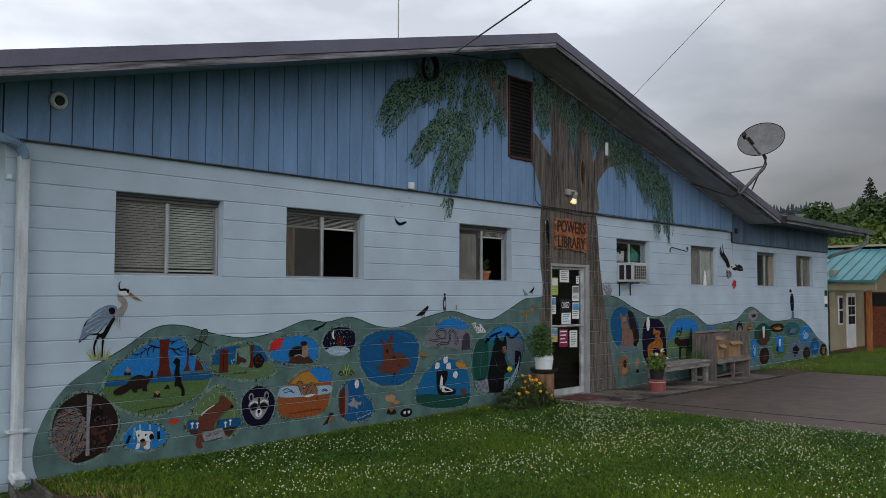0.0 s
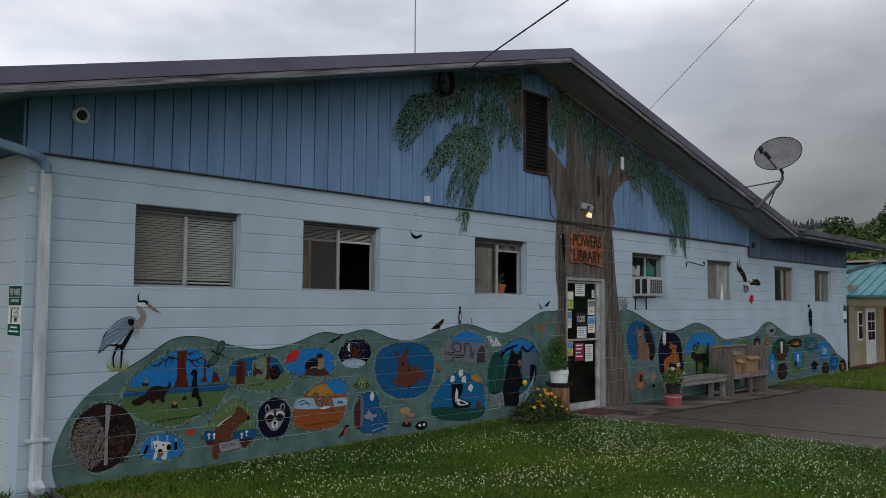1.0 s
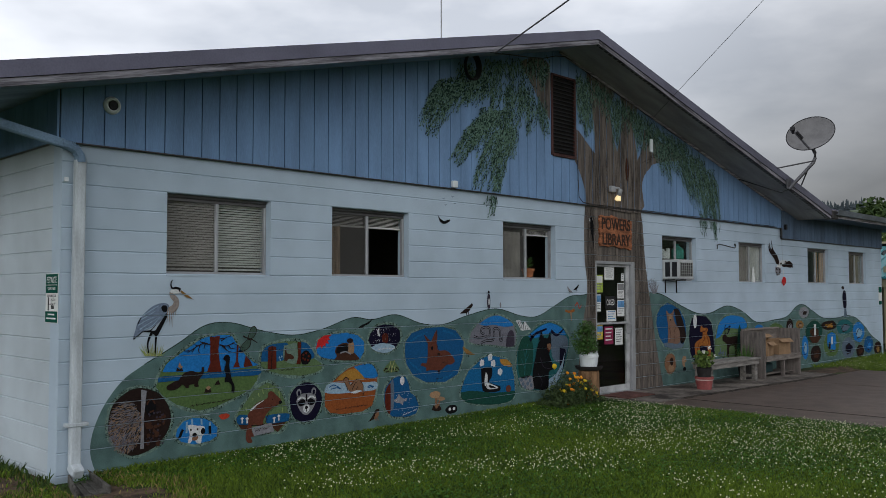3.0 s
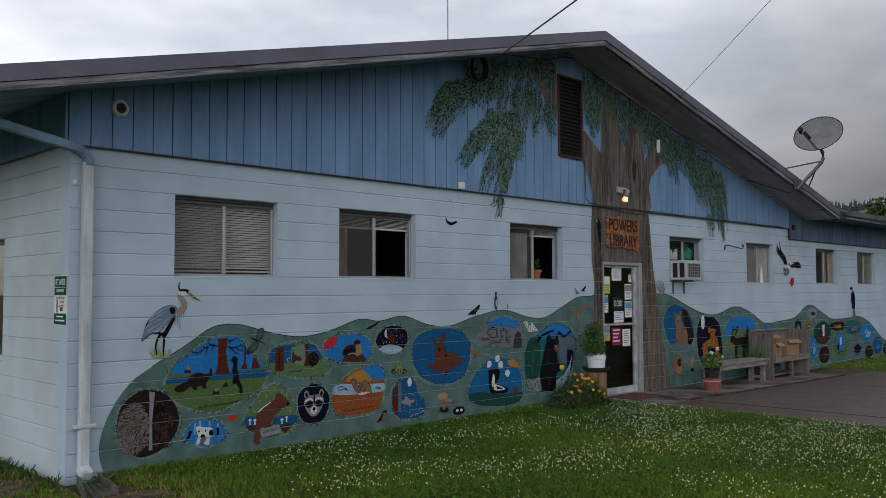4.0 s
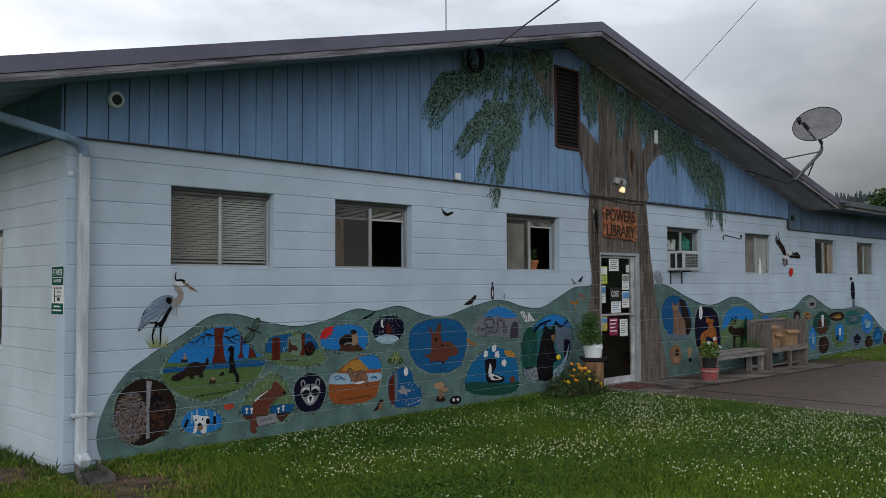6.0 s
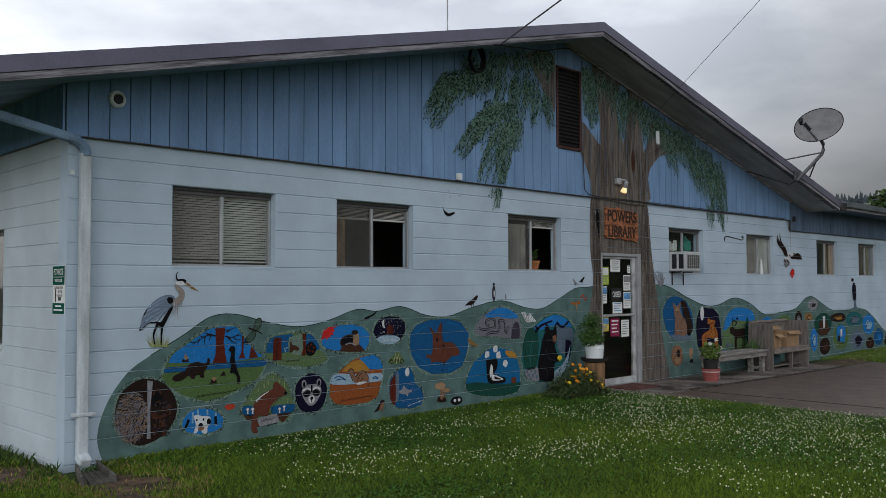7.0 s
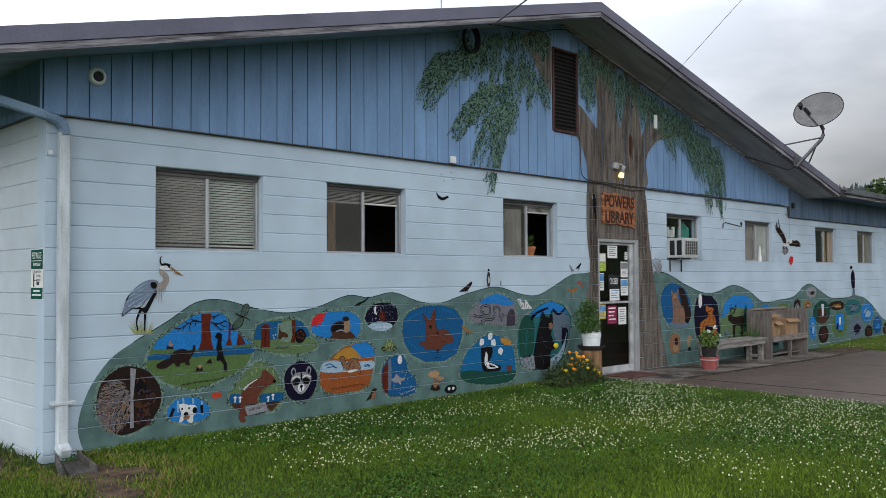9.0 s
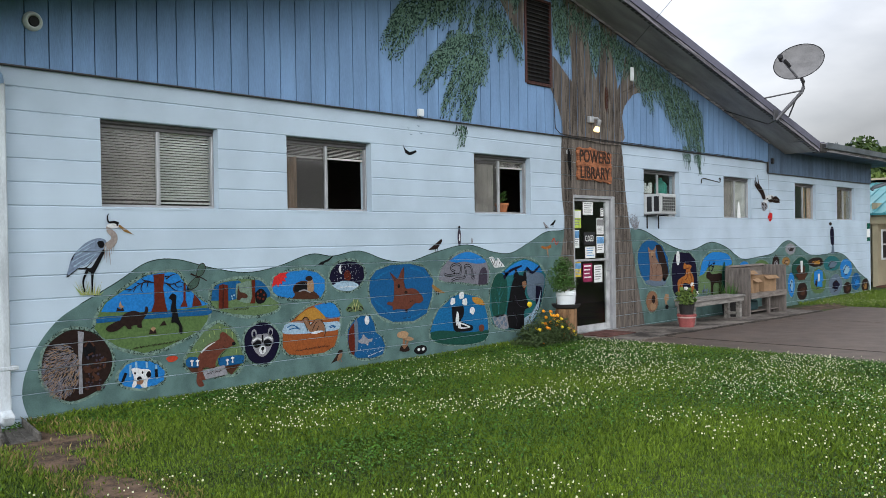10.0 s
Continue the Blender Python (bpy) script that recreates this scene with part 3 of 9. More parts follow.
def curtain(x0, x1, z0, z1, mat, label, y=0.165):
    bm = bmesh.new()
    n = max(8, int((x1 - x0) / 0.02))
    rows = []
    for i in range(n + 1):
        x = x0 + (x1 - x0) * i / n
        d = 0.018 * math.sin(i * 1.25) + 0.006 * math.sin(i * 0.6)
        rows.append([bm.verts.new((x, y + d + o, z)) for o, z in ((0, z0), (0, z1), (0.006, z1), (0.006, z0))])
    for a, b in zip(rows, rows[1:]):
        for j in range(4):
            bm.faces.new((a[j], a[(j + 1) % 4], b[(j + 1) % 4], b[j]))
    bm.faces.new(rows[0])
    bm.faces.new(rows[-1][::-1])
    tagged(part("curtain", bm, mat, smooth=False), label, "curtain", "curtains in the library windows")


M_GREYCLOTH = material("grey_curtain", (0.48, 0.46, 0.42), 0.9, 0.15, 4, 60, 0.2)
curtain(W2 + 0.05, W2 + 0.25, ZB, HEAD - 0.2, M_TAN, "tan curtain hanging at the window edge")
curtain(W3 + 0.04, W3 + 0.59, ZB, HEAD - 0.12, M_GREYCLOTH, "pale grey curtain behind a dim pane")
curtain(W5 + 0.03, W5 + 0.60, ZB, HEAD - 0.05, M_GREYCLOTH, "pale grey curtain behind a dim pane", 0.150)
curtain(W6 + 0.72, W6 + 0.86, ZB + 0.02, HEAD - 0.07, M_TAN, "tan curtain gathered in the window", 0.135)
curtain(W6 + 1.00, W6 + 1.21, ZB + 0.02, HEAD - 0.07, M_TAN, "tan curtain drawn to the window edge", 0.135)
M_DIMCLOTH = material("dull_olive_curtain", (0.20, 0.19, 0.15), 0.9, 0.3, 4, 60, 0.2, stretch=(8, 8, 0.6))
curtain(W7 + 0.68, W7 + 1.16, ZB, HEAD - 0.05, M_DIMCLOTH, "grey curtain in the far window", 0.135)

# window-sill things
pot = thing("flower_pot", (W3 + 0.86, 0.25, ZB + 0.01), "terracotta flower pot with a small plant on the sill", "flower pot")
part("pot", lathe(bmesh.new(), [(0.066, 0.0), (0.088, 0.12), (0.102, 0.12), (0.102, 0.155), (0.088, 0.155), (0.08, 0.13)], (W3 + 0.86, 0.25, ZB + 0.01)), M_TERRA, pot, smooth=False)
bm = bmesh.new()
random.seed(5)
for i in range(26):
    a, h = random.uniform(0, 6.28), random.uniform(0.03, 0.16)
    c = Vector((W3 + 0.86 + 0.06 * math.cos(a), 0.25 + 0.06 * math.sin(a), ZB + 0.16 + h))
    d = Vector((math.cos(a), math.sin(a), 0.8)) * 0.035
    s = Vector((-math.sin(a), math.cos(a), 0)) * 0.018
    bm.faces.new([bm.verts.new(p) for p in (c - d, c + s, c + d, c - s)])
part("leaves", bm, M_LEAF, pot)
tagged(part("sill_ornament", lathe(bmesh.new(), [(0.036, 0), (0.036, 0.09), (0.029, 0.10), (0.029, 0.18), (0.021, 0.19), (0.021, 0.26), (0.006, 0.33)], (W5 + 0.70, 0.028, ZB + 0.0035), 12), M_PAPER), "white tapering ornament on the window sill", "ornament")
tagged(part("bottle", lathe(bmesh.new(), [(0.10, 0), (0.115, 0.02), (0.115, 0.17), (0.06, 0.23), (0.03, 0.25), (0.03, 0.29)], (W4 + 0.98, 0.25, ZB + 0.42), 16), M_TEAL), "teal green bottle behind the window glass", "bottle")
tagged(part("window_shelf", boxed(W4 + 0.03, W4 + 1.2, 0.20, 0.41, ZB + 0.395, ZB + 0.418, 0.003), M_DARKROOM), "narrow shelf inside the window", "shelf")
tagged(part("cardboard_box", boxed(W4 + 0.15, W4 + 0.5, 0.27, 0.40, ZB + 0.42, ZB + 0.62, 0.005), M_DARKROOM), "dark box on the window shelf", "box")

for dx, h in ((0.10, 0.17), (0.20, 0.13), (0.29, 0.19)):
    tagged(part("cup", lathe(bmesh.new(), [(0.028, 0), (0.034, 0.02), (0.036, h - 0.02), (0.030, h), (0.024, h - 0.004)], (W4 + 0.28 + dx, 0.215, ZB + 0.42), 12), M_PAPER), "small white cup on the window shelf", "cup", "cups on the window shelf")

# ---- air conditioner ----
M_AC = material("ivory_plastic", (0.46, 0.48, 0.48), 0.5, 0.08, 5, 80, 0.04)
M_ACBAR = material("grey_grille_plastic", (0.30, 0.31, 0.30), 0.5, 0.08, 5, 80, 0.04)
ac = thing("air_conditioner", (10.8, -0.1, 1.95), "ivory window air conditioner on steel brackets", "air conditioner")
AX0, AX1, AZ0, AZ1 = 10.51, 11.03, 1.965, 2.31
part("body", boxed(AX0, AX1, -0.31, 0.28, AZ0, AZ1, 0.012), M_AC, ac)
part("filler_panel", boxed(AX1 + 0.002, WINDOWS[3] + WIN_W - 0.046, 0.118, 0.138, AZ0, AZ1, 0.004), M_AC, ac, "ivory filler panel beside the unit")
for k in range(2):
    part("side_vent", boxed(AX0 - 0.003, AX0 + 0.004, -0.275 + 0.135 * k, -0.18 + 0.135 * k, AZ0 + 0.045, AZ1 - 0.045, 0.002), M_BLACK, ac, "dark side vent slot")
part("grille_recess", boxed(AX0 + 0.05, AX1 - 0.05, -0.3145, -0.305, AZ0 + 0.05, AZ1 - 0.05, 0.002), M_BLACK, ac)
for k in range(7):
    x = AX0 + 0.05 + 0.0685 * k
    part("grille_bar", boxed(x, x + 0.011, -0.322, -0.3105, AZ0 + 0.05, AZ1 - 0.05, 0.001), M_ACBAR, ac)
for k in range(6):
    z = AZ0 + 0.05 + 0.047 * k
    part("grille_bar", boxed(AX0 + 0.05, AX1 - 0.05, -0.3245, -0.3125, z, z + 0.009, 0.001), M_ACBAR, ac)
for x in (AX0 + 0.05, AX1 - 0.09):
    part("bracket", boxed(x, x + 0.022, -0.20, -0.006, AZ0 - 0.022, AZ0 - 0.002, 0.002), M_BLACK, ac, "thin dark steel bracket")
    part("bracket_leg", boxed(x, x + 0.013, -0.024, -0.004, AZ0 - 0.24, AZ0 - 0.0225, 0.002), M_BLACK, ac, "thin dark steel bracket")
part("base_pan", boxed(AX0 - 0.004, AX1 + 0.004, -0.314, -0.02, AZ0 - 0.0015, AZ0 + 0.018, 0.003), M_ACBAR, ac)


# ---- door ----
M_DOORGREY = material("worn_pale_grey_metal", (0.42, 0.43, 0.43), 0.45, 0.2, 6, 80, 0.08)
door = thing("door_1", (9.0, 0.05, 0.09), "closed glass entrance door in a worn white metal frame", "door", kind="structure")
DZ = 0.105
GX0, GX1, GTOP = 8.49, 9.385, 2.155            # the glass between its stiles
part("door_jamb", boxed(DOOR_X0, DOOR_X0 + 0.03, -0.012, 0.14, DZ, DOOR_Z, 0.006), M_ALU, door)
part("door_jamb", boxed(DOOR_X1 - 0.095, DOOR_X1, -0.012, 0.14, DZ, DOOR_Z, 0.006), M_ALU, door)
part("door_head", boxed(DOOR_X0 + 0.03, DOOR_X1 - 0.095, -0.008, 0.14, DOOR_Z - 0.05, DOOR_Z, 0.006), M_ALU, door)
part("threshold", boxed(DOOR_X0, DOOR_X1, -0.05, 0.18, DZ - 0.04, DZ, 0.004), M_ALU, door)
leaf = part("door_leaf", boxed(GX1, DOOR_X1 - 0.10, 0.035, 0.085, DZ + 0.005, DOOR_Z - 0.055, 0.005), M_DOORGREY, door, "white metal stile of the glazed leaf")
part("stile", boxed(DOOR_X0 + 0.033, GX0, 0.035, 0.085, DZ + 0.005, DOOR_Z - 0.055, 0.005), M_DOORGREY, leaf)
part("top_rail", boxed(GX0, GX1, 0.037, 0.083, GTOP, DOOR_Z - 0.055, 0.004), M_DOORGREY, leaf)
part("mid_rail", boxed(GX0, GX1, 0.030, 0.083, 1.215, 1.25, 0.005), M_DOORGREY, leaf, "white push bar across the glass")
part("bottom_rail", boxed(GX0, GX1, 0.037, 0.083, DZ + 0.005, 0.215, 0.004), M_DOORGREY, leaf)
for lo, hi in ((0.215, 1.215), (1.25, GTOP)):
    p = part("pane", boxed(GX0, GX1, 0.055, 0.061, lo, hi, 0), M_GLASS, leaf)
    p.visible_shadow = False
part("door_handle", tube(bmesh.new(), [(9.41, 0.034, 1.05), (9.41, -0.02, 1.05), (9.41, -0.02, 1.21), (9.41, 0.034, 1.21)], 0.011, 8), M_ALU, leaf)
M_LIME = material("lime_print", (0.42, 0.55, 0.08), 0.6, 0.2, 14, 60, 0.0)
M_MAROON = material("maroon_print", (0.25, 0.02, 0.07), 0.6, 0.2, 14, 60, 0.0)
M_INK = material("grey_ink", (0.22, 0.22, 0.22), 0.7, 0.1, 14, 60, 0.0)
M_BLUEPRINT = material("blue_print", (0.12, 0.30, 0.55), 0.6, 0.2, 14, 60, 0.0)
M_YELLOW = material("yellow_print", (0.75, 0.55, 0.06), 0.6, 0.2, 14, 60, 0.0)


def notice(x0, x1, z0, z1, ground, ink, lines, label, head=None, y=0.052):
    n = thing("notice", (x0, y, z0), label, "notice", "notices taped to the door glass")
    part("sheet", boxed(x0, x1, y - 0.001, y + 0.001, z0, z1, 0), ground, n)
    w, h = x1 - x0, z1 - z0
    if head is not None:
        part("heading", boxed(x0 + 0.04 * w, x1 - 0.04 * w, y - 0.0035, y - 0.0025, z1 - 0.45 * h, z1 - 0.06 * h, 0), head, n)
    top = 0.52 if head is not None else 0.1
    for i in range(lines):
        z = z1 - h * (top + (0.92 - top) * i / lines)
        part("text_bar", boxed(x0 + 0.12 * w, x1 - (0.12 + 0.1 * (i % 3)) * w, y - 0.0035, y - 0.0025, z - 0.35 * h * (0.92 - top) / lines, z, 0), ink, n)


notice(8.495, 8.71, 1.735, 2.02, M_LIME, M_INK, 3, "lime green and white printed flyer on the glass", M_PAPER)
notice(8.765, 9.04, 1.945, 2.145, M_PAPER, M_INK, 5, "white printed sheet taped to the door glass")
notice(8.505, 8.655, 1.43, 1.705, M_PAPER, M_INK, 4, "narrow white and blue flyer on the glass", M_BLUEPRINT)
notice(9.255, 9.335, 1.925, 2.05, M_PAPER, M_INK, 3, "small white card taped to the glass")
notice(9.135, 9.335, 1.635, 1.89, M_PAPER, M_INK, 5, "white printed flyer with grey picture", M_INK)
notice(9.13, 9.34, 1.34, 1.61, M_PAPER, M_INK, 3, "blue and yellow printed flyer on the glass", M_BLUEPRINT)
notice(8.815, 9.09, 1.262, 1.445, M_PAPER, M_BLUEPRINT, 4, "white sheet with blue lines on the glass")
notice(8.525, 8.695, 0.98, 1.205, M_YELLOW, M_BLUEPRINT, 4, "colourful yellow flyer on the lower glass", M_BLUEPRINT)
notice(8.745, 9.0, 0.893, 1.18, M_MAROON, M_PAPER, 4, "maroon poster with pale writing on the glass")
notice(9.055, 9.28, 0.872, 1.15, M_PAPER, M_INK, 6, "white printed sheet on the lower glass")


def lettering(name, text, size, m, mat, parent, depth=0.004, bold=0.0):
    cu = bpy.data.curves.new(name, "FONT")
    cu.body, cu.size, cu.extrude, cu.align_x, cu.align_y = text, size, depth, "CENTER", "CENTER"
    cu.offset = bold
    ob = new(name, cu)
    dg = bpy.context.evaluated_depsgraph_get()
    me = bpy.data.meshes.new_from_object(ob.evaluated_get(dg))
    bpy.data.objects.remove(ob)
    me.materials.clear()
    me.materials.append(mat)
    ob = new(name, me)
    ob.parent = parent
    ob.matrix_parent_inverse = parent.matrix_basis.inverted()
    ob.matrix_basis = m
    return ob


UPRIGHT = Matrix.Rotation(radians(90), 4, "X")
closed = thing("closed_sign", (8.925, 0.05, 1.57), "black door sign with white word closed", "sign")
part("plate", boxed(8.775, 9.075, 0.047, 0.052, 1.47, 1.67, 0.002), M_BLACK, closed)
lettering("word", "CLOSED", 0.085, Matrix.Translation((8.925, 0.0455, 1.568)) @ UPRIGHT @ Matrix.Diagonal((0.72, 1.6, 1, 1)), M_PAPER, closed, 0.0005)
M_MAT = material("brown_coir_mat", (0.12, 0.055, 0.045), 0.95, 0.3, 6, 120, 0.8)
tagged(part("door_mat", boxed(8.42, 9.2, -0.60, -0.06, 0.102, 0.118, 0.004), M_MAT), "brown coir door mat on the walk", "door mat")

# ---- library sign on the painted trunk ----
M_SIGN = material("orange_carved_wood", (0.31, 0.118, 0.055), 0.75, 0.35, 5, 50, 0.4, stretch=(1, 1, 5))
M_SIGNTXT = material("dark_carved_letters", (0.035, 0.02, 0.014), 0.7, 0.2, 6, 60, 0.1)
sign = thing("library_sign", (9.0, -0.03, 2.7), "carved orange-brown wooden library sign with a wavy edge", "sign")
bm = bmesh.new()
out = []
for i in range(64):
    t = i / 64 * 4
    s, f = int(t), t - int(t)
    x, z = ((8.525 + 0.93 * f, 2.47), (9.455, 2.47 + 0.49 * f), (9.455 - 0.93 * f, 2.96), (8.525, 2.96 - 0.49 * f))[s]
    w = 0.010 * math.sin(i * 1.1) + 0.008 * math.sin(i * 2.7 + 1)
    out.append((x + (w if s in (1, 3) else 0), z + (w if s in (0, 2) else 0) + 0.02 * math.sin((x - 8.5) * 5)))
prism(bm, out, -0.035, -0.004)
part("board", bm, M_SIGN, sign)
lettering("word", "POWERS", 0.27, Matrix.Translation((8.99, -0.037, 2.84)) @ UPRIGHT @ Matrix.Diagonal((0.80, 0.98, 1, 1)), M_SIGNTXT, sign, 0.004, 0.004)
lettering("word", "LIBRARY", 0.27, Matrix.Translation((8.99, -0.037, 2.59)) @ UPRIGHT @ Matrix.Diagonal((0.80, 0.98, 1, 1)), M_SIGNTXT, sign, 0.004, 0.004)

# ---- flood lamp over the sign ----
lamp = thing("flood_lamp", (8.96, -0.1, 3.35), "grey outdoor flood lamp glowing over the door", "lamp")
part("mounting_box", boxed(8.78, 8.90, -0.10, -0.032, 3.37, 3.47, 0.01), M_ALU, lamp)
part("arm", tube(bmesh.new(), [(8.86, -0.07, 3.44), (8.93, -0.13, 3.44), (8.96, -0.16, 3.39)], 0.018, 8), M_ALU, lamp)
tilt = Matrix.Rotation(radians(200), 4, "X")
part("socket", lathe(bmesh.new(), [(0.03, 0), (0.036, 0.02), (0.036, 0.10), (0.03, 0.11)], (8.96, -0.15, 3.42), 14, tilt), M_ALU, lamp, smooth=True)
M_BULB = bpy.data.materials.new("lit_bulb")
M_BULB.use_nodes = True
M_BULB.node_tree.nodes["Principled BSDF"].inputs["Base Color"].default_value = (0.8, 0.7, 0.45, 1)
M_BULB.node_tree.nodes["Principled BSDF"].inputs["Emission Color"].default_value = (1.0, 0.72, 0.34, 1)
M_BULB.node_tree.nodes["Principled BSDF"].inputs["Emission Strength"].default_value = 1.0
part("bulb", lathe(bmesh.new(), [(0.024, 0.09), (0.036, 0.12), (0.05, 0.165), (0.053, 0.18), (0.04, 0.192), (0.015, 0.198)], (8.96, -0.15, 3.42), 16, tilt), M_BULB, lamp, "lit reflector bulb", smooth=True)

# ---- louvre, round vent and small fittings ----
M_REDWOOD = material("faded_red_wood", (0.072, 0.034, 0.030), 0.8, 0.3, 4, 60, 0.3, stretch=(6, 6, 0.6))
louvre = thing("gable_louvre", (7.8, -0.05, 4.5), "tall dark slatted gable vent in a red wooden frame", "vent")
lx0, lx1, lz0, lz1 = LOUVER
part("frame_side", boxed(lx0 - 0.012, lx0 + 0.03, -0.05, -0.008, lz0, lz1, 0.005), M_REDWOOD, louvre)
part("frame_side", boxed(lx1 - 0.03, lx1 + 0.012, -0.05, -0.008, lz0, lz1, 0.005), M_REDWOOD, louvre)
part("frame_head", boxed(lx0 + 0.03, lx1 - 0.03, -0.048, -0.008, lz1 - 0.035, lz1, 0.005), M_REDWOOD, louvre)
part("frame_foot", boxed(lx0 + 0.03, lx1 - 0.03, -0.06, -0.008, lz0 - 0.015, lz0 + 0.03, 0.005), M_REDWOOD, louvre)
for k in range(21):
    z = lz0 + 0.06 + 0.057 * k
    bm = box(bmesh.new(), lx0 + 0.03, lx1 - 0.03, -0.026, 0.026, -0.005, 0.005)
    bmesh.ops.transform(bm, matrix=Matrix.Translation((0, -0.026, z)) @ Matrix.Rotation(radians(38), 4, "X"), verts=bm.verts)
    part("slat", bm, M_BLACK, louvre)
# added black sheet, stops light showing between the slats
part("backing", boxed(lx0 + 0.03, lx1 - 0.03, 0.012, 0.02, lz0 + 0.01, lz1 - 0.01, 0), M_BLACK, louvre)
rv = thing("round_vent", (0.472, -0.05, 3.515), "white round dryer vent with a dark flap", "vent")
turn = Matrix.Rotation(radians(90), 4, "X")
part("ring", lathe(bmesh.new(), [(0.085, 0), (0.085, 0.012), (0.07, 0.04), (0.052, 0.04), (0.048, 0.012)], (0.472, -0.03, 3.515), 24, turn), M_WHITE, rv, smooth=True)
part("flap", lathe(bmesh.new(), [(0.048, 0), (0.048, 0.018), (0.042, 0.026)], (0.482, -0.034, 3.515), 20, turn), M_BLACK, rv)
tagged(part("junction_box", boxed(5.09, 5.18, -0.075, -0.032, 3.13, 3.22, 0.006), M_WHITE), "small white electrical box on the siding", "junction box")
tagged(part("junction_box", boxed(10.05, 10.12, -0.075, -0.032, 4.17, 4.40, 0.01), M_WHITE), "white upright electrical box near the painted tree", "junction box")
tagged(part("junction_box", boxed(15.57, 15.65, -0.08, -0.032, 3.10, 3.21, 0.006), M_BLACK), "small dark electrical box at the gable end", "junction box")
tagged(part("corner_clip", boxed(0.05, 0.09, -0.014, -0.002, 2.76, 2.80, 0.003), M_WHITE), "small white screw plate on the block wall", "bracket")
scroll = [(13.037 + 0.05 * math.cos(a) * (1 - 0.12 * i), -0.12, 2.653 + 0.055 * math.sin(a) * (1 - 0.12 * i)) for i, a in enumerate(radians(250 + 55 * k) for k in range(8))]
tagged(part("plant_hook", tube(bmesh.new(), [(12.521, -0.012, 2.567), (12.521, -0.014, 2.645), (12.581, -0.03, 2.665)] + scroll, 0.010, 6), M_BLACK), "black wrought iron plant hook on the wall", "hook")
coil = thing("cable_coil", (5.41, -0.1, 4.79), "coil of black cable hung under the eave", "cable")
for k in range(4):
    pts = [(5.41 + (0.125 + 0.008 * k) * math.cos(a), -0.10 - 0.018 * k, 4.79 + (0.165 + 0.006 * k) * math.sin(a)) for a in (2 * math.pi * i / 24 for i in range(25))]
    part("loop", tube(bmesh.new(), pts, 0.012, 6), M_BLACK, coil)
tagged(part("wall_cable", tube(bmesh.new(), [(5.08, -0.04, 3.10), (5.10, -0.05, 3.14)] + [(5.16 + 0.2 * k, -0.045, 3.107 + 0.008 * math.sin(k)) for k in range(1)] , 0.008, 6), M_BLACK), "short black cable at the junction box", "cable")
pts = [(7.92, -0.045, 3.80), (7.93, -0.045, 3.5), (7.95, -0.045, 3.22), (8.06, -0.045, 3.15)] + [(8.36 + 0.4 * k, -0.045, 3.136 + 0.004 * math.sin(k * 1.7)) for k in range(18)]
tagged(part("wall_cable", tube(bmesh.new(), pts, 0.006, 6), M_TRIMDARK), "dark cable stapled along the foot of the siding", "cable")
pts = [(5.25, -0.6, 4.86), (5.7, -0.55, 4.93), (6.4, -0.3, 5.08), (7.0, -0.1, 5.22), (7.35, -0.06, 5.33), (7.6, -0.06, 5.37)] + [(7.9 + 0.4 * k, -0.055, soffit(7.9 + 0.4 * k) - 0.035 - 0.012 * (k % 2)) for k in range(9)]
tagged(part("eave_cable", tube(bmesh.new(), pts, 0.008, 6), M_BLACK), "black cable slung under the soffit", "cable")
tagged(part("corner_board", boxed(15.39, 15.45, -0.05, -0.031, 2.92, 3.13, 0.004), M_TRIMDARK), "dark trim strip at the step in the siding", "trim", kind="structure")


M_WIRE = material("weathered_wire", (0.07, 0.07, 0.075), 0.6, 0.15, 5, 60, 0.0)


def wire(name, a, b, sag, r, label):
    a, b = Vector(a), Vector(b)
    pts = [a.lerp(b, i / 24) - Vector((0, 0, 4 * sag * (i / 24) * (1 - i / 24))) for i in range(25)]
    tagged(part(name, tube(bmesh.new(), pts, r, 6), M_WIRE), label, "wire")


wire("service_wire", (5.15, -0.76, 4.80), (4.79, -11.14, 8.23), 0.0, 0.010, "thick black service wire running up from the eave")
wire("service_wire", (5.18, -0.76, 4.82), (4.91, -11.14, 8.33), 0.0, 0.005, "thin black wire beside the service wire")
wire("telephone_wire", (10.08, -0.05, 4.73), (2.49, -10.95, 8.07), 0.0, 0.0038, "thin black telephone wire from the gable")
tagged(part("antenna_mast", tube(bmesh.new(), [(7.98, 3.0, 5.3), (7.98, 3.0, 9.5)], 0.012, 8), M_ALU), "thin whip antenna standing on the roof", "antenna")

# ---- satellite dish ----
M_DISH = material("grey_dish_paint", (0.19, 0.188, 0.19), 0.5, 0.12, 4, 80, 0.05)
M_STEEL = material("galvanised_steel", (0.13, 0.13, 0.14), 0.5, 0.15, 8, 80, 0.05, metal=0.5)
dish = thing("satellite_dish", (14.1, -0.8, 3.9), "grey oval satellite dish on a bent steel mast", "satellite dish")
DC, DN = Vector((14.17, -1.20, 4.86)), Vector((-0.81, -0.18, 0.43)).normalized()
up = Vector((0, 0, 1))
rise = (up - DN * up.dot(DN)).normalized()
across = rise.cross(DN)
skew = radians(20)
major, minor = across * math.cos(skew) + rise * math.sin(skew), rise * math.cos(skew) - across * math.sin(skew)
dm = Matrix((major * 1.0, minor * 0.86, DN)).transposed().to_4x4()
prof = [(0.445 * r, 0.12 * r * r) for r in (0.02, 0.2, 0.4, 0.6, 0.8, 0.95, 1.0)]
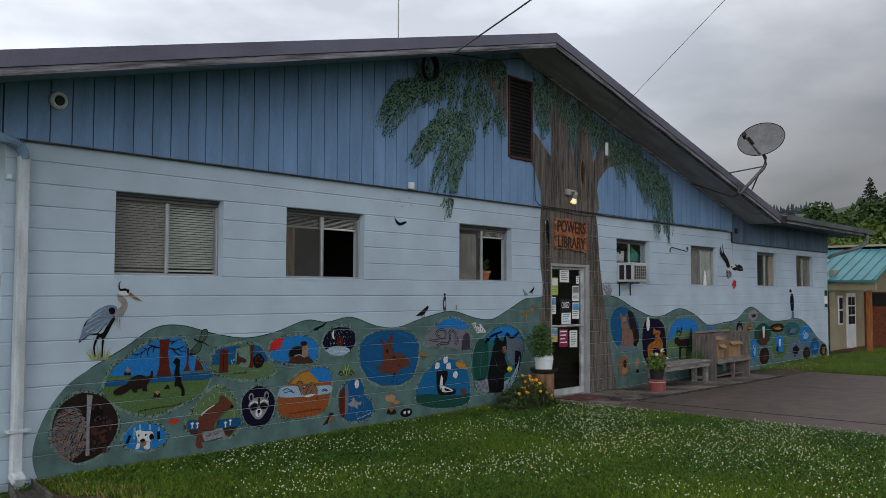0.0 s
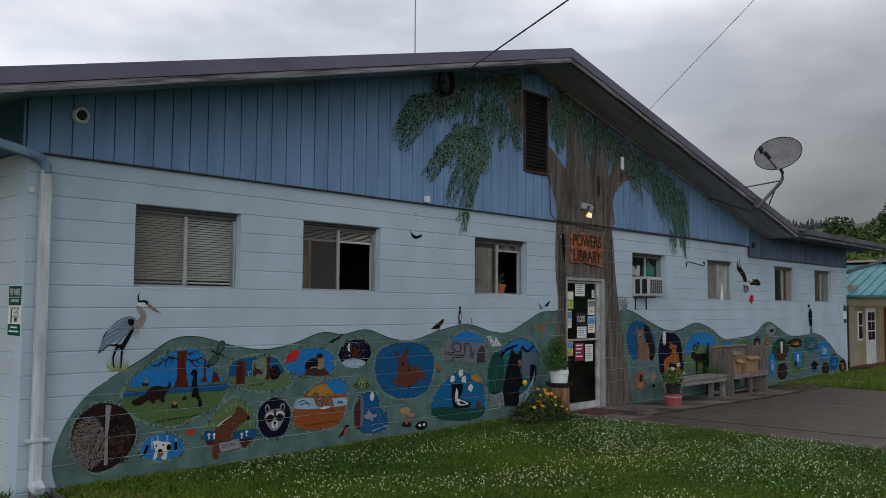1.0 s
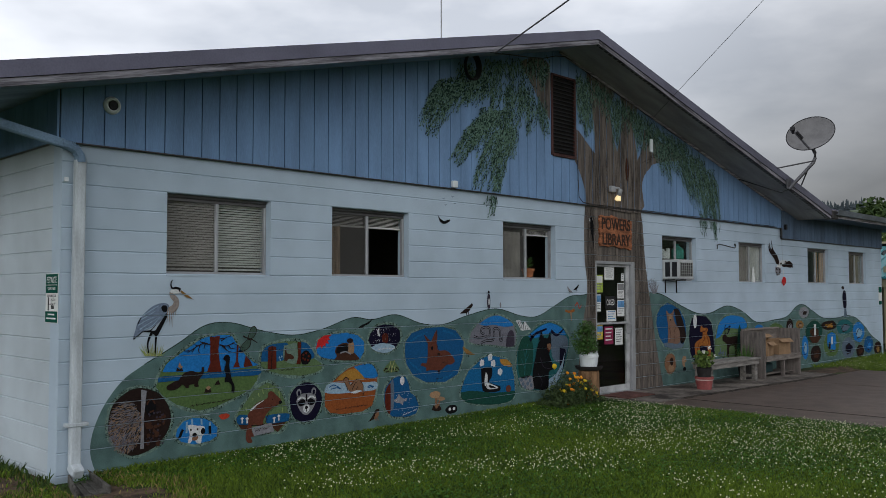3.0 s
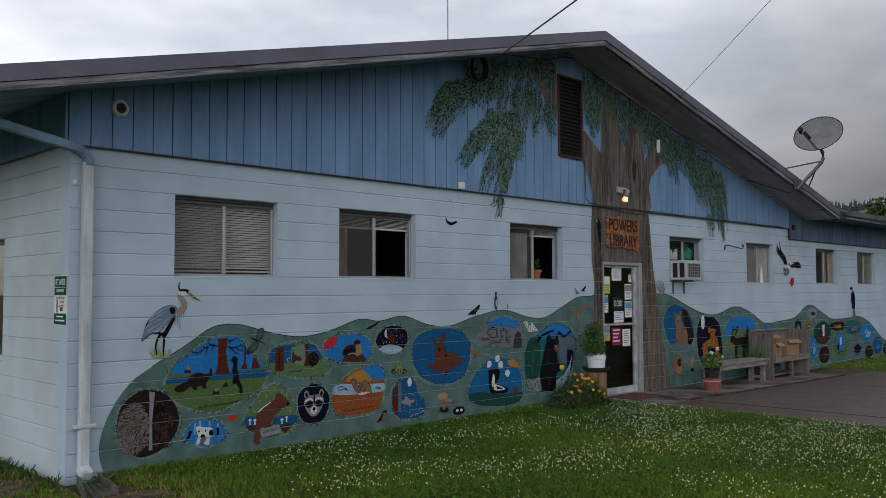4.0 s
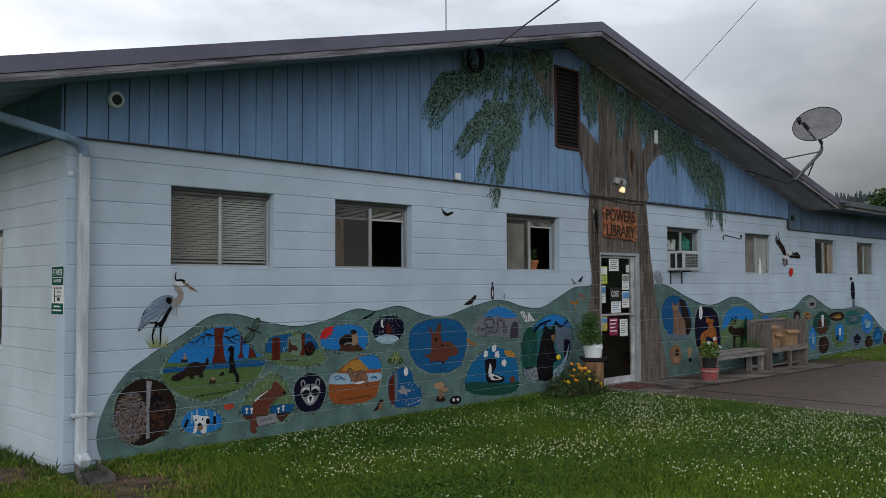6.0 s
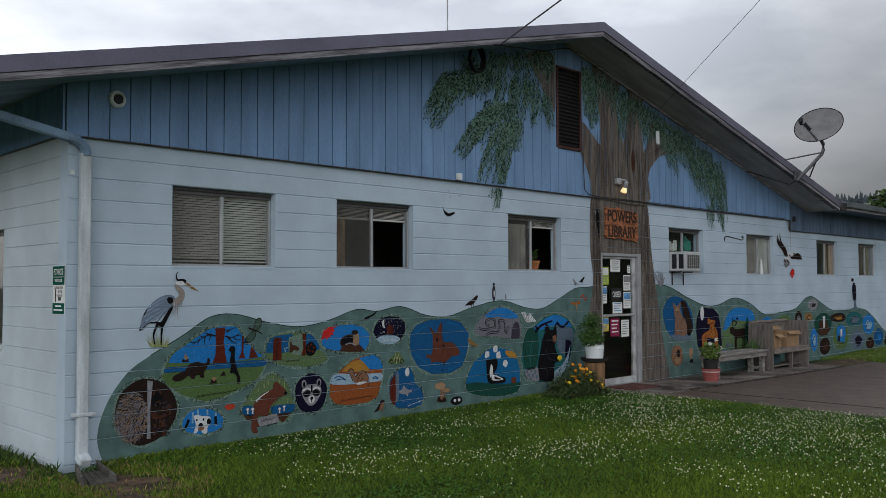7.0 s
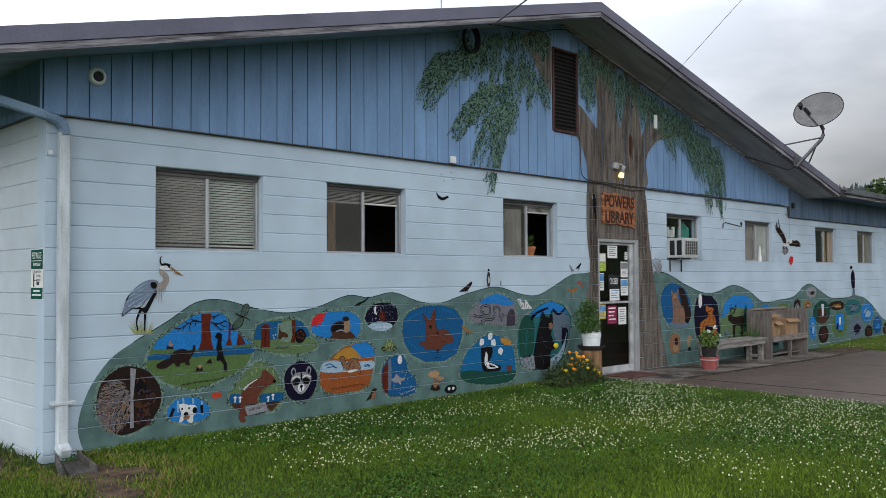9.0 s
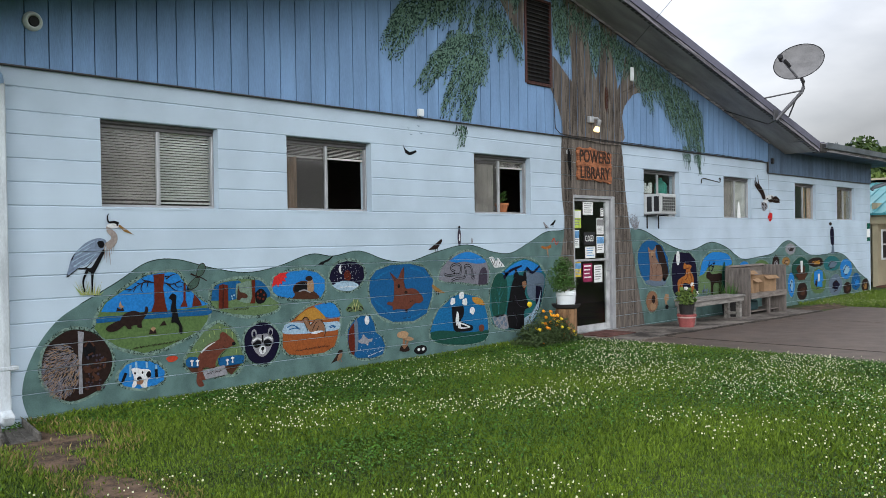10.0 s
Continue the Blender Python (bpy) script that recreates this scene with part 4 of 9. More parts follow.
bm = lathe(bmesh.new(), prof + [(0.457, 0.124), (0.457, 0.11)] + [(r, h - 0.02) for r, h in prof[::-1]], DC - DN * 0.08, 40, dm)
part("reflector", bm, M_DISH, dish, smooth=True)
rim = [DC + DN * 0.042 + major * 0.457 * math.cos(a) + minor * 0.393 * math.sin(a) for a in [2 * math.pi * k / 40 for k in range(41)]]
part("rim", tube(bmesh.new(), rim, 0.009, 6), M_BLACK, dish)
low = DC - rise * 0.36 + DN * 0.02
feed = DC + DN * 0.40 - rise * 0.14 - across * 0.26
arm = part("feed_arm", tube(bmesh.new(), [low, low.lerp(feed, 0.5), feed], 0.022, 8), M_STEEL, dish)
part("feed_horn", tube(bmesh.new(), [feed + DN * 0.04, feed - DN * 0.10], [0.05, 0.035], 10), M_BLACK, dish)
part("transmitter", tube(bmesh.new(), [low.lerp(feed, 0.45) + up * 0.03, low.lerp(feed, 0.8) + up * 0.03], 0.04, 8), M_BLACK, dish)
elbow = Vector((14.37, -1.20, 4.36))
base = Vector((14.06, -0.79, 3.80))
part("mast", tube(bmesh.new(), [base, base.lerp(elbow, 0.5), base.lerp(elbow, 0.93), elbow + up * 0.05, elbow + up * 0.16, DC - DN * 0.14 - up * 0.16], 0.035, 10), M_STEEL, dish)
part("foot_plate", boxed(13.96, 14.16, -0.80, -0.772, 3.80, 4.0, 0.004), M_STEEL, dish)
part("strut", tube(bmesh.new(), [elbow, (13.55, -0.79, 4.17)], 0.016, 6), M_STEEL, dish)
part("strut", tube(bmesh.new(), [base.lerp(elbow, 0.75), (14.66, -0.80, 3.93)], 0.016, 6), M_STEEL, dish)
part("back_bracket", tube(bmesh.new(), [DC - DN * 0.22, DC - DN * 0.105], [0.06, 0.10], 10), M_STEEL, dish)
pts = [base, (13.9, -0.7, 3.72), (13.5, -0.4, 3.86), (13.2, -0.15, 3.98)]
part("cable", tube(bmesh.new(), pts, 0.009, 6), M_BLACK, dish)

# ---- the mural ----
def paint(name, color, vary=0.13, scale=45.0):
    return material("mural_" + name, color, 0.8, vary, scale, 160, 0.3, spec=0.07)


P = {k: paint(k, c) for k, c in dict(
    blue=(0.010, 0.084, 0.215), sky=(0.018, 0.17, 0.46), pale=(0.22, 0.38, 0.50), ice=(0.30, 0.42, 0.52), navy=(0.007, 0.006, 0.020), black=(0.007, 0.007, 0.008), sea=(0.010, 0.115, 0.27),
    brown=(0.060, 0.026, 0.016), rust=(0.095, 0.018, 0.010), russet=(0.115, 0.038, 0.024), dark=(0.020, 0.012, 0.010), orange=(0.30, 0.105, 0.025), burnt=(0.26, 0.075, 0.022), gold=(0.38, 0.19, 0.035),
    tan=(0.30, 0.19, 0.11), peach=(0.36, 0.23, 0.13), red=(0.50, 0.025, 0.025), vermilion=(0.40, 0.05, 0.025), white=(0.60, 0.62, 0.62), grey=(0.24, 0.24, 0.26), slate=(0.11, 0.15, 0.20), stone=(0.17, 0.17, 0.20),
    mauve=(0.045, 0.038, 0.055), green=(0.085, 0.145, 0.05), moss=(0.105, 0.165, 0.075), moss_dark=(0.055, 0.095, 0.075), mint=(0.15, 0.22, 0.17), deep=(0.012, 0.060, 0.045), lime=(0.25, 0.32, 0.12), straw=(0.36, 0.36, 0.15),
    ochre=(0.24, 0.135, 0.045), fawn=(0.22, 0.115, 0.065), fawnrose=(0.20, 0.12, 0.085), teal=(0.02, 0.12, 0.13), bark_line=(0.048, 0.040, 0.034), heron=(0.17, 0.22, 0.30), beige=(0.30, 0.26, 0.235)).items()}
M_HILL = material("mural_hill_paint", (0.094, 0.163, 0.153), 0.8, 0.16, 5.0, 110, 0.4, spec=0.1)
M_HALO = material("mural_halo_paint", (0.15, 0.225, 0.19), 0.8, 0.3, 30, 110, 0.4, spec=0.1)
M_OUTLINE = material("mural_outline_paint", (0.022, 0.045, 0.035), 0.8, 0.3, 30, 130, 0.1, spec=0.08)
JOINTS = [HEAD - COURSE * k for k in range(-2, 16)]


class Ribbon:
    """The two edges of a brush line."""

    def __init__(self, left, right):
        self.left, self.right = left, right


def flat(outlines, layer, on_boards=False):
    """Paint with the given (x, z) outlines on the blocks, broken at each joint, or on the boards, broken at each groove."""
    bm = bmesh.new()
    y0 = (-0.033 if on_boards else -0.002) - 0.0018 * layer
    for k, o in enumerate(outlines):
        y = y0 - 0.00013 * (k % 11)
        if isinstance(o, Ribbon):
            a, b = ([bm.verts.new((x, y, z)) for x, z in side] for side in (o.left, o.right))
            for i in range(len(a) - 1):
                bm.faces.new((a[i], b[i], b[i + 1], a[i + 1]))
        else:
            vs = [bm.verts.new((x, y, z)) for x, z in o]
            for t in tessellate_polygon([[Vector((x, z, 0)) for x, z in o]]):
                bm.faces.new([vs[i] for i in t])
    xs, zs = [v.co.x for v in bm.verts], [v.co.z for v in bm.verts]
    lo, hi = (min(xs), max(xs)) if on_boards else (min(zs), max(zs))
    half = 0.006 if on_boards else 0.003
    lines = [c for c in (GROOVES if on_boards else JOINTS) if lo - 0.01 < c < hi + 0.01]
    no = (1, 0, 0) if on_boards else (0, 0, 1)
    for c in lines:
        for s in (-half, half):
            co = (c + s, 0, 0) if on_boards else (0, 0, c + s)
            bmesh.ops.bisect_plane(bm, geom=bm.verts[:] + bm.edges[:] + bm.faces[:], plane_co=co, plane_no=no)
    gone = []
    for f in bm.faces:
        m = f.calc_center_median()
        v = m.x if on_boards else m.z
        if any(abs(v - c) < half for c in lines):
            gone.append(f)
    bmesh.ops.delete(bm, geom=gone, context="FACES")
    return bm


def ell(cx, cz, rx, rz, n=30, wob=0.03, turn=0.0):
    out = []
    for i in range(n):
        a = 2 * math.pi * i / n
        r = 1 + wob * noise.noise((cx * 3 + 1.3 * math.cos(a), cz * 3 + 1.3 * math.sin(a), rx))
        x, z = rx * r * math.cos(a), rz * r * math.sin(a)
        out.append((cx + x * math.cos(turn) - z * math.sin(turn), cz + x * math.sin(turn) + z * math.cos(turn)))
    return out


def smooth_line(pts, n=6):
    """A soft line through a few (x, z) marks."""
    p = [Vector(q) for q in pts]
    p = [p[0] * 2 - p[1]] + p + [p[-1] * 2 - p[-2]]
    out = []
    for i in range(1, len(p) - 2):
        for k in range(n):
            t = k / n
            a, b, c, d = p[i - 1], p[i], p[i + 1], p[i + 2]
            out.append(tuple(0.5 * ((2 * b) + (c - a) * t + (2 * a - 5 * b + 4 * c - d) * t * t + (3 * b - a - 3 * c + d) * t ** 3)))
    return out + [tuple(p[-2])]


def stroke(pts, w0, w1=None, n=5):
    """An outline round a soft brush line that tapers from w0 to w1."""
    w1 = w0 if w1 is None else w1
    line = [Vector(q) for q in smooth_line(pts, n)]
    left, right = [], []
    for i, q in enumerate(line):
        d = (line[min(i + 1, len(line) - 1)] - line[max(i - 1, 0)]).normalized()
        w = 0.5 * (w0 + (w1 - w0) * i / (len(line) - 1))
        s = Vector((-d.y, d.x)) * w
        left.append(tuple(q + s))
        right.append(tuple(q - s))
    return Ribbon(left, right)


CREST_L = [(0.464, -0.075), (0.338, 0.281), (0.414, 0.607), (0.612, 0.892), (0.852, 1.055), (1.199, 1.239), (1.497, 1.411), (1.796, 1.432), (2.196, 1.333), (2.594, 1.274),
           (2.989, 1.325), (3.43, 1.447), (3.746, 1.418), (4.137, 1.469), (4.561, 1.351), (4.952, 1.323), (5.435, 1.433), (6.014, 1.514), (6.548, 1.407), (6.933, 1.389), (7.36, 1.538), (7.736, 1.677), (8.088, 1.697), (8.26, 1.73)]
CREST_R = [(10.05, 1.73), (10.473, 1.692), (11.09, 1.5), (11.702, 1.347), (12.212, 1.339), (12.895, 1.466), (13.544, 1.353), (14.198, 1.114), (14.969, 1.137), (15.688, 1.198),
           (16.213, 1.41), (16.613, 1.449), (17.115, 1.299), (17.75, 1.121), (18.635, 1.106), (19.247, 1.146), (19.866, 1.074), (20.496, 0.841), (20.951, 0.599), (21.576, 0.378), (21.766, 0.181), (21.657, -0.056)]
hill_w = part("mural_hill", flat([Ribbon(smooth_line(CREST_L), [(max(x, 0.44), 0.0) for x, z in smooth_line(CREST_L)])], 0), M_HILL)
tagged(hill_w, "green-grey painted hillside along the block wall", "mural", "painted hillsides")
part("crest_line", flat([stroke(CREST_L[4:], 0.009)], 1), M_OUTLINE, hill_w)
hill_e = part("mural_hill", flat([Ribbon(smooth_line(CREST_R), [(min(x, 21.55), -0.05) for x, z in smooth_line(CREST_R)])], 0), M_HILL)
tagged(hill_e, "green-grey painted hillside beyond the door", "mural", "painted hillsides")
part("crest_line", flat([stroke(CREST_R, 0.014)], 1), M_OUTLINE, hill_e)


class Scene2D:
    """A painted picture within x0..x1, z0..z1; marks are given from -1 to 1 across it."""

    made = 0

    def __init__(self, name, label, box4, ground, shape=None, border=True):
        self.x0, self.x1, self.z0, self.z1 = box4
        cx, cz = (self.x0 + self.x1) / 2, (self.z0 + self.z1) / 2
        self.c, self.r = (cx, cz), ((self.x1 - self.x0) / 2, (self.z1 - self.z0) / 2)
        out = self.pts(shape) if shape else ell(cx, cz, *self.r, 44, 0.10)
        Scene2D.made += 1
        lift = 0.15 * (Scene2D.made % 5)
        self.ob = part(name, flat([out], 1 + 0.5 * lift), P[ground])
        tagged(self.ob, label, "painting", "wildlife pictures on the mural")
        if border:
            rnd = random.Random(name)
            n = len(out)
            wide = [tuple(Vector((cx, cz)) + (Vector(p) - Vector((cx, cz))) * (1 + (0.020 + 0.016 * rnd.random()) / (Vector(p) - Vector((cx, cz))).length)) for p in smooth_line(out + [out[0]], 3)[:-1]]
            part("halo", flat([wide], 0.15 + lift), M_HALO, self.ob)
            marks = []
            spots = []
            for i in range(n):
                a, b = Vector(out[i]), Vector(out[(i + 1) % n])
                spots += [a.lerp(b, rnd.random()) for k in range(int((b - a).length / 0.013) + 1)]
            for q in spots:
                d = (q - Vector((cx, cz))).normalized()
                q = q + d * rnd.uniform(-0.006, 0.03)
                ang = rnd.uniform(-1.4, 1.4)
                if noise.noise((q.x * 4, q.y * 4, 2.0)) < -0.12:
                    continue
                e = Vector((d.x * math.cos(ang) - d.y * math.sin(ang), d.x * math.sin(ang) + d.y * math.cos(ang)))
                s = Vector((-e.y, e.x)) * rnd.uniform(0.003, 0.006)
                ln = rnd.uniform(0.008, 0.024)
                marks.append([tuple(q - e * ln * 0.4), tuple(q + s), tuple(q + e * ln), tuple(q - s)])
            tagged(part("border_texture", flat(marks, 2 + lift), M_OUTLINE, self.ob), kind="stuff")

    def p(self, u, v):
        return (self.c[0] + u * self.r[0], self.c[1] + v * self.r[1])

    def pts(self, uv):
        return [self.p(u, v) for u, v in uv]

    def e(self, name, color, u, v, ru, rv, layer=3, turn=0.0, wob=0.08):
        x, z = self.p(u, v)
        return self.add(name, color, [ell(x, z, ru * self.r[0], rv * self.r[1], 22, wob, turn)], layer)

    def poly(self, name, color, uv, layer=3, soft=False):
        o = self.pts(uv)
        return self.add(name, color, [smooth_line(o + [o[0]], 4)[:-1] if soft else o], layer)

    def lines(self, name, color, lists, w, layer=4, taper=None):
        return self.add(name, color, [stroke(self.pts(l), w, taper) for l in lists], layer)

    def add(self, name, color, outlines, layer):
        if len(outlines) <= 12:
            return [part(name, flat([o], layer), P[color], self.ob) for o in outlines][-1]
        return tagged(part(name, flat(outlines, layer), P[color], self.ob), kind="stuff")

    def caption(self, u0, u1, v, n=4, color="dark", rise=0.0):
        """Short wavy dashes where handwriting stands."""
        outs = []
        for i in range(n):
            a, b = u0 + (u1 - u0) * i / n, u0 + (u1 - u0) * (i + 0.8) / n
            pts = []
            for k in range(7):
                f = k / 6
                x, z = self.p(a + (b - a) * f, v + rise * (i + f) / n)
                pts.append((x, z + random.uniform(0.0, 0.014) * (1 if k % 2 else -0.6)))
            outs.append(stroke(pts, 0.006, 0.004, 3))
        self.add("caption_bar", color, outs, 6)


s = Scene2D("porcupine_picture", "dark oval picture of a bristly brown animal by a trunk", (0.496, 1.131, 0.203, 0.822), "dark")
s.e("body", "black", -0.42, -0.1, 0.48, 0.72, 3)
quills = []
for i in range(1500):
    u, v = random.uniform(-0.95, 0.08), random.uniform(-0.9, 0.7)
    if ((u + 0.42) / 0.50) ** 2 + ((v + 0.1) / 0.76) ** 2 < 1:
        a = math.atan2(v - 0.55, u - 0.35) + random.uniform(-0.4, 0.4)
        r = random.uniform(0.08, 0.16)
        quills.append(stroke(s.pts([(u, v), (u + r * math.cos(a), v + r * math.sin(a))]), 0.0042, 0.0014, 1))
s.add("quill_texture", "tan", quills[::2], 4)
s.add("quill_texture", "stone", quills[1::2], 5)
s.poly("trunk", "grey", [(0.02, -0.85), (0.14, -0.85), (0.12, 0.1), (0.20, 0.93), (0.02, 0.98), (0.03, 0.1)], 4)
s.e("head", "black", 0.34, 0.40, 0.18, 0.26, 4)
s.lines("face_line", "brown", [[(0.2, 0.5), (0.34, 0.68), (0.48, 0.5)], [(0.3, 0.25), (0.45, 0.3)]], 0.016, 5)
s.add("litter_texture", "brown", [ell(*s.p(random.uniform(0.2, 0.8), random.uniform(-0.75, 0.1)), random.uniform(0.012, 0.03), random.uniform(0.012, 0.03), 8, 0.5) for k in range(22)], 4)
s.add("litter_texture", "mauve", [ell(*s.p(random.uniform(0.2, 0.75), random.uniform(-0.75, 0.3)), random.uniform(0.005, 0.014), random.uniform(0.005, 0.014), 7, 0.5) for k in range(26)], 5)
# river scene
s = Scene2D("river_picture", "wide picture of dark animals and red trunks by a river", (0.974, 2.144, 0.553, 1.31), "green", [(-1.0, -0.28), (-0.97, -0.14), (-0.92, 0.1), (-0.82, 0.34), (-0.65, 0.5), (-0.36, 0.75), (-0.18, 0.91), (0.01, 0.98), (0.38, 1.01), (0.52, 0.79), (0.69, 0.45), (0.89, 0.22), (1.0, -0.06), (0.97, -0.32), (0.84, -0.55), (0.57, -0.72), (0.41, -0.8), (0.14, -0.94), (-0.19, -1.0), (-0.62, -0.78), (-0.89, -0.49)])
s.poly("sky", "sky", [(-0.89, 0.1), (-0.81, 0.31), (-0.64, 0.48), (-0.36, 0.74), (-0.18, 0.9), (0.01, 0.97), (0.38, 0.98), (0.51, 0.78), (0.69, 0.45), (0.87, 0.21), (0.93, 0.09), (0.04, 0.02)], 2, True)
s.poly("river", "blue", [(-0.97, -0.16), (-0.93, -0.02), (-0.51, -0.02), (0.04, -0.0), (0.42, 0.01), (0.99, -0.0), (0.99, -0.17), (0.42, -0.16), (-0.15, -0.15), (-0.61, -0.15)], 3, True)
s.poly("trunk", "rust", [(-0.06, 0.01), (0.0, 0.26), (0.0, 0.72), (-0.01, 0.95), (0.19, 0.97), (0.16, 0.6), (0.19, 0.24), (0.23, -0.01)], 4)
s.poly("trunk", "rust", [(0.46, 0.09), (0.52, 0.26), (0.53, 0.71), (0.57, 0.7), (0.56, 0.26), (0.6, 0.08)], 4)
s.poly("stump", "rust", [(0.68, 0.07), (0.72, 0.4), (0.81, 0.26), (0.87, 0.09)], 4)
s.poly("stump", "dark", [(-0.65, 0.09), (-0.63, 0.19), (-0.58, 0.14), (-0.54, 0.18), (-0.51, 0.09)], 4)
s.poly("stump", "dark", [(-0.11, -0.54), (-0.08, -0.42), (-0.03, -0.48), (0.01, -0.42), (0.03, -0.54)], 4)
s.poly("stump", "dark", [(0.09, -0.35), (0.13, -0.27), (0.17, -0.23), (0.21, -0.35)], 4)
s.poly("stump_top", "tan", [(-0.61, 0.21), (-0.58, 0.34), (-0.56, 0.24), (-0.52, 0.2), (-0.56, 0.15)], 5)
s.poly("stump_top", "tan", [(-0.08, -0.41), (-0.03, -0.35), (0.02, -0.41), (-0.03, -0.48)], 5)
s.lines("branch", "dark", [[(0.0, 0.75), (-0.14, 0.78), (-0.27, 0.71), (-0.45, 0.55)], [(-0.14, 0.78), (-0.21, 0.85)], [(-0.2, 0.76), (-0.23, 0.61), (-0.2, 0.53)], [(-0.31, 0.69), (-0.36, 0.54)], [(-0.4, 0.61), (-0.5, 0.61)], [(-0.1, 0.78), (-0.13, 0.63)], [(-0.06, 0.78), (-0.18, 0.83)], [(0.18, 0.73), (0.31, 0.69), (0.46, 0.74), (0.55, 0.68)], [(0.23, 0.7), (0.36, 0.54), (0.42, 0.53)], [(0.21, 0.83), (0.31, 0.92), (0.4, 0.95)], [(0.27, 0.69), (0.32, 0.57)], [(0.36, 0.7), (0.42, 0.61), (0.5, 0.62)], [(0.54, 0.52), (0.65, 0.46)], [(0.19, 0.89), (0.27, 0.9)], [(0.4, 0.72), (0.48, 0.78)], [(-0.25, 0.73), (-0.31, 0.77)]], 0.013, 5, 0.005)
s.poly("long_animal", "dark", [(-0.59, -0.13), (-0.51, 0.02), (-0.36, 0.08), (-0.24, 0.02), (-0.17, 0.05), (-0.16, 0.16), (-0.12, 0.14), (-0.12, 0.02), (-0.18, -0.11), (-0.23, -0.23), (-0.22, -0.36), (-0.3, -0.34), (-0.31, -0.28), (-0.4, -0.3), (-0.4, -0.36), (-0.46, -0.36), (-0.51, -0.27), (-0.56, -0.28)], 5, True)
s.poly("tail", "dark", [(-0.51, -0.17), (-0.63, -0.15), (-0.79, -0.25), (-0.82, -0.33), (-0.76, -0.39), (-0.65, -0.38), (-0.54, -0.28)], 6, True)
s.poly("standing_animal", "black", [(0.25, 0.34), (0.3, 0.44), (0.35, 0.44), (0.39, 0.37), (0.38, 0.14), (0.41, -0.1), (0.44, -0.26), (0.49, -0.42), (0.48, -0.6), (0.43, -0.57), (0.43, -0.41), (0.36, -0.3), (0.29, -0.29), (0.31, -0.09), (0.28, 0.05), (0.31, 0.25)], 6, True)
s.caption(-0.37, 0.45, -0.86, 8, "dark", 0.08)
# small pale face
s = Scene2D("pale_animal_picture", "small blue oval picture of a pale round face", (1.194, 1.655, 0.218, 0.492), "sky", [(-1.02, -0.19), (-0.96, 0.28), (-0.67, 0.78), (-0.22, 0.97), (0.33, 0.84), (0.7, 0.54), (1.0, 0.03), (0.96, -0.6), (0.6, -0.88), (-0.14, -0.97), (-0.77, -0.65)])
s.lines("trunk", "pale", [[(-0.27, 0.91), (-0.23, 0.27)], [(0.19, 0.82), (0.21, 0.4)], [(0.61, 0.53), (0.65, -0.47)], [(-0.5, 0.74), (-0.52, -0.08)]], 0.02, 3, None)
s.lines("trunk", "black", [[(-0.7, 0.23), (-0.86, -0.36)], [(0.6, 0.25), (0.62, -0.39)]], 0.03, 4, None)
s.poly("body", "white", [(-0.48, 0.47), (-0.32, 0.5), (-0.04, 0.38), (0.33, 0.24), (0.34, -0.26), (0.21, -0.51), (0.18, -0.93), (-0.05, -0.85), (-0.14, -0.44), (-0.32, -0.79), (-0.46, -0.76), (-0.37, -0.25), (-0.43, 0.18)], 4, True)
s.e("ear", "black", 0.27, -0.07, 0.11, 0.22, 5, wob=0.08)
s.e("nose", "black", -0.14, -0.27, 0.11, 0.15, 5, wob=0.08)
s.e("eye", "black", -0.32, 0.13, 0.04, 0.09, 5, wob=0.08)
s.e("eye", "black", 0.0, 0.12, 0.04, 0.09, 5, wob=0.08)
s.poly("muzzle", "fawn", [(-0.27, -0.44), (0.03, -0.41), (-0.03, -0.67), (-0.23, -0.64)], 5, True)
# seated brown animal with a banner
s = Scene2D("seated_animal_picture", "picture of a seated brown animal above blue pools", (1.873, 2.541, 0.234, 0.779), "moss", [(-1.0, -0.4), (-0.94, -0.08), (-0.72, 0.22), (-0.37, 0.7), (0.14, 1.0), (0.5, 0.79), (0.72, 0.5), (0.9, -0.05), (1.01, -0.41), (0.93, -0.7), (0.62, -1.0), (-0.1, -0.9), (-0.87, -0.64)])
s.lines("leaf", "lime", [[(0.17, 0.86), (0.19, 0.67)], [(0.39, 0.73), (0.41, 0.57)], [(0.59, 0.59), (0.62, 0.33)], [(-0.4, 0.44), (-0.39, 0.33)], [(-0.19, 0.6), (-0.16, 0.45)], [(-0.65, 0.1), (-0.62, -0.05)], [(0.75, -0.07), (0.72, -0.26)], [(-0.04, 0.74), (0.0, 0.54)]], 0.014, 3, 0.006)
s.poly("pool", "blue", [(-0.99, -0.26), (-0.86, -0.16), (-0.57, -0.24), (-0.56, -0.57), (-0.87, -0.53), (-0.97, -0.44)], 3, True)
s.poly("pool", "blue", [(0.08, -0.33), (0.41, -0.29), (0.97, -0.33), (1.0, -0.52), (0.89, -0.64), (0.19, -0.64)], 3, True)
s.poly("earth", "brown", [(-0.93, -0.52), (-0.56, -0.57), (-0.45, -0.84), (-0.8, -0.73)], 3)
s.poly("earth", "brown", [(0.19, -0.64), (0.89, -0.64), (0.55, -1.01)], 3)
s.poly("body", "russet", [(-0.59, -0.2), (-0.44, 0.04), (-0.23, 0.24), (0.14, 0.38), (0.17, 0.56), (0.29, 0.64), (0.48, 0.47), (0.7, 0.2), (0.64, 0.1), (0.41, 0.01), (0.16, -0.19), (0.01, -0.46), (-0.03, -0.68), (-0.38, -0.6), (-0.42, -0.85), (-0.32, -1.05), (-0.46, -1.06), (-0.4, -1.26), (-0.56, -1.27), (-0.65, -1.07), (-0.6, -0.67), (-0.56, -0.5)], 4, True)
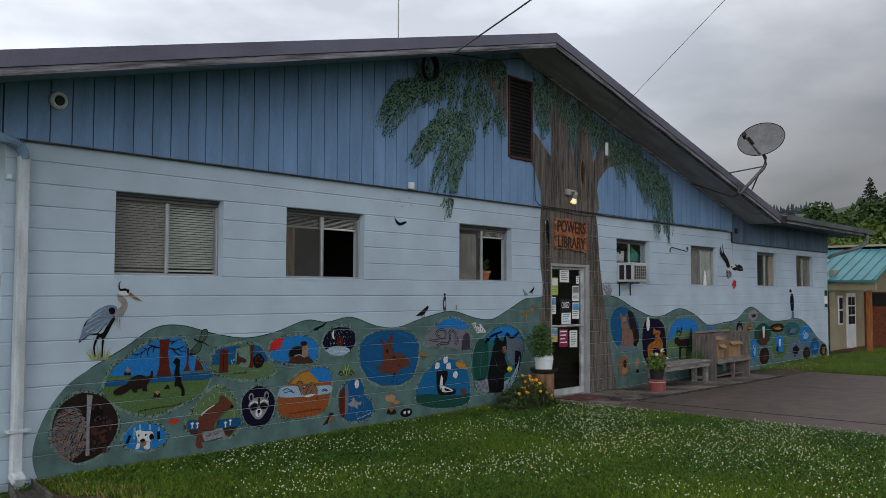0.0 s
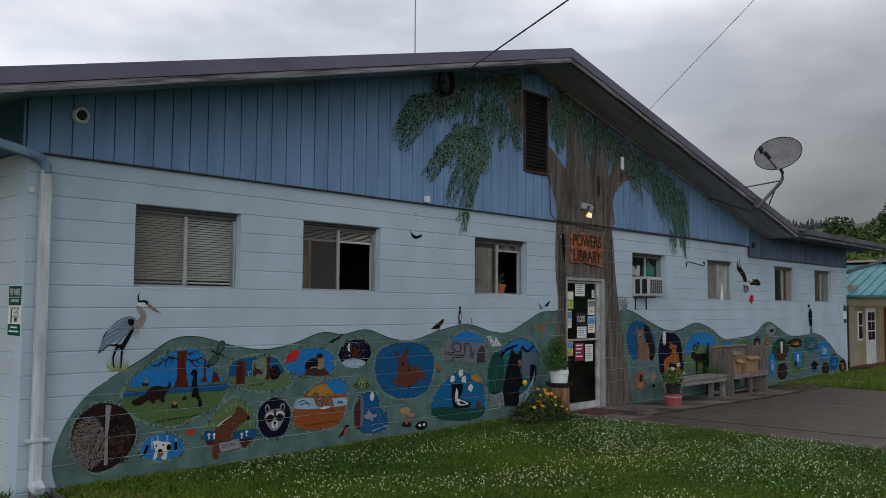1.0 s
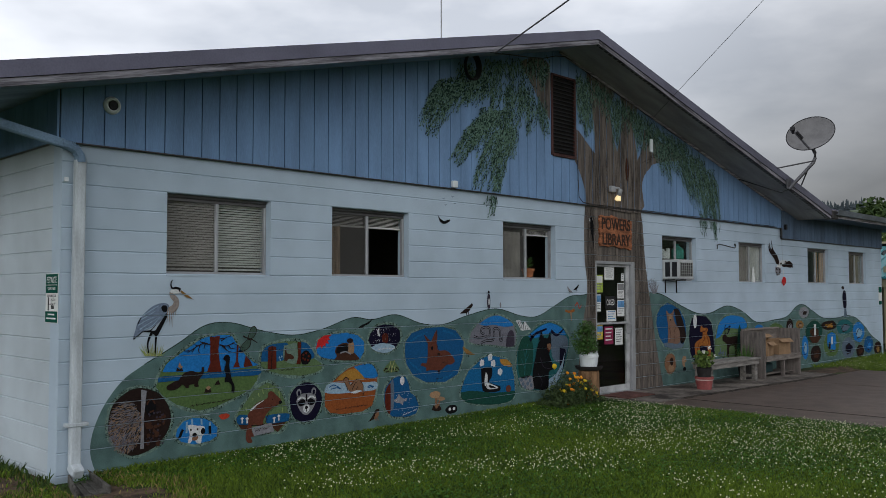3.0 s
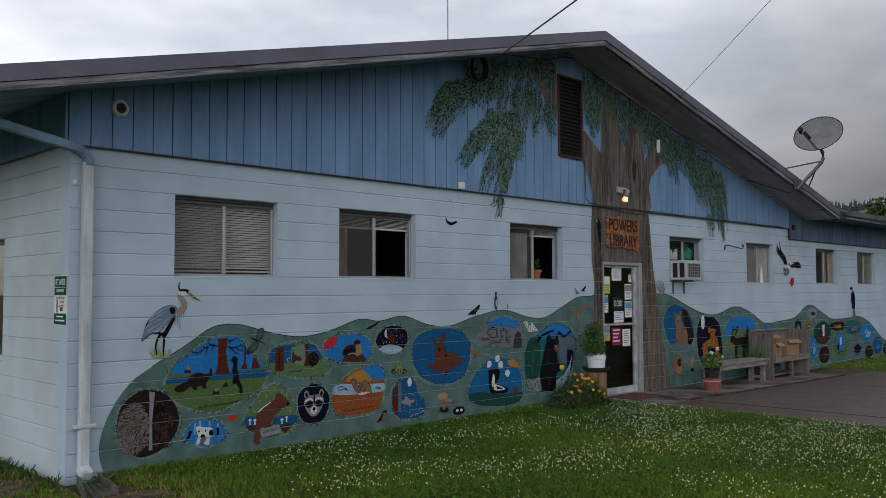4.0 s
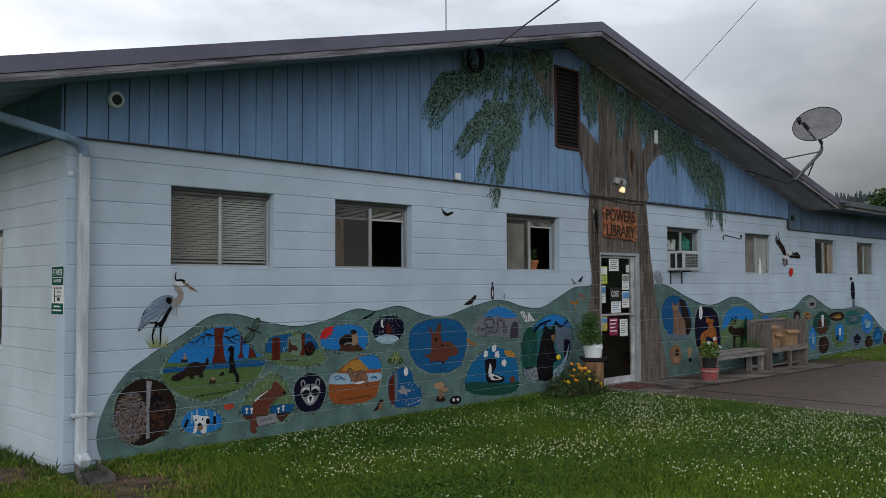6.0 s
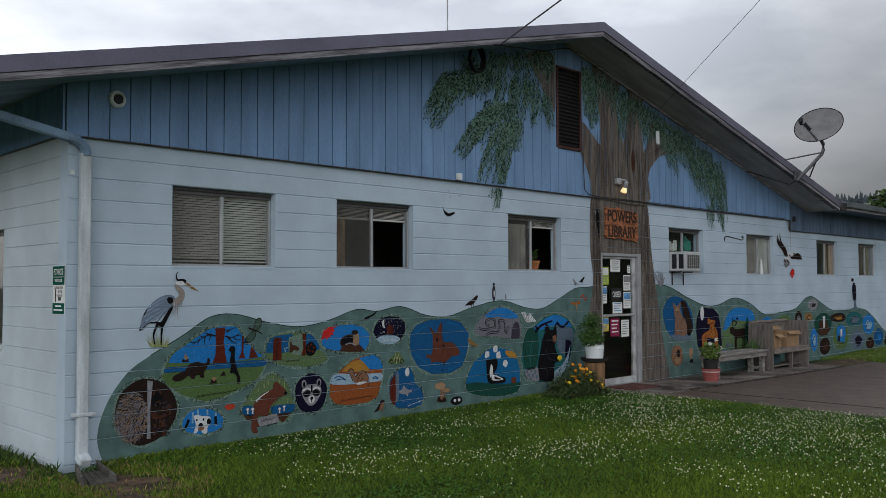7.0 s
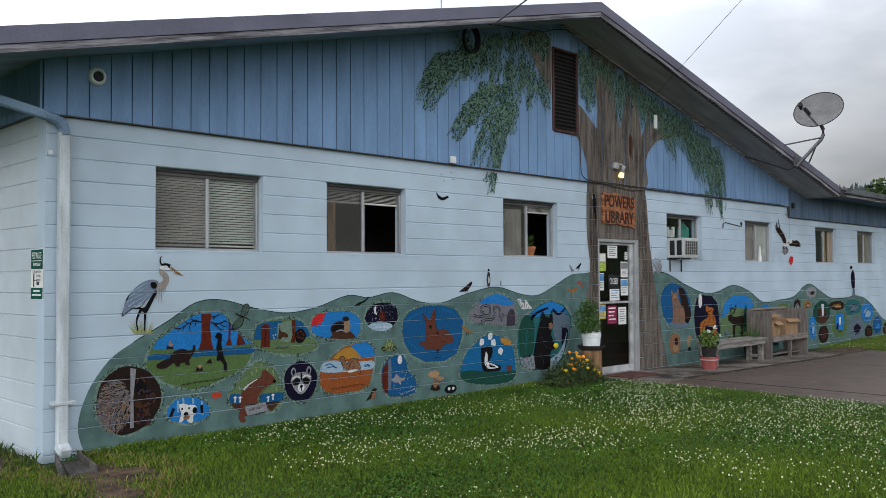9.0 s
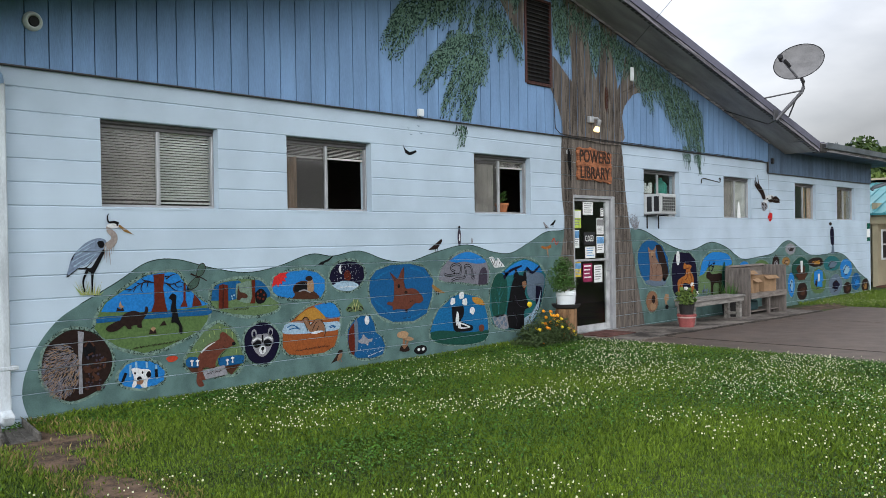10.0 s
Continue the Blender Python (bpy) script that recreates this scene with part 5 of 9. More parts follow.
s.lines("contour", "dark", [[(-0.45, -0.62), (0.01, -0.63), (0.19, -0.23), (0.41, -0.03)], [(0.27, 0.1), (0.38, 0.01), (0.53, 0.06)], [(0.32, 0.32), (0.36, 0.27)]], 0.008, 5, 0.004)
s.e("nose", "black", 0.64, 0.16, 0.07, 0.07, 6, wob=0.08)
s.lines("pale_streak", "white", [[(-0.49, -0.04), (-0.27, 0.15), (0.0, 0.3)]], 0.022, 5, 0.008)
s.poly("banner", "grey", [(-0.45, -0.7), (0.3, -0.61), (0.42, -0.96), (-0.35, -1.04)], 5)
s.caption(-0.31, 0.26, -0.85, 2, "dark", 0.05)
s.caption(-0.07, 0.34, -1.05, 2, "dark", 0.05)
s.add("mushroom", "white", [[s.p(u + a, v + b) for a, b in ((-0.03, -0.12), (0.03, -0.12), (0.02, 0.02), (0.07, 0.06), (0.0, 0.12), (-0.07, 0.06), (-0.02, 0.02))] for u, v in [(-0.79, -0.37), (-0.61, -0.39), (0.41, -0.5), (0.59, -0.44)]], 5)
# forest edge
s = Scene2D("forest_picture", "picture of red trunks and a small animal by a meadow", (2.172, 2.986, 0.821, 1.214), "moss", [(-1.01, -0.27), (-1.0, 0.41), (-0.81, 0.8), (-0.39, 0.97), (0.1, 0.97), (0.48, 0.83), (0.7, 0.32), (0.73, -0.07), (1.01, -0.44), (0.99, -0.76), (0.72, -0.94), (0.28, -1.02), (-0.4, -0.83), (-0.82, -0.55)])
s.poly("water", "blue", [(-1.0, -0.06), (-0.96, 0.45), (-0.78, 0.78), (-0.39, 0.89), (-0.15, 0.84), (-0.16, 0.31), (-0.34, -0.1)], 2, True)
s.poly("water", "blue", [(0.26, 0.89), (0.48, 0.8), (0.7, 0.32), (0.72, -0.07), (0.3, -0.07)], 2, True)
s.poly("frame", "mint", [(-0.27, 0.74), (-0.09, 0.78), (0.07, 0.87), (0.16, 0.7), (0.14, -0.27), (-0.22, -0.16), (-0.3, 0.22)], 3, True)
s.poly("meadow", "moss", [(-1.03, -0.27), (-0.34, -0.1), (0.16, -0.22), (0.67, -0.12), (0.99, -0.49), (0.92, -0.81), (0.28, -0.95), (-0.59, -0.72)], 2, True)
s.poly("trunk", "rust", [(-0.8, -0.56), (-0.78, 0.69), (-0.67, 0.76), (-0.53, 0.69), (-0.52, -0.55), (-0.66, -0.5)], 5)
s.poly("trunk", "rust", [(0.12, -0.35), (0.19, 0.05), (0.17, 0.9), (0.28, 0.88), (0.27, -0.35)], 5)
s.lines("bark_line", "dark", [[(-0.66, 0.7), (-0.68, -0.49)]], 0.012, 6, None)
s.poly("low_animal", "brown", [(-0.27, -0.11), (-0.23, 0.64), (-0.18, 0.31), (-0.06, 0.24), (0.05, 0.07), (-0.0, -0.06), (-0.12, -0.02), (-0.19, -0.14)], 5, True)
s.e("bush", "black", 0.45, -0.01, 0.18, 0.38, 5, wob=0.3)
s.add("berry", "rust", [ell(*s.p(u, v), 0.014, 0.014, 8) for u, v in [(0.36, 0.14), (0.45, 0.24), (0.54, 0.06), (0.41, -0.11), (0.51, -0.16), (0.35, -0.04)]], 6)
s.add("bloom", "pale", [ell(*s.p(u, v), 0.010, 0.012, 8) for u, v in [(-0.42, 0.1), (-0.35, 0.14), (-0.4, -0.03)]], 5)
s.caption(-0.37, 0.1, -0.62, 3, "dark", 0.01)
# masked face
s = Scene2D("masked_face_picture", "dark oval picture of a grey masked face", (2.55, 2.997, 0.289, 0.742), "navy")
s.poly("face", "grey", [(-0.62, 0.10), (-0.45, 0.40), (0.0, 0.45), (0.45, 0.40), (0.62, 0.10), (0.45, -0.28), (0.15, -0.58), (-0.15, -0.58), (-0.45, -0.28)], 3, True)
s.e("ear", "grey", -0.46, 0.50, 0.15, 0.20, 3)
s.e("ear", "grey", 0.46, 0.50, 0.15, 0.20, 3)
s.e("inner_ear", "navy", -0.46, 0.48, 0.08, 0.12, 4)
s.e("inner_ear", "navy", 0.46, 0.48, 0.08, 0.12, 4)
s.poly("mask", "black", [(-0.56, 0.02), (-0.3, 0.18), (-0.08, 0.10), (-0.12, -0.10), (-0.4, -0.16)], 4, True)
s.poly("mask", "black", [(0.56, 0.02), (0.3, 0.18), (0.08, 0.10), (0.12, -0.10), (0.4, -0.16)], 4, True)
s.lines("brow", "white", [[(-0.55, 0.16), (-0.3, 0.27), (-0.06, 0.18)], [(0.55, 0.16), (0.3, 0.27), (0.06, 0.18)]], 0.018, 5)
s.e("muzzle", "white", 0, -0.30, 0.2, 0.2, 4)
s.e("nose", "black", 0, -0.24, 0.09, 0.09, 5)
s.lines("stripe", "black", [[(0, 0.42), (0, 0.05)]], 0.022, 5)
s.lines("mouth", "black", [[(0, -0.32), (0, -0.45)]], 0.010, 5)
# sunset
s = Scene2D("sunset_picture", "orange desert picture of a curled brown animal before clouds", (3.035, 3.825, 0.334, 0.896), "burnt", [(-1.0, -0.6), (-1.0, -0.06), (-0.78, 0.3), (-0.49, 0.58), (-0.13, 0.86), (0.3, 0.99), (0.75, 0.97), (0.97, 0.67), (1.01, 0.34), (0.91, -0.46), (0.79, -0.81), (0.42, -1.0), (-0.31, -1.01), (-0.8, -0.9)])
s.poly("sky", "sky", [(0.07, 0.9), (0.45, 0.98), (0.75, 0.96), (0.96, 0.67), (0.99, 0.38), (0.44, 0.42), (0.3, 0.66)], 2, True)
s.poly("sun", "gold", [(-0.57, 0.41), (-0.42, 0.61), (-0.13, 0.79), (0.12, 0.82), (0.33, 0.61), (0.44, 0.32)], 3, True)
s.poly("cloud_band", "ice", [(-0.95, 0.24), (-0.71, 0.33), (-0.29, 0.28), (0.51, 0.21), (0.97, 0.18), (0.94, -0.13), (0.29, -0.16), (-0.43, -0.15), (-0.99, -0.05)], 3, True)
s.lines("ripple", "blue", [[(-0.85, 0.15), (-0.68, 0.23), (-0.47, 0.09)], [(0.6, -0.0), (0.72, 0.06), (0.85, -0.02)], [(-0.78, 0.07), (-0.57, 0.1), (-0.42, 0.04)], [(0.64, -0.03), (0.75, -0.0), (0.82, -0.05)]], 0.012, 4, None)
s.poly("curled_shape", "fawn", [(-0.34, 0.39), (-0.25, 0.5), (-0.14, 0.42), (-0.09, 0.18), (0.11, 0.36), (0.26, 0.36), (0.42, 0.12), (0.44, -0.28), (0.36, -0.11), (0.14, -0.11), (-0.08, -0.11), (-0.18, 0.08), (-0.29, 0.28)], 4, True)
s.lines("contour", "dark", [[(-0.34, 0.39), (-0.25, 0.49), (-0.14, 0.42), (-0.06, 0.15), (0.11, 0.34), (0.26, 0.36), (0.42, 0.12), (0.47, -0.16), (0.41, -0.36)], [(-0.15, -0.09), (-0.2, 0.08), (-0.29, 0.31)], [(-0.0, -0.06), (0.11, 0.2), (0.22, 0.28)], [(0.14, -0.11), (0.23, 0.1)]], 0.01, 5, 0.006)
s.poly("snow_cap", "white", [(-0.06, -0.17), (0.1, -0.1), (0.27, -0.1), (0.3, -0.16), (0.1, -0.21)], 5, True)
s.caption(-0.59, 0.63, -0.79, 8, "brown", 0.04)
# red sun
s = Scene2D("red_sun_picture", "blue picture of a dark rounded shape under a red sun", (2.915, 3.615, 0.946, 1.276), "sky", [(-0.99, -0.32), (-1.01, 0.33), (-0.79, 0.77), (-0.41, 0.91), (0.23, 0.99), (0.72, 0.77), (1.01, 0.27), (1.01, -0.42), (0.83, -0.95), (0.21, -0.97), (-0.42, -0.81), (-0.81, -0.63)])
s.poly("sun", "red", [(-1.05, -0.08), (-0.95, 0.59), (-0.72, 0.85), (-0.37, 0.9), (-0.53, 0.73), (-0.46, 0.54), (-0.58, 0.53), (-0.5, 0.28), (-0.65, 0.32), (-0.65, 0.08), (-0.74, 0.2), (-0.8, -0.08), (-0.86, 0.16)], 4)
s.poly("dark_shape", "brown", [(-0.3, -0.87), (-0.18, -0.61), (-0.26, -0.27), (-0.14, 0.11), (0.14, 0.28), (0.34, 0.13), (0.3, -0.34), (0.58, -0.5), (0.77, -0.96), (0.21, -0.97)], 4, True)
s.poly("shade", "black", [(-0.22, -0.41), (-0.16, -0.02), (0.1, 0.19), (0.29, 0.04), (0.26, -0.33), (-0.02, -0.44)], 5, True)
s.poly("pale_shape", "tan", [(0.31, -0.47), (0.3, 0.07), (0.37, 0.36), (0.51, 0.32), (0.56, -0.1), (0.52, -0.5)], 5, True)
s.lines("pale_line", "grey", [[(-0.04, -0.43), (0.18, -0.35), (0.42, -0.55)]], 0.014, 6, None)
s.e("cap", "dark", 0.37, 0.41, 0.14, 0.17, 6, wob=0.08)
# night den
s = Scene2D("night_picture", "black oval night picture with a white moon sliver", (3.683, 4.203, 1.009, 1.359), "navy", [(-1.0, -0.1), (-0.87, 0.41), (-0.49, 0.85), (-0.03, 0.98), (0.57, 0.9), (0.98, 0.5), (1.01, -0.17), (0.72, -0.69), (0.23, -0.98), (-0.41, -0.86), (-0.81, -0.51)])
s.poly("moon", "white", [(-0.32, 0.81), (-0.45, 0.58), (-0.44, 0.29), (-0.3, 0.15), (-0.34, 0.45)], 3, True)
s.poly("den", "rust", [(-0.14, -0.23), (-0.16, 0.17), (-0.02, 0.37), (0.15, 0.29), (0.22, -0.05), (0.14, -0.31)], 3, True)
s.lines("ring", "dark", [[(-0.04, 0.16), (0.03, 0.26), (0.11, 0.13), (0.07, -0.14), (-0.05, -0.18)]], 0.008, 4, None)
s.poly("snow", "ice", [(-0.86, -0.57), (-0.4, -0.34), (0.12, -0.35), (0.66, -0.63), (0.35, -0.93), (-0.06, -1.0), (-0.53, -0.86)], 5, True)
s.caption(-0.41, 0.66, -0.73, 5, "white", -0.01)
s.add("star_texture", "white", [ell(*s.p(random.uniform(-0.75, 0.8), random.uniform(-0.35, 0.8)), 0.0035, 0.0035, 6) for k in range(70)], 3)
# blue bell shape
s = Scene2D("blue_water_picture", "bell-shaped blue picture of a moon and a pale fish", (3.938, 4.527, 0.189, 0.71), "blue", [(-1.0, -0.03), (-0.96, 0.45), (-0.64, 0.82), (-0.26, 1.0), (0.22, 0.93), (0.4, 0.59), (0.47, 0.18), (0.8, -0.08), (0.99, -0.52), (0.83, -0.87), (0.33, -0.98), (-0.52, -0.88), (-0.88, -0.57)])
s.poly("bark", "rust", [(-0.97, -0.12), (-0.91, 0.4), (-0.67, 0.69), (-0.65, 0.33), (-0.64, -0.38), (-0.69, -0.73), (-0.88, -0.53)], 3, True)
s.poly("bark_edge", "slate", [(-0.67, 0.69), (-0.52, 0.86), (-0.45, 0.32), (-0.49, -0.48), (-0.64, -0.55), (-0.63, 0.07)], 3, True)
s.e("moon", "white", 0.01, 0.77, 0.13, 0.20, 3, wob=0.08)
s.poly("fish", "grey", [(-0.51, -0.11), (-0.29, -0.02), (-0.2, 0.15), (-0.05, 0.0), (0.12, -0.1), (0.29, -0.08), (0.24, -0.22), (0.09, -0.23), (0.04, -0.4), (-0.11, -0.28), (-0.32, -0.25)], 3, True)
s.add("star_texture", "white", [ell(*s.p(random.uniform(-0.4, 0.75), random.uniform(-0.8, 0.2)), 0.004, 0.004, 6) for k in range(34)], 4)
s.caption(0.03, 0.91, -0.87, 3, "white", 0.20)
# long-eared animal
s = Scene2D("long_eared_picture", "round blue picture of a russet long-eared animal", (4.279, 5.363, 0.574, 1.292), "blue", [(-1.0, 0.16), (-0.97, 0.55), (-0.78, 0.83), (-0.38, 0.98), (0.25, 1.01), (0.7, 0.85), (0.99, 0.41), (0.95, -0.15), (0.76, -0.76), (0.33, -0.99), (-0.3, -0.94), (-0.72, -0.66), (-0.94, -0.24)])
s.lines("brush_mark", "sea", [[(-0.82, 0.54), (-0.57, 0.72), (-0.26, 0.84)], [(0.25, 0.88), (0.63, 0.71), (0.83, 0.42)], [(-0.83, -0.19), (-0.54, -0.48), (-0.3, -0.78)], [(0.08, -0.86), (0.46, -0.8), (0.74, -0.55)]], 0.03, 2, 0.01)
s.poly("body", "russet", [(-0.5, -0.32), (-0.44, -0.24), (-0.3, -0.25), (-0.26, 0.03), (-0.26, 0.36), (-0.21, 0.49), (-0.03, 0.48), (0.05, 0.37), (0.09, 0.17), (0.36, 0.14), (0.55, -0.04), (0.66, -0.26), (0.53, -0.38), (0.38, -0.38), (0.18, -0.55), (-0.17, -0.52), (-0.31, -0.54), (-0.32, -0.41)], 3, True)
s.poly("ear", "russet", [(-0.25, 0.4), (-0.4, 0.76), (-0.3, 0.67), (-0.15, 0.48)], 4)
s.poly("ear", "russet", [(-0.15, 0.49), (-0.05, 0.76), (0.04, 0.91), (0.06, 0.68), (0.03, 0.41)], 4)
s.lines("ear_line", "dark", [[(-0.38, 0.74), (-0.21, 0.44)], [(0.04, 0.89), (-0.01, 0.55)], [(0.04, 0.37), (0.09, 0.17)], [(0.22, -0.3), (0.31, -0.27)]], 0.008, 5, 0.004)
s.e("eye", "black", -0.12, 0.26, 0.04, 0.07, 4, wob=0.08)
s.e("spot", "dark", 0.1, 0.03, 0.05, 0.05, 5, wob=0.08)
s.poly("foot", "dark", [(0.07, -0.55), (0.16, -0.54), (0.14, -0.66), (0.08, -0.67)], 4)
s.caption(0.01, 0.27, -0.85, 2, "dark", 0.02)
# mushrooms and small things along the foot
s = Scene2D("mushroom_picture", "pair of pale painted mushrooms at the hill foot", (4.796, 4.913, 0.224, 0.384), "fawn", [(-0.95, -0.96), (-0.62, 1.05), (0.08, 1.0), (-0.08, -0.06), (0.58, 0.5), (0.98, 0.41), (0.22, -1.05)], border=False)
s.poly("cap", "peach", [(-2.45, 1.47), (-1.97, 1.95), (-0.22, 2.09), (0.93, 1.64), (0.62, 1.26), (-0.28, 0.93), (-1.72, 1.13)], 3, True)
s.poly("cap", "tan", [(-0.28, 0.81), (0.62, 1.18), (2.2, 0.85), (2.18, 0.55), (0.87, 0.43)], 4, True)
s.poly("litter", "dark", [(-1.82, -0.84), (-1.2, -0.12), (-0.35, -0.71), (0.55, -0.26), (1.17, -1.0), (-0.37, -1.12)], 4, True)
s = Scene2D("small_striped_picture", "small black and white painted animal", (5.005, 5.229, 0.155, 0.266), "black", border=False)
s.e("stripe", "white", -0.3, 0.1, 0.22, 0.35)
s.e("stripe", "white", 0.4, 0.1, 0.22, 0.35)
s = Scene2D("small_bird_picture", "small grey and rose painted bird at the hill foot", (3.686, 3.864, 0.195, 0.336), "dark", [(-0.98, -0.94), (-0.12, 0.13), (0.34, 1.04), (0.96, 1.06), (1.01, 0.79), (0.8, 0.17), (0.38, -0.49), (-0.47, -0.79)], border=False)
s.poly("breast", "fawn", [(0.22, 0.24), (0.81, 0.66), (0.87, 0.09), (0.54, -0.44), (0.03, -0.63)], 3, True)
s.lines("leg", "fawn", [[(0.44, -0.27), (0.78, -0.87)], [(0.21, -0.47), (0.37, -0.91)]], 0.008, 4, None)
s = Scene2D("small_crab_picture", "small pale yellow painted plant with dark leaves", (3.918, 4.183, 0.759, 0.909), "moss", [(-1.02, -0.47), (-0.67, 0.11), (-0.0, 0.95), (0.39, 0.91), (1.01, -0.25), (0.96, -0.87), (0.01, -0.97), (-0.8, -0.87)], border=False)
s.lines("petal", "straw", [[(0.03, -0.13), (-0.14, 0.97)], [(0.14, -0.15), (0.42, 0.97)], [(-0.33, -0.56), (-0.16, 0.2)], [(0.37, -0.64), (0.5, 0.21)], [(0.06, -0.92), (0.07, -0.15)]], 0.014, 3, 0.006)
s.lines("leaf", "dark", [[(-0.91, -0.64), (-0.56, -0.21), (-0.33, -0.56)], [(1.01, -0.72), (0.68, -0.21), (0.49, -0.65)], [(-0.79, -0.19), (-0.44, -0.29)], [(-0.68, -0.81), (-0.27, -0.72)], [(0.77, -0.95), (0.44, -0.77)], [(-0.03, -0.6), (-0.09, -0.12)], [(0.25, -0.63), (0.26, -0.25)]], 0.016, 4, 0.006)
# coiled line
s = Scene2D("coil_picture", "arched grey picture with a banded coiled snake", (5.462, 6.449, 0.969, 1.425), "stone", [(-1.0, -0.51), (-0.91, 0.04), (-0.64, 0.52), (-0.24, 0.9), (0.16, 1.01), (0.56, 0.8), (0.89, 0.36), (1.0, -0.24), (0.96, -0.89), (0.65, -1.0), (-0.12, -0.77), (-0.74, -0.7)])
s.poly("sky", "sky", [(-0.6, 0.49), (-0.23, 0.85), (0.16, 0.97), (0.56, 0.76), (0.87, 0.34), (0.47, 0.27), (-0.01, 0.42), (-0.33, 0.38)], 3, True)
s.lines("coil", "black", [[(-0.81, -0.22), (-0.62, -0.33), (-0.35, -0.28), (-0.19, -0.27), (-0.16, 0.15), (-0.29, 0.3), (-0.49, 0.23), (-0.53, 0.01), (-0.38, -0.14)], [(-0.52, -0.63), (-0.31, -0.52), (-0.03, -0.5), (0.04, -0.16), (-0.0, 0.13), (0.14, 0.2), (0.27, 0.0), (0.27, -0.47), (0.35, -0.56), (0.39, -0.19)]], 0.034, 4, None)
s.lines("coil_shine", "stone", [[(-0.81, -0.22), (-0.62, -0.33), (-0.35, -0.28), (-0.19, -0.27), (-0.16, 0.15), (-0.29, 0.3), (-0.49, 0.23), (-0.53, 0.01), (-0.38, -0.14)], [(-0.52, -0.63), (-0.31, -0.52), (-0.03, -0.5), (0.04, -0.16), (-0.0, 0.13), (0.14, 0.2), (0.27, 0.0), (0.27, -0.47), (0.35, -0.56), (0.39, -0.19)]], 0.014, 5, None)
s.poly("cave", "mauve", [(0.53, -0.96), (0.58, -0.32), (0.71, 0.02), (0.86, -0.05), (0.91, -0.47), (0.87, -0.96)], 4, True)
# black and white animal by night
s = Scene2D("striped_animal_picture", "bell-shaped blue picture of a black and white animal", (5.298, 6.414, 0.201, 0.869), "sea", [(-1.01, -0.33), (-0.9, 0.07), (-0.73, 0.46), (-0.46, 0.7), (-0.28, 0.91), (0.03, 1.01), (0.31, 0.94), (0.67, 0.81), (0.88, 0.47), (0.98, -0.03), (1.0, -0.59), (0.88, -0.9), (0.55, -1.0), (-0.09, -0.97), (-0.76, -0.79), (-0.98, -0.56)])
s.poly("grass", "deep", [(-1.0, -0.36), (-0.68, -0.34), (-0.28, -0.42), (0.13, -0.53), (0.63, -0.56), (1.0, -0.58), (0.9, -0.9), (0.55, -1.02), (-0.09, -0.99), (-0.76, -0.8), (-0.98, -0.59)], 3, True)
s.poly("glow", "gold", [(0.42, 0.84), (0.67, 0.79), (0.85, 0.59), (0.84, 0.47), (0.59, 0.54), (0.45, 0.67)], 3, True)
s.poly("body", "black", [(-0.29, 0.52), (0.09, 0.52), (0.11, 0.16), (0.01, -0.06), (0.21, -0.2), (0.42, -0.31), (0.38, -0.49), (0.03, -0.49), (-0.21, -0.41), (-0.27, -0.02)], 4, True)
s.poly("stripe", "white", [(-0.12, 0.35), (-0.06, 0.22), (-0.06, -0.05), (-0.14, -0.23), (-0.17, 0.01)], 5, True)
s.poly("stripe", "white", [(-0.07, -0.09), (0.14, -0.19), (0.34, -0.35), (0.1, -0.38), (-0.04, -0.35), (-0.1, -0.27)], 5, True)
s.poly("shade", "black", [(-0.01, -0.18), (0.17, -0.27), (0.24, -0.34), (0.03, -0.3)], 6, True)
s.add("flower", "white", [ell(*s.p(u, v), 0.05, 0.05, 14, 0.45) for u, v in [(-0.25, 0.75), (0.05, 0.95), (0.16, 0.69), (0.42, 0.3)]], 4)
s.e("berry", "russet", 0.74, -0.44, 0.10, 0.15, 4, wob=0.08)
# dark standing animal
s = Scene2D("dark_animal_picture", "tall picture of a large dark animal before water", (6.444, 7.713, 0.29, 1.3), "teal", [(-0.95, 0.21), (-0.79, 0.52), (-0.49, 0.7), (-0.18, 0.91), (0.24, 1.0), (0.72, 0.85), (1.0, 0.51), (0.97, 0.17), (0.81, -0.32), (0.6, -0.76), (0.32, -1.01), (-0.45, -0.94), (-0.89, -0.74), (-1.0, -0.25)])
s.poly("sky", "sky", [(-0.59, 0.6), (-0.18, 0.85), (0.24, 0.96), (0.66, 0.82), (0.85, 0.58), (0.23, 0.66), (-0.29, 0.55)], 2, True)
s.poly("far_bank", "slate", [(0.28, 0.63), (0.89, 0.53), (0.92, 0.13), (0.67, -0.23), (0.33, -0.04)], 2, True)
s.poly("tree", "deep", [(-0.95, 0.13), (-0.84, 0.5), (-0.64, 0.63), (-0.42, 0.46), (-0.4, -0.06), (-0.52, -0.53), (-0.88, -0.5)], 3, True)
s.lines("tree_line", "teal", [[(-0.71, -0.48), (-0.68, -0.05), (-0.76, 0.28)], [(-0.68, -0.12), (-0.53, 0.14)], [(-0.7, -0.28), (-0.83, 0.01)], [(-0.67, 0.04), (-0.6, 0.39)]], 0.016, 4, 0.006)
s.poly("pebbles", "grey", [(-0.91, -0.54), (-0.44, -0.53), (-0.39, -0.91), (-0.79, -0.81)], 3, True)
s.add("pebble", "slate", [ell(*s.p(u, v), 0.03, 0.03, 9, 0.4) for u, v in [(-0.82, -0.6), (-0.66, -0.58), (-0.52, -0.65), (-0.76, -0.72), (-0.6, -0.73), (-0.47, -0.79), (-0.69, -0.82)]], 4)
s.poly("bank", "navy", [(0.62, 0.21), (0.85, 0.11), (0.74, -0.42), (0.61, -0.35)], 4, True)
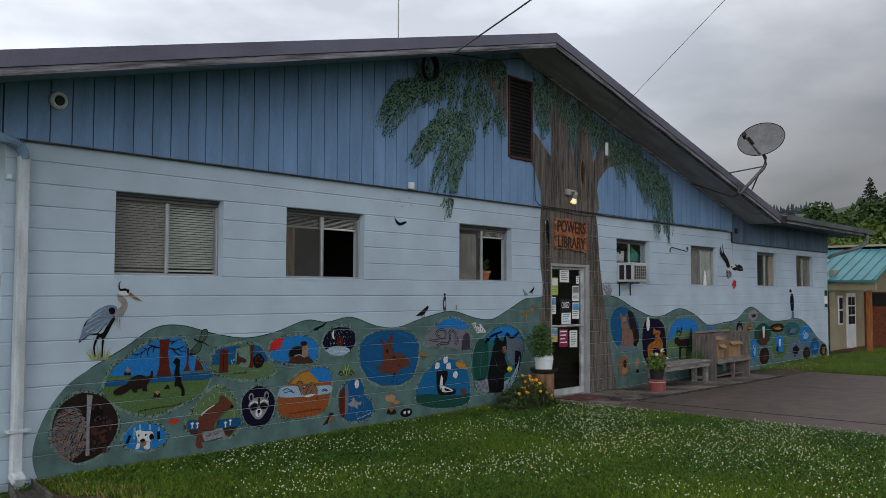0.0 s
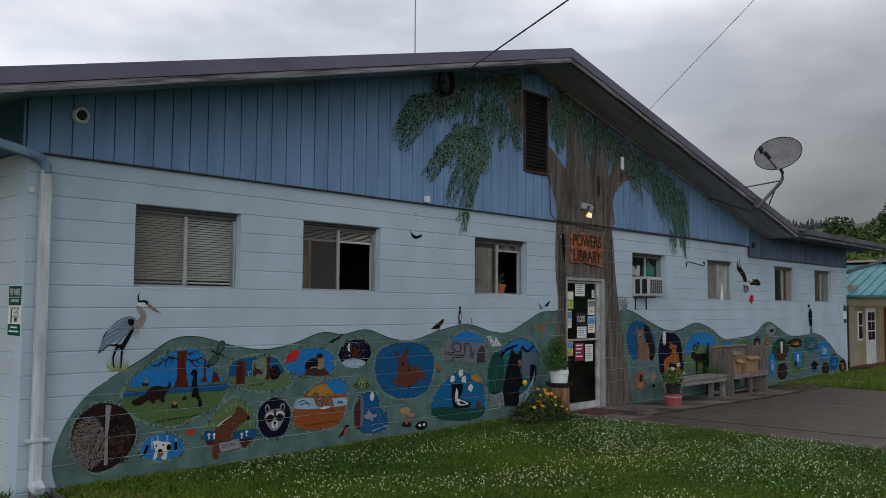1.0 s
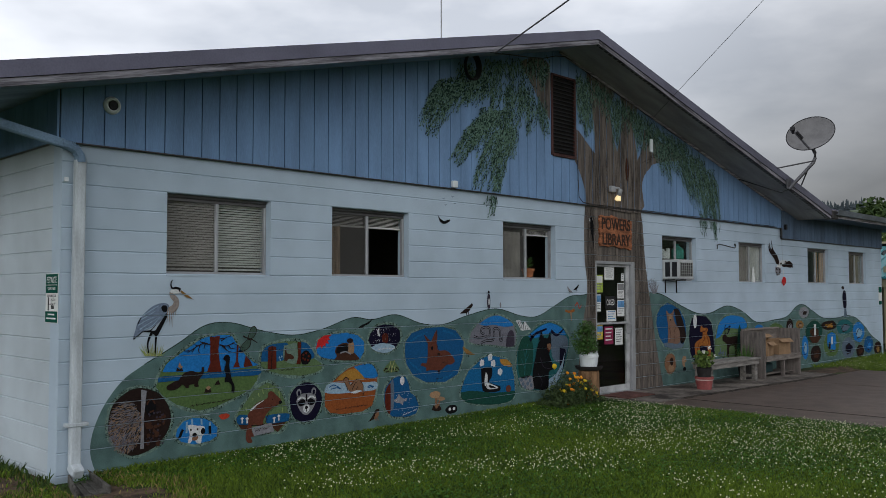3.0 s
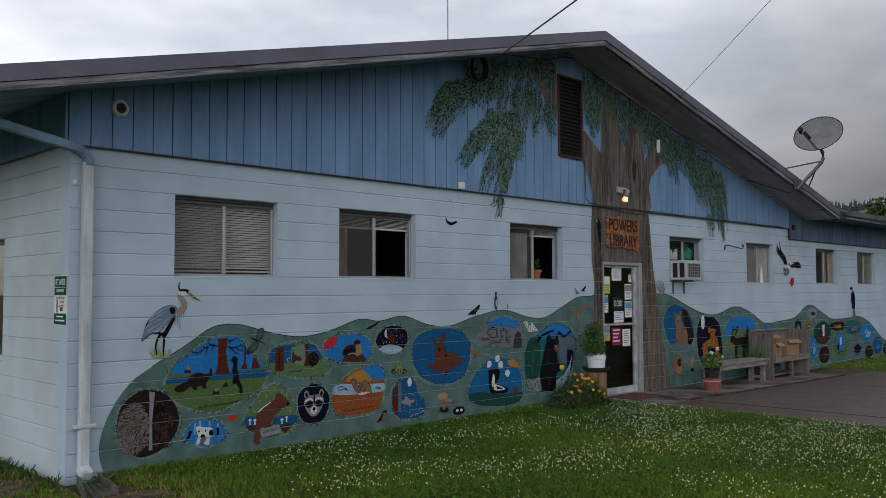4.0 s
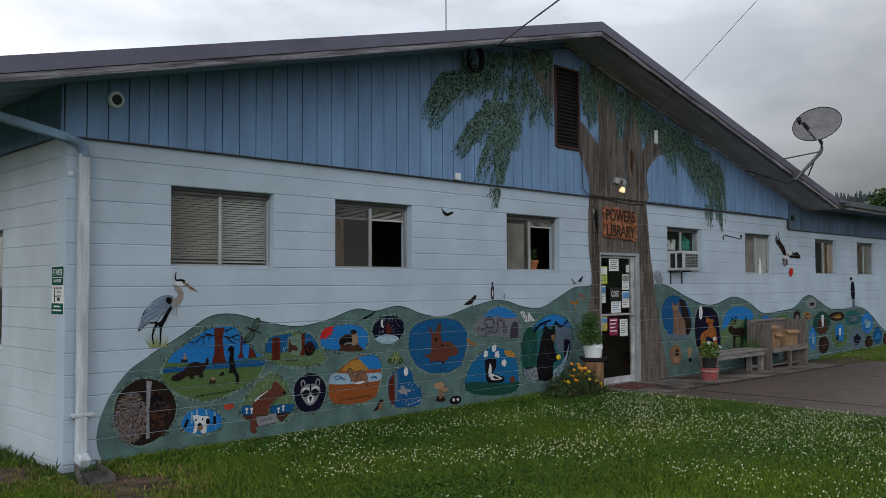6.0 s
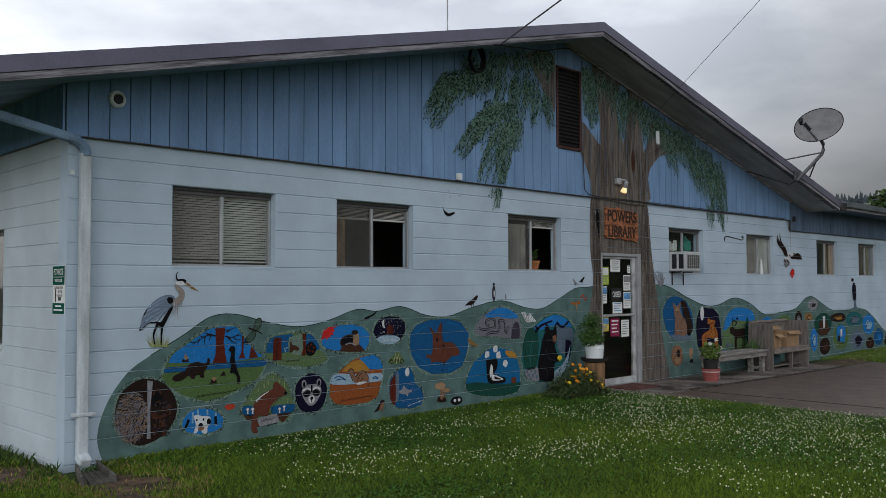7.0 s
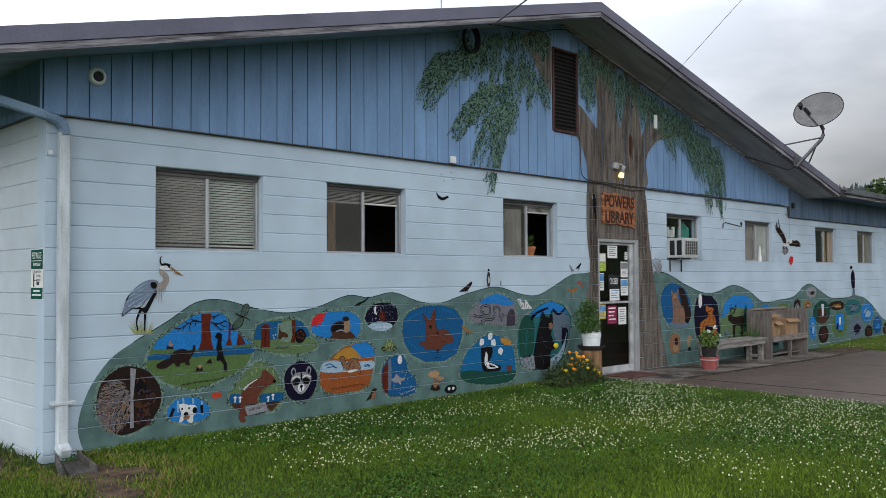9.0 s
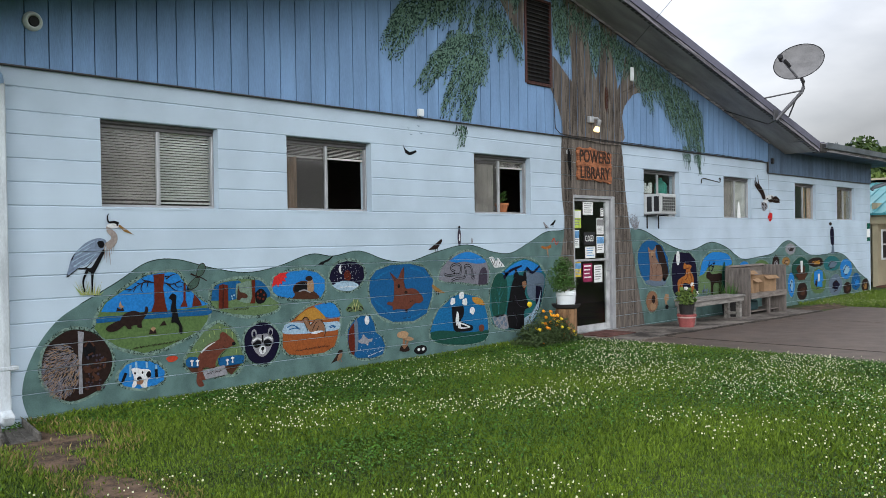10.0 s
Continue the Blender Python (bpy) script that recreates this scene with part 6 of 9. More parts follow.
s.poly("falls", "ice", [(0.81, 0.08), (0.68, -0.25), (0.45, -0.54), (0.13, -0.72), (0.04, -0.95), (0.31, -0.98), (0.58, -0.68), (0.72, -0.38)], 5, True)
s.lines("falls_line", "slate", [[(0.61, -0.35), (0.41, -0.62), (0.22, -0.93)], [(0.68, -0.4), (0.49, -0.67)]], 0.014, 6, 0.006)
s.poly("body", "black", [(-0.37, -0.9), (-0.43, -0.46), (-0.34, -0.07), (-0.26, 0.25), (-0.18, 0.44), (-0.01, 0.54), (0.22, 0.48), (0.28, 0.3), (0.2, 0.05), (0.3, -0.2), (0.35, -0.39), (0.18, -0.48), (0.12, -0.96)], 7, True)
s.poly("ear", "black", [(-0.2, 0.47), (-0.11, 0.74), (0.01, 0.54)], 8)
s.poly("ear", "black", [(0.14, 0.53), (0.23, 0.73), (0.28, 0.41)], 8)
s.poly("muzzle", "fawn", [(0.11, 0.35), (0.24, 0.36), (0.25, 0.21), (0.14, 0.17)], 8, True)
s.lines("mouth", "rust", [[(0.12, 0.24), (0.2, 0.12)]], 0.012, 9, None)
s.lines("arm_line", "mauve", [[(-0.16, -0.0), (-0.02, -0.3), (0.24, -0.38)], [(-0.23, -0.48), (-0.09, -0.7), (-0.13, -0.89)]], 0.012, 8, 0.005)
s.lines("branch", "navy", [[(-0.52, 0.49), (-0.29, 0.68), (0.11, 0.8)], [(0.27, 0.74), (0.5, 0.6), (0.77, 0.77)], [(-0.4, 0.56), (-0.51, 0.66)]], 0.05, 6, 0.025)

# beyond the door
s = Scene2D("cliff_animal_picture", "tall blue oval picture of a fawn animal on rocks", (10.257, 11.294, 0.728, 1.547), "blue", [(-1.0, 0.09), (-0.97, 0.49), (-0.72, 0.8), (-0.28, 1.0), (0.09, 0.9), (0.58, 0.69), (0.94, 0.17), (1.0, -0.42), (0.73, -0.95), (0.09, -1.01), (-0.46, -0.87), (-0.79, -0.49)])
s.poly("cliff", "dark", [(0.14, 0.74), (0.48, 0.69), (0.8, 0.09), (0.96, -0.5), (0.68, -0.82), (0.44, -0.47), (0.29, 0.2)], 3, True)
s.poly("rock", "slate", [(-0.57, -0.74), (-0.14, -0.69), (0.62, -0.65), (0.73, -0.95), (0.09, -1.0), (-0.42, -0.86)], 3, True)
s.poly("body", "fawnrose", [(-0.29, -0.72), (-0.25, -0.11), (-0.3, 0.3), (-0.36, 0.67), (-0.18, 0.54), (-0.03, 0.55), (0.15, 0.68), (0.11, 0.33), (0.28, 0.03), (0.5, -0.23), (0.49, -0.77)], 4, True)
s.e("face", "tan", -0.1, 0.39, 0.09, 0.12, 5, wob=0.08)
s.e("nose", "dark", -0.1, 0.26, 0.04, 0.04, 6, wob=0.08)
s.lines("contour", "brown", [[(-0.22, -0.03), (-0.11, -0.28), (-0.16, -0.69)], [(0.28, -0.01), (0.14, -0.29), (0.17, -0.7)]], 0.012, 5, None)
s = Scene2D("burrow_picture", "small brown oval picture of a burrow", (10.524, 10.899, 0.287, 0.65), "fawn")
s.e("burrow", "tan", 0.1, -0.45, 0.5, 0.4, 3)
s.e("small_animal", "dark", 0.2, 0.2, 0.3, 0.4, 4)
s = Scene2D("yellow_plant_picture", "small yellow painted flower on the hillside", (11.097, 11.293, 0.31, 0.594), "tan", border=False, shape=[(-0.3, 0.9), (0.8, 0.8), (0.9, 0.2), (0.2, 0.0), (0.4, -0.5), (-0.4, -0.4), (-0.8, 0.4)])
s.e("root", "black", 0.1, -0.75, 0.6, 0.25, 3)
s = Scene2D("howling_picture", "black arched night picture of a tan howling animal", (11.384, 12.358, 0.413, 1.299), "navy", [(-0.99, 0.1), (-0.93, 0.56), (-0.72, 0.91), (-0.36, 1.0), (0.37, 0.95), (0.8, 0.66), (0.93, 0.09), (1.0, -0.65), (0.78, -1.0), (-0.62, -0.9), (-0.9, -0.53)])
s.e("moon", "white", -0.52, 0.77, 0.14, 0.29, 3, wob=0.08)
s.poly("body", "orange", [(-0.55, -0.55), (-0.57, -0.2), (-0.29, -0.03), (0.0, 0.05), (0.05, 0.29), (-0.12, 0.33), (-0.06, 0.57), (0.11, 0.48), (0.33, 0.47), (0.5, 0.39), (0.39, 0.23), (0.62, -0.02), (0.67, -0.39), (0.68, -0.79), (0.45, -0.82), (0.41, -0.41), (0.12, -0.28), (-0.17, -0.3), (-0.17, -0.62), (-0.42, -0.73)], 3, True)
s.lines("contour", "rust", [[(0.02, 0.3), (0.29, 0.34), (0.4, 0.42)], [(0.13, 0.2), (0.18, 0.0), (-0.01, -0.15)], [(0.38, 0.11), (0.51, -0.14), (0.42, -0.33)], [(-0.23, -0.1), (-0.31, -0.29), (-0.44, -0.48)]], 0.02, 4, 0.01)
s.add("spot_texture", "gold", [ell(*s.p(u, v), 0.012, 0.018, 8) for u, v in [(-0.01, -0.07), (0.17, -0.12), (0.32, -0.05), (0.22, -0.22), (0.4, -0.17), (-0.02, -0.2), (0.27, 0.12), (0.18, 0.42)]], 4)
s = Scene2D("antlered_picture", "blue arched picture of a dark antlered animal", (12.35, 13.848, 0.422, 1.293), "moss", [(-1.0, -0.77), (-0.93, 0.09), (-0.77, 0.62), (-0.4, 0.94), (0.02, 1.0), (0.66, 0.86), (0.92, 0.48), (1.0, -0.05), (0.88, -1.01), (0.02, -0.94)])
s.poly("sky", "sky", [(-0.92, -0.04), (-0.74, 0.59), (-0.4, 0.89), (0.02, 0.96), (0.64, 0.83), (0.88, 0.44), (0.63, 0.32), (-0.12, 0.39), (-0.43, 0.35), (-0.65, 0.07)], 2, True)
s.poly("body", "dark", [(-0.56, -0.15), (-0.55, 0.06), (-0.39, 0.13), (-0.25, -0.0), (0.18, 0.01), (0.33, -0.13), (0.23, -0.86), (0.11, -0.84), (0.1, -0.46), (-0.17, -0.43), (-0.21, -0.85), (-0.31, -0.84), (-0.32, -0.38), (-0.41, -0.24)], 4, True)
s.lines("antler", "navy", [[(-0.4, 0.12), (-0.43, 0.39), (-0.37, 0.55)], [(-0.32, 0.11), (-0.18, 0.3), (-0.13, 0.54)], [(-0.41, 0.35), (-0.27, 0.42)], [(-0.18, 0.3), (-0.31, 0.38)], [(-0.22, 0.46), (-0.09, 0.47)]], 0.03, 5, 0.015)
s.lines("reed", "slate", [[(-0.72, -0.76), (-0.66, -0.43)], [(-0.58, -0.81), (-0.48, -0.57)], [(-0.39, -0.81), (-0.41, -0.66)], [(-0.8, -0.71), (-0.54, -0.65)]], 0.05, 4, 0.02)
s.poly("tree", "deep", [(0.24, -0.77), (0.31, 0.17), (0.42, 0.51), (0.49, 0.16), (0.47, -0.79)], 5, True)

# small pictures on the far hillside
far = [("pond_picture", (14.027, 14.574, 0.788, 1.057), "sky", "dark"), ("nest_picture", (14.715, 15.528, 0.676, 1.061), "green", "dark"),
       ("arch_picture", (15.659, 16.019, 0.777, 1.141), "dark", "grey"), ("plaque_picture", (16.16, 16.582, 0.904, 1.096), "ochre", "tan"),
       ("crest_picture", (16.357, 16.893, 1.154, 1.393), "grey", "dark"), ("vase_picture", (16.703, 17.675, 0.546, 1.071), "deep", "brown"),
       ("lizard_picture", (17.612, 18.543, 0.828, 1.046), "dark", "gold"), ("turtle_picture", (18.547, 19.62, 0.682, 1.061), "teal", "slate"),
       ("lake_picture", (19.633, 20.445, 0.461, 0.962), "sky", "pale"), ("waterfall_picture", (17.735, 18.71, 0.181, 0.781), "green", "sky"),
       ("berry_picture", (18.863, 19.759, 0.095, 0.607), "slate", "navy"), ("owl_picture", (19.84, 20.39, 0.064, 0.386), "dark", "brown"),
       ("fish_picture", (20.405, 21.065, 0.145, 0.588), "blue", "sky"), ("stump_picture", (21.147, 21.692, 0.047, 0.414), "dark", "ochre"),
       ("root_picture", (16.945, 17.561, 0.106, 0.498), "dark", "brown"), ("stream_picture", (16.457, 16.834, 0.207, 0.733), "sky", "pale"),
       ("den_picture", (15.829, 16.325, 0.222, 0.634), "slate", "dark")]
for name, b4, ground, mark in far:
    s = Scene2D(name, "small %s painted picture on the far hillside" % {"sky": "bright blue", "lime": "pale green", "dark": "dark brown", "ochre": "ochre", "grey": "grey", "deep": "deep green", "teal": "teal", "green": "green", "slate": "slate blue", "blue": "blue"}[ground], b4, ground)
    s.e("shape", mark, 0.05, -0.05, 0.5, 0.45, 3, wob=0.5)
    s.lines("brush_mark", "dark" if mark != "dark" else "grey", [[(-0.5, -0.3), (0.0, 0.3), (0.5, 0.1)], [(-0.3, -0.6), (0.3, -0.5)]], 0.03, 4, 0.012)
    if name == "waterfall_picture":
        s.poly("sky", "sky", [(-0.6, 0.0), (-0.55, 0.8), (0.0, 0.97), (0.5, 0.8), (0.6, 0.0)], 5)
        s.poly("fall", "white", [(-0.1, 0.0), (0.1, 0.0), (0.14, 0.6), (-0.1, 0.6)], 6)
        s.e("pier", "dark", -0.3, -0.1, 0.12, 0.3, 6)
    if name == "vase_picture":
        s.poly("bowl", "brown", [(-0.7, -0.4), (0.8, -0.35), (0.4, -0.95), (-0.3, -0.95)], 5)
        s.poly("stem", "white", [(-0.05, -0.3), (0.15, -0.3), (0.2, 0.7), (-0.1, 0.7)], 6)


# ---- single painted birds on the wall ----
def bird(name, label, parts, ground):
    first = part(name, flat([parts[0]], 2), P[ground])
    tagged(first, label, "painting", "wildlife pictures on the mural")
    return first


heron = bird("painted_heron", "tall blue-grey painted wading bird above the hill", [smooth_line([(0.733, 1.323), (0.751, 1.378), (0.779, 1.468), (0.836, 1.54), (0.923, 1.612), (1.022, 1.645), (1.092, 1.629), (1.097, 1.573), (1.043, 1.499), (0.954, 1.426), (0.838, 1.374), (0.761, 1.314), (0.733, 1.323)], 4)[:-1]], "heron")
part("wing_edge", flat([stroke(q, 0.010, 0.004) for q in [[(0.807, 1.486), (0.876, 1.521), (0.953, 1.566)], [(0.78, 1.432), (0.856, 1.475), (0.944, 1.51)], [(0.799, 1.394), (0.886, 1.447), (0.983, 1.5)], [(0.837, 1.385), (0.925, 1.427), (1.013, 1.518)], [(0.826, 1.523), (0.894, 1.567), (0.992, 1.621)]]], 3), P["ice"], heron)
part("wing_tip", flat([stroke(q, 0.012, 0.005) for q in [[(0.739, 1.305), (0.78, 1.335), (0.833, 1.375)], [(0.776, 1.45), (0.807, 1.504)], [(0.838, 1.374), (0.906, 1.381), (0.964, 1.432)], [(0.739, 1.332), (0.735, 1.296)]]], 4), P["black"], heron)
part("shoulder", flat([smooth_line([(1.012, 1.603), (1.032, 1.621), (1.069, 1.616), (1.081, 1.582), (1.063, 1.556), (1.029, 1.564), (1.012, 1.603)], 3)[:-1]], 4), P["black"], heron)
part("flank", flat([smooth_line([(1.069, 1.545), (1.081, 1.516), (1.054, 1.461), (1.005, 1.369), (0.975, 1.327), (0.939, 1.34), (0.906, 1.364), (0.858, 1.365), (0.906, 1.381), (0.955, 1.38), (0.998, 1.443), (1.069, 1.545)], 3)[:-1]], 4), P["black"], heron)
part("neck", flat([stroke([(1.103, 1.564), (1.164, 1.609), (1.174, 1.666), (1.132, 1.714), (1.121, 1.755)], 0.075, 0.045)], 3), P["beige"], heron)
part("plume", flat([stroke(q, 0.012, 0.003, 2) for q in [[(1.083, 1.582), (1.078, 1.451)], [(1.105, 1.593), (1.1, 1.467)], [(1.128, 1.604), (1.123, 1.484)], [(1.15, 1.615), (1.144, 1.5)], [(1.172, 1.626), (1.167, 1.516)], [(1.124, 1.543), (1.135, 1.402)], [(1.104, 1.545), (1.099, 1.423)]]], 4), P["beige"], heron)
part("head", flat([ell(1.168, 1.759, 0.062, 0.024)], 4), P["white"], heron)
part("crown", flat([stroke([(1.218, 1.778), (1.173, 1.793), (1.132, 1.789), (1.115, 1.812), (1.115, 1.849), (1.13, 1.872)], 0.028, 0.006)], 5), P["black"], heron)
part("bill", flat([[(1.218, 1.751), (1.226, 1.77), (1.366, 1.674), (1.277, 1.702)]], 5), P["ochre"], heron)
part("eye", flat([ell(1.206, 1.765, 0.01, 0.01)], 6), P["black"], heron)
part("leg", flat([stroke([(0.926, 1.372), (0.887, 1.29), (0.878, 1.235), (0.891, 1.16)], 0.028, 0.010, 3)], 5), P["black"], heron)
part("leg", flat([stroke([(0.965, 1.347), (0.961, 1.269), (0.957, 1.154)], 0.028, 0.010, 3)], 5), P["black"], heron)
part("grass_tuft", flat([stroke(q, 0.011, 0.002, 2) for q in [[(0.86, 1.135), (0.792, 1.225)], [(0.871, 1.134), (0.811, 1.206)], [(0.883, 1.134), (0.83, 1.187)], [(0.894, 1.133), (0.848, 1.244)], [(0.906, 1.132), (0.869, 1.225)], [(0.919, 1.132), (0.888, 1.205)], [(0.931, 1.131), (0.908, 1.264)], [(0.942, 1.131), (0.927, 1.244)], [(0.954, 1.129), (0.947, 1.211)], [(0.966, 1.129), (0.966, 1.254)], [(0.978, 1.129), (0.986, 1.22)], [(0.989, 1.128), (1.007, 1.185)], [(1.001, 1.128), (1.026, 1.229)], [(1.013, 1.127), (1.046, 1.194)], [(1.025, 1.126), (1.067, 1.159)]]], 3), P["lime"], heron)
part("grass_tuft", flat([stroke(q, 0.009, 0.002, 2) for q in [[(0.869, 1.134), (0.81, 1.256)], [(0.887, 1.133), (0.84, 1.23)], [(0.904, 1.132), (0.869, 1.254)], [(0.923, 1.131), (0.898, 1.227)], [(0.94, 1.131), (0.927, 1.252)], [(0.957, 1.129), (0.956, 1.224)], [(0.976, 1.128), (0.986, 1.249)], [(0.993, 1.128), (1.017, 1.222)], [(1.011, 1.127), (1.047, 1.246)]]], 4), P["straw"], heron)


def small_bird(name, label, x, z, w, h, color, flip=1):
    f = lambda pts: [(x + flip * u * w, z + v * h) for u, v in pts]
    b = bird(name, label, [smooth_line(f([(-0.5, 0.15), (-0.1, 0.5), (0.2, 0.75), (0.42, 0.95), (0.5, 0.8), (0.3, 0.45), (0.05, 0.2), (-0.5, 0.15)]), 3)[:-1]], color)
    part("leg", flat([stroke(f([(0.0, 0.3), (0.02, 0.0)]), 0.012, 0.008, 2), stroke(f([(0.15, 0.35), (0.17, 0.0)]), 0.012, 0.008, 2)], 3), P["black"], b)
    return b


small_bird("painted_bird", "dark painted bird standing on the crest", 5.406, 1.433, 0.26, 0.17, "dark")
small_bird("painted_bird", "small black painted bird near the trunk", 7.90, 1.755, 0.15, 0.11, "black")
small_bird("painted_bird", "grey painted bird with spread feathers near the trunk", 7.744, 1.716, 0.14, 0.12, "grey", -1)
quail = bird("painted_bird", "upright grey painted bird on the crest", [smooth_line([(5.84, 1.514), (5.827, 1.613), (5.847, 1.722), (5.887, 1.702), (5.895, 1.593), (5.878, 1.514), (5.84, 1.514)], 3)[:-1]], "mauve")
part("breast", flat([ell(5.865, 1.613, 0.012, 0.05)], 3), P["white"], quail)
part("head", flat([ell(5.861, 1.741, 0.021, 0.024)], 3), P["black"], quail)
bird("painted_bird", "tiny grey painted bird on the crest", [ell(6.109, 1.564, 0.017, 0.04)], "grey")
crow = bird("painted_crow", "black painted crow in flight on the wall", [[(4.861, 2.767), (4.911, 2.708), (4.98, 2.678), (5.086, 2.707), (5.106, 2.688), (5.02, 2.648), (4.962, 2.639), (4.903, 2.668)]], "black")
for k, (x, z) in enumerate(((4.971, 2.973), (5.144, 3.012), (5.012, 2.894), (5.186, 2.923))):
    bird("painted_swallow", "tiny painted bird gliding high on the wall", [[(x - 0.03, z + 0.012), (x, z - 0.006), (x + 0.03, z + 0.012), (x, z + 0.004)]], "slate")
osprey = bird("painted_osprey", "black and white painted bird of prey gripping a red fish", [smooth_line([(15.242, 2.551), (15.376, 2.408), (15.520, 2.436), (15.780, 2.418), (15.836, 2.369), (15.544, 2.313), (15.369, 2.249), (15.229, 2.270), (15.290, 2.369), (15.182, 2.476), (15.242, 2.551)], 4)[:-1]], "white")
part("wing", flat([smooth_line([(14.909, 2.565), (15.049, 2.618), (15.213, 2.550), (15.321, 2.431), (15.345, 2.334), (15.205, 2.343), (15.098, 2.450), (14.909, 2.565)], 3)[:-1]] + [stroke(q, 0.075, 0.02, 3) for q in [[(15.157, 2.536), (15.023, 2.653), (14.976, 2.833)], [(15.102, 2.547), (14.913, 2.661), (14.864, 2.780)], [(15.073, 2.534), (14.884, 2.612), (14.833, 2.707)], [(15.072, 2.509), (14.937, 2.566), (14.830, 2.635)]]], 3), P["dark"], osprey)
part("wing", flat([smooth_line([(15.458, 2.324), (15.661, 2.365), (15.868, 2.420), (16.043, 2.361), (16.071, 2.324), (15.834, 2.307), (15.571, 2.277), (15.458, 2.324)], 3)[:-1], stroke([(15.835, 2.332), (16.070, 2.287)], 0.08, 0.03, 2), stroke([(15.717, 2.317), (15.950, 2.284)], 0.07, 0.03, 2)], 3), P["dark"], osprey)
part("tail", flat([smooth_line([(15.146, 2.281), (15.370, 2.261), (15.452, 2.189), (15.364, 2.114), (15.222, 2.088), (15.142, 2.184), (15.146, 2.281)], 3)[:-1]], 3), P["grey"], osprey)
part("mottle", flat([stroke(q, 0.045, 0.02, 2) for q in [[(15.172, 2.245), (15.255, 2.210)], [(15.313, 2.248), (15.395, 2.188)], [(15.197, 2.172), (15.251, 2.112)], [(15.338, 2.175), (15.364, 2.126)], [(15.402, 2.347), (15.488, 2.361)], [(15.634, 2.402), (15.721, 2.392)]]], 4), P["dark"], osprey)
part("line", flat([stroke([(15.511, 2.867), (15.520, 2.436)], 0.016, 0.012, 2)], 2), P["grey"], osprey)
part("leg", flat([stroke([(15.540, 2.239), (15.561, 2.067)], 0.04, 0.03, 2)], 3), P["white"], osprey)
part("fish", flat([[(15.561, 2.067), (15.676, 2.044), (15.671, 1.933), (15.552, 1.858), (15.442, 1.956), (15.502, 2.030)]], 4), P["red"], osprey)
corm = bird("painted_cormorant", "tall dark painted bird on a painted post", [smooth_line([(19.038, 1.344), (18.984, 1.599), (19.058, 1.758), (19.199, 1.74), (19.25, 1.552), (19.216, 1.326), (19.038, 1.344)], 3)[:-1]], "navy")
part("head", flat([ell(19.017, 1.834, 0.088, 0.042)], 3), P["dark"], corm)
part("post", flat([[(19.057, 1.117), (19.267, 1.119), (19.216, 1.326), (19.093, 1.326)]], 2), P["slate"], corm)
feathers = bird("painted_feathers", "white and black painted striped wing on the hillside", [smooth_line([(6.445, 1.339), (6.515, 1.251), (6.565, 1.194), (6.685, 1.196), (6.778, 1.201), (6.706, 1.266), (6.635, 1.329), (6.591, 1.276), (6.537, 1.342), (6.445, 1.339)], 3)[:-1]], "white")
part("stripe", flat([stroke(q, 0.012, 0.006, 2) for q in [[(6.482, 1.327), (6.557, 1.211)], [(6.549, 1.317), (6.578, 1.207)], [(6.617, 1.307), (6.607, 1.204)], [(6.668, 1.267), (6.65, 1.203)], [(6.718, 1.239), (6.692, 1.196)]]], 3), P["black"], feathers)
dfly = bird("painted_dragonfly", "dark painted dragonfly outlined on the hillside", [stroke([(1.949, 1.286), (1.996, 1.265), (2.066, 1.242), (2.125, 1.209)], 0.016, 0.010)], "dark")
part("wing", flat([smooth_line([(2.008, 1.269), (2.042, 1.364), (2.089, 1.384), (2.113, 1.341), (2.078, 1.272), (2.025, 1.254), (2.008, 1.269)], 3)[:-1]], 2), P["moss_dark"], dfly)
part("wing_edge", flat([stroke([(2.008, 1.269), (2.042, 1.364), (2.089, 1.384), (2.113, 1.341), (2.078, 1.272), (2.025, 1.254), (2.008, 1.269)], 0.008, 0.006)], 3), P["dark"], dfly)
part("wing", flat([smooth_line([(2.004, 1.249), (2.042, 1.233), (2.02, 1.163), (1.95, 1.127), (1.904, 1.128), (1.939, 1.197), (2.004, 1.249)], 3)[:-1]], 2), P["moss_dark"], dfly)
part("wing_edge", flat([stroke([(2.004, 1.249), (2.042, 1.233), (2.02, 1.163), (1.95, 1.127), (1.904, 1.128), (1.939, 1.197), (2.004, 1.249)], 0.008, 0.006)], 3), P["dark"], dfly)
bird("painted_salamander", "small red painted crawler with dark eyes on the hillside", [smooth_line([(1.668, 0.476), (1.695, 0.493), (1.761, 0.494), (1.797, 0.473), (1.773, 0.446), (1.706, 0.437), (1.668, 0.476)], 3)[:-1]], "vermilion")
bird("painted_twig", "long dark painted bird gliding over the hillside", [smooth_line([(3.44, 1.293), (3.53, 1.328), (3.573, 1.356), (3.661, 1.382), (3.756, 1.429), (3.691, 1.369), (3.617, 1.342), (3.602, 1.316), (3.544, 1.321), (3.44, 1.293)], 3)[:-1]], "black")
hummer = bird("painted_hummingbird", "orange and black painted hovering bird", [stroke([(7.62, 1.46), (7.745, 1.441), (7.858, 1.47)], 0.03, 0.05)], "orange")
part("wing", flat([stroke([(7.755, 1.441), (7.78, 1.303)], 0.04, 0.015, 2)], 3), P["tan"], hummer)
bird("painted_flower", "red painted flower sprig on the hillside", [stroke([(7.866, 1.52), (7.93, 1.579), (7.982, 1.49), (8.037, 1.54)], 0.022, 0.014)], "vermilion")
small_bird("painted_bird", "small yellow painted songbird on the hillside", 5.453, 0.877, 0.24, 0.15, "ochre", -1)
fern = bird("painted_fern", "feathery grey-green painted sprig by the trunk", [ell(10.195, 1.729, 0.06, 0.025)], "grey")
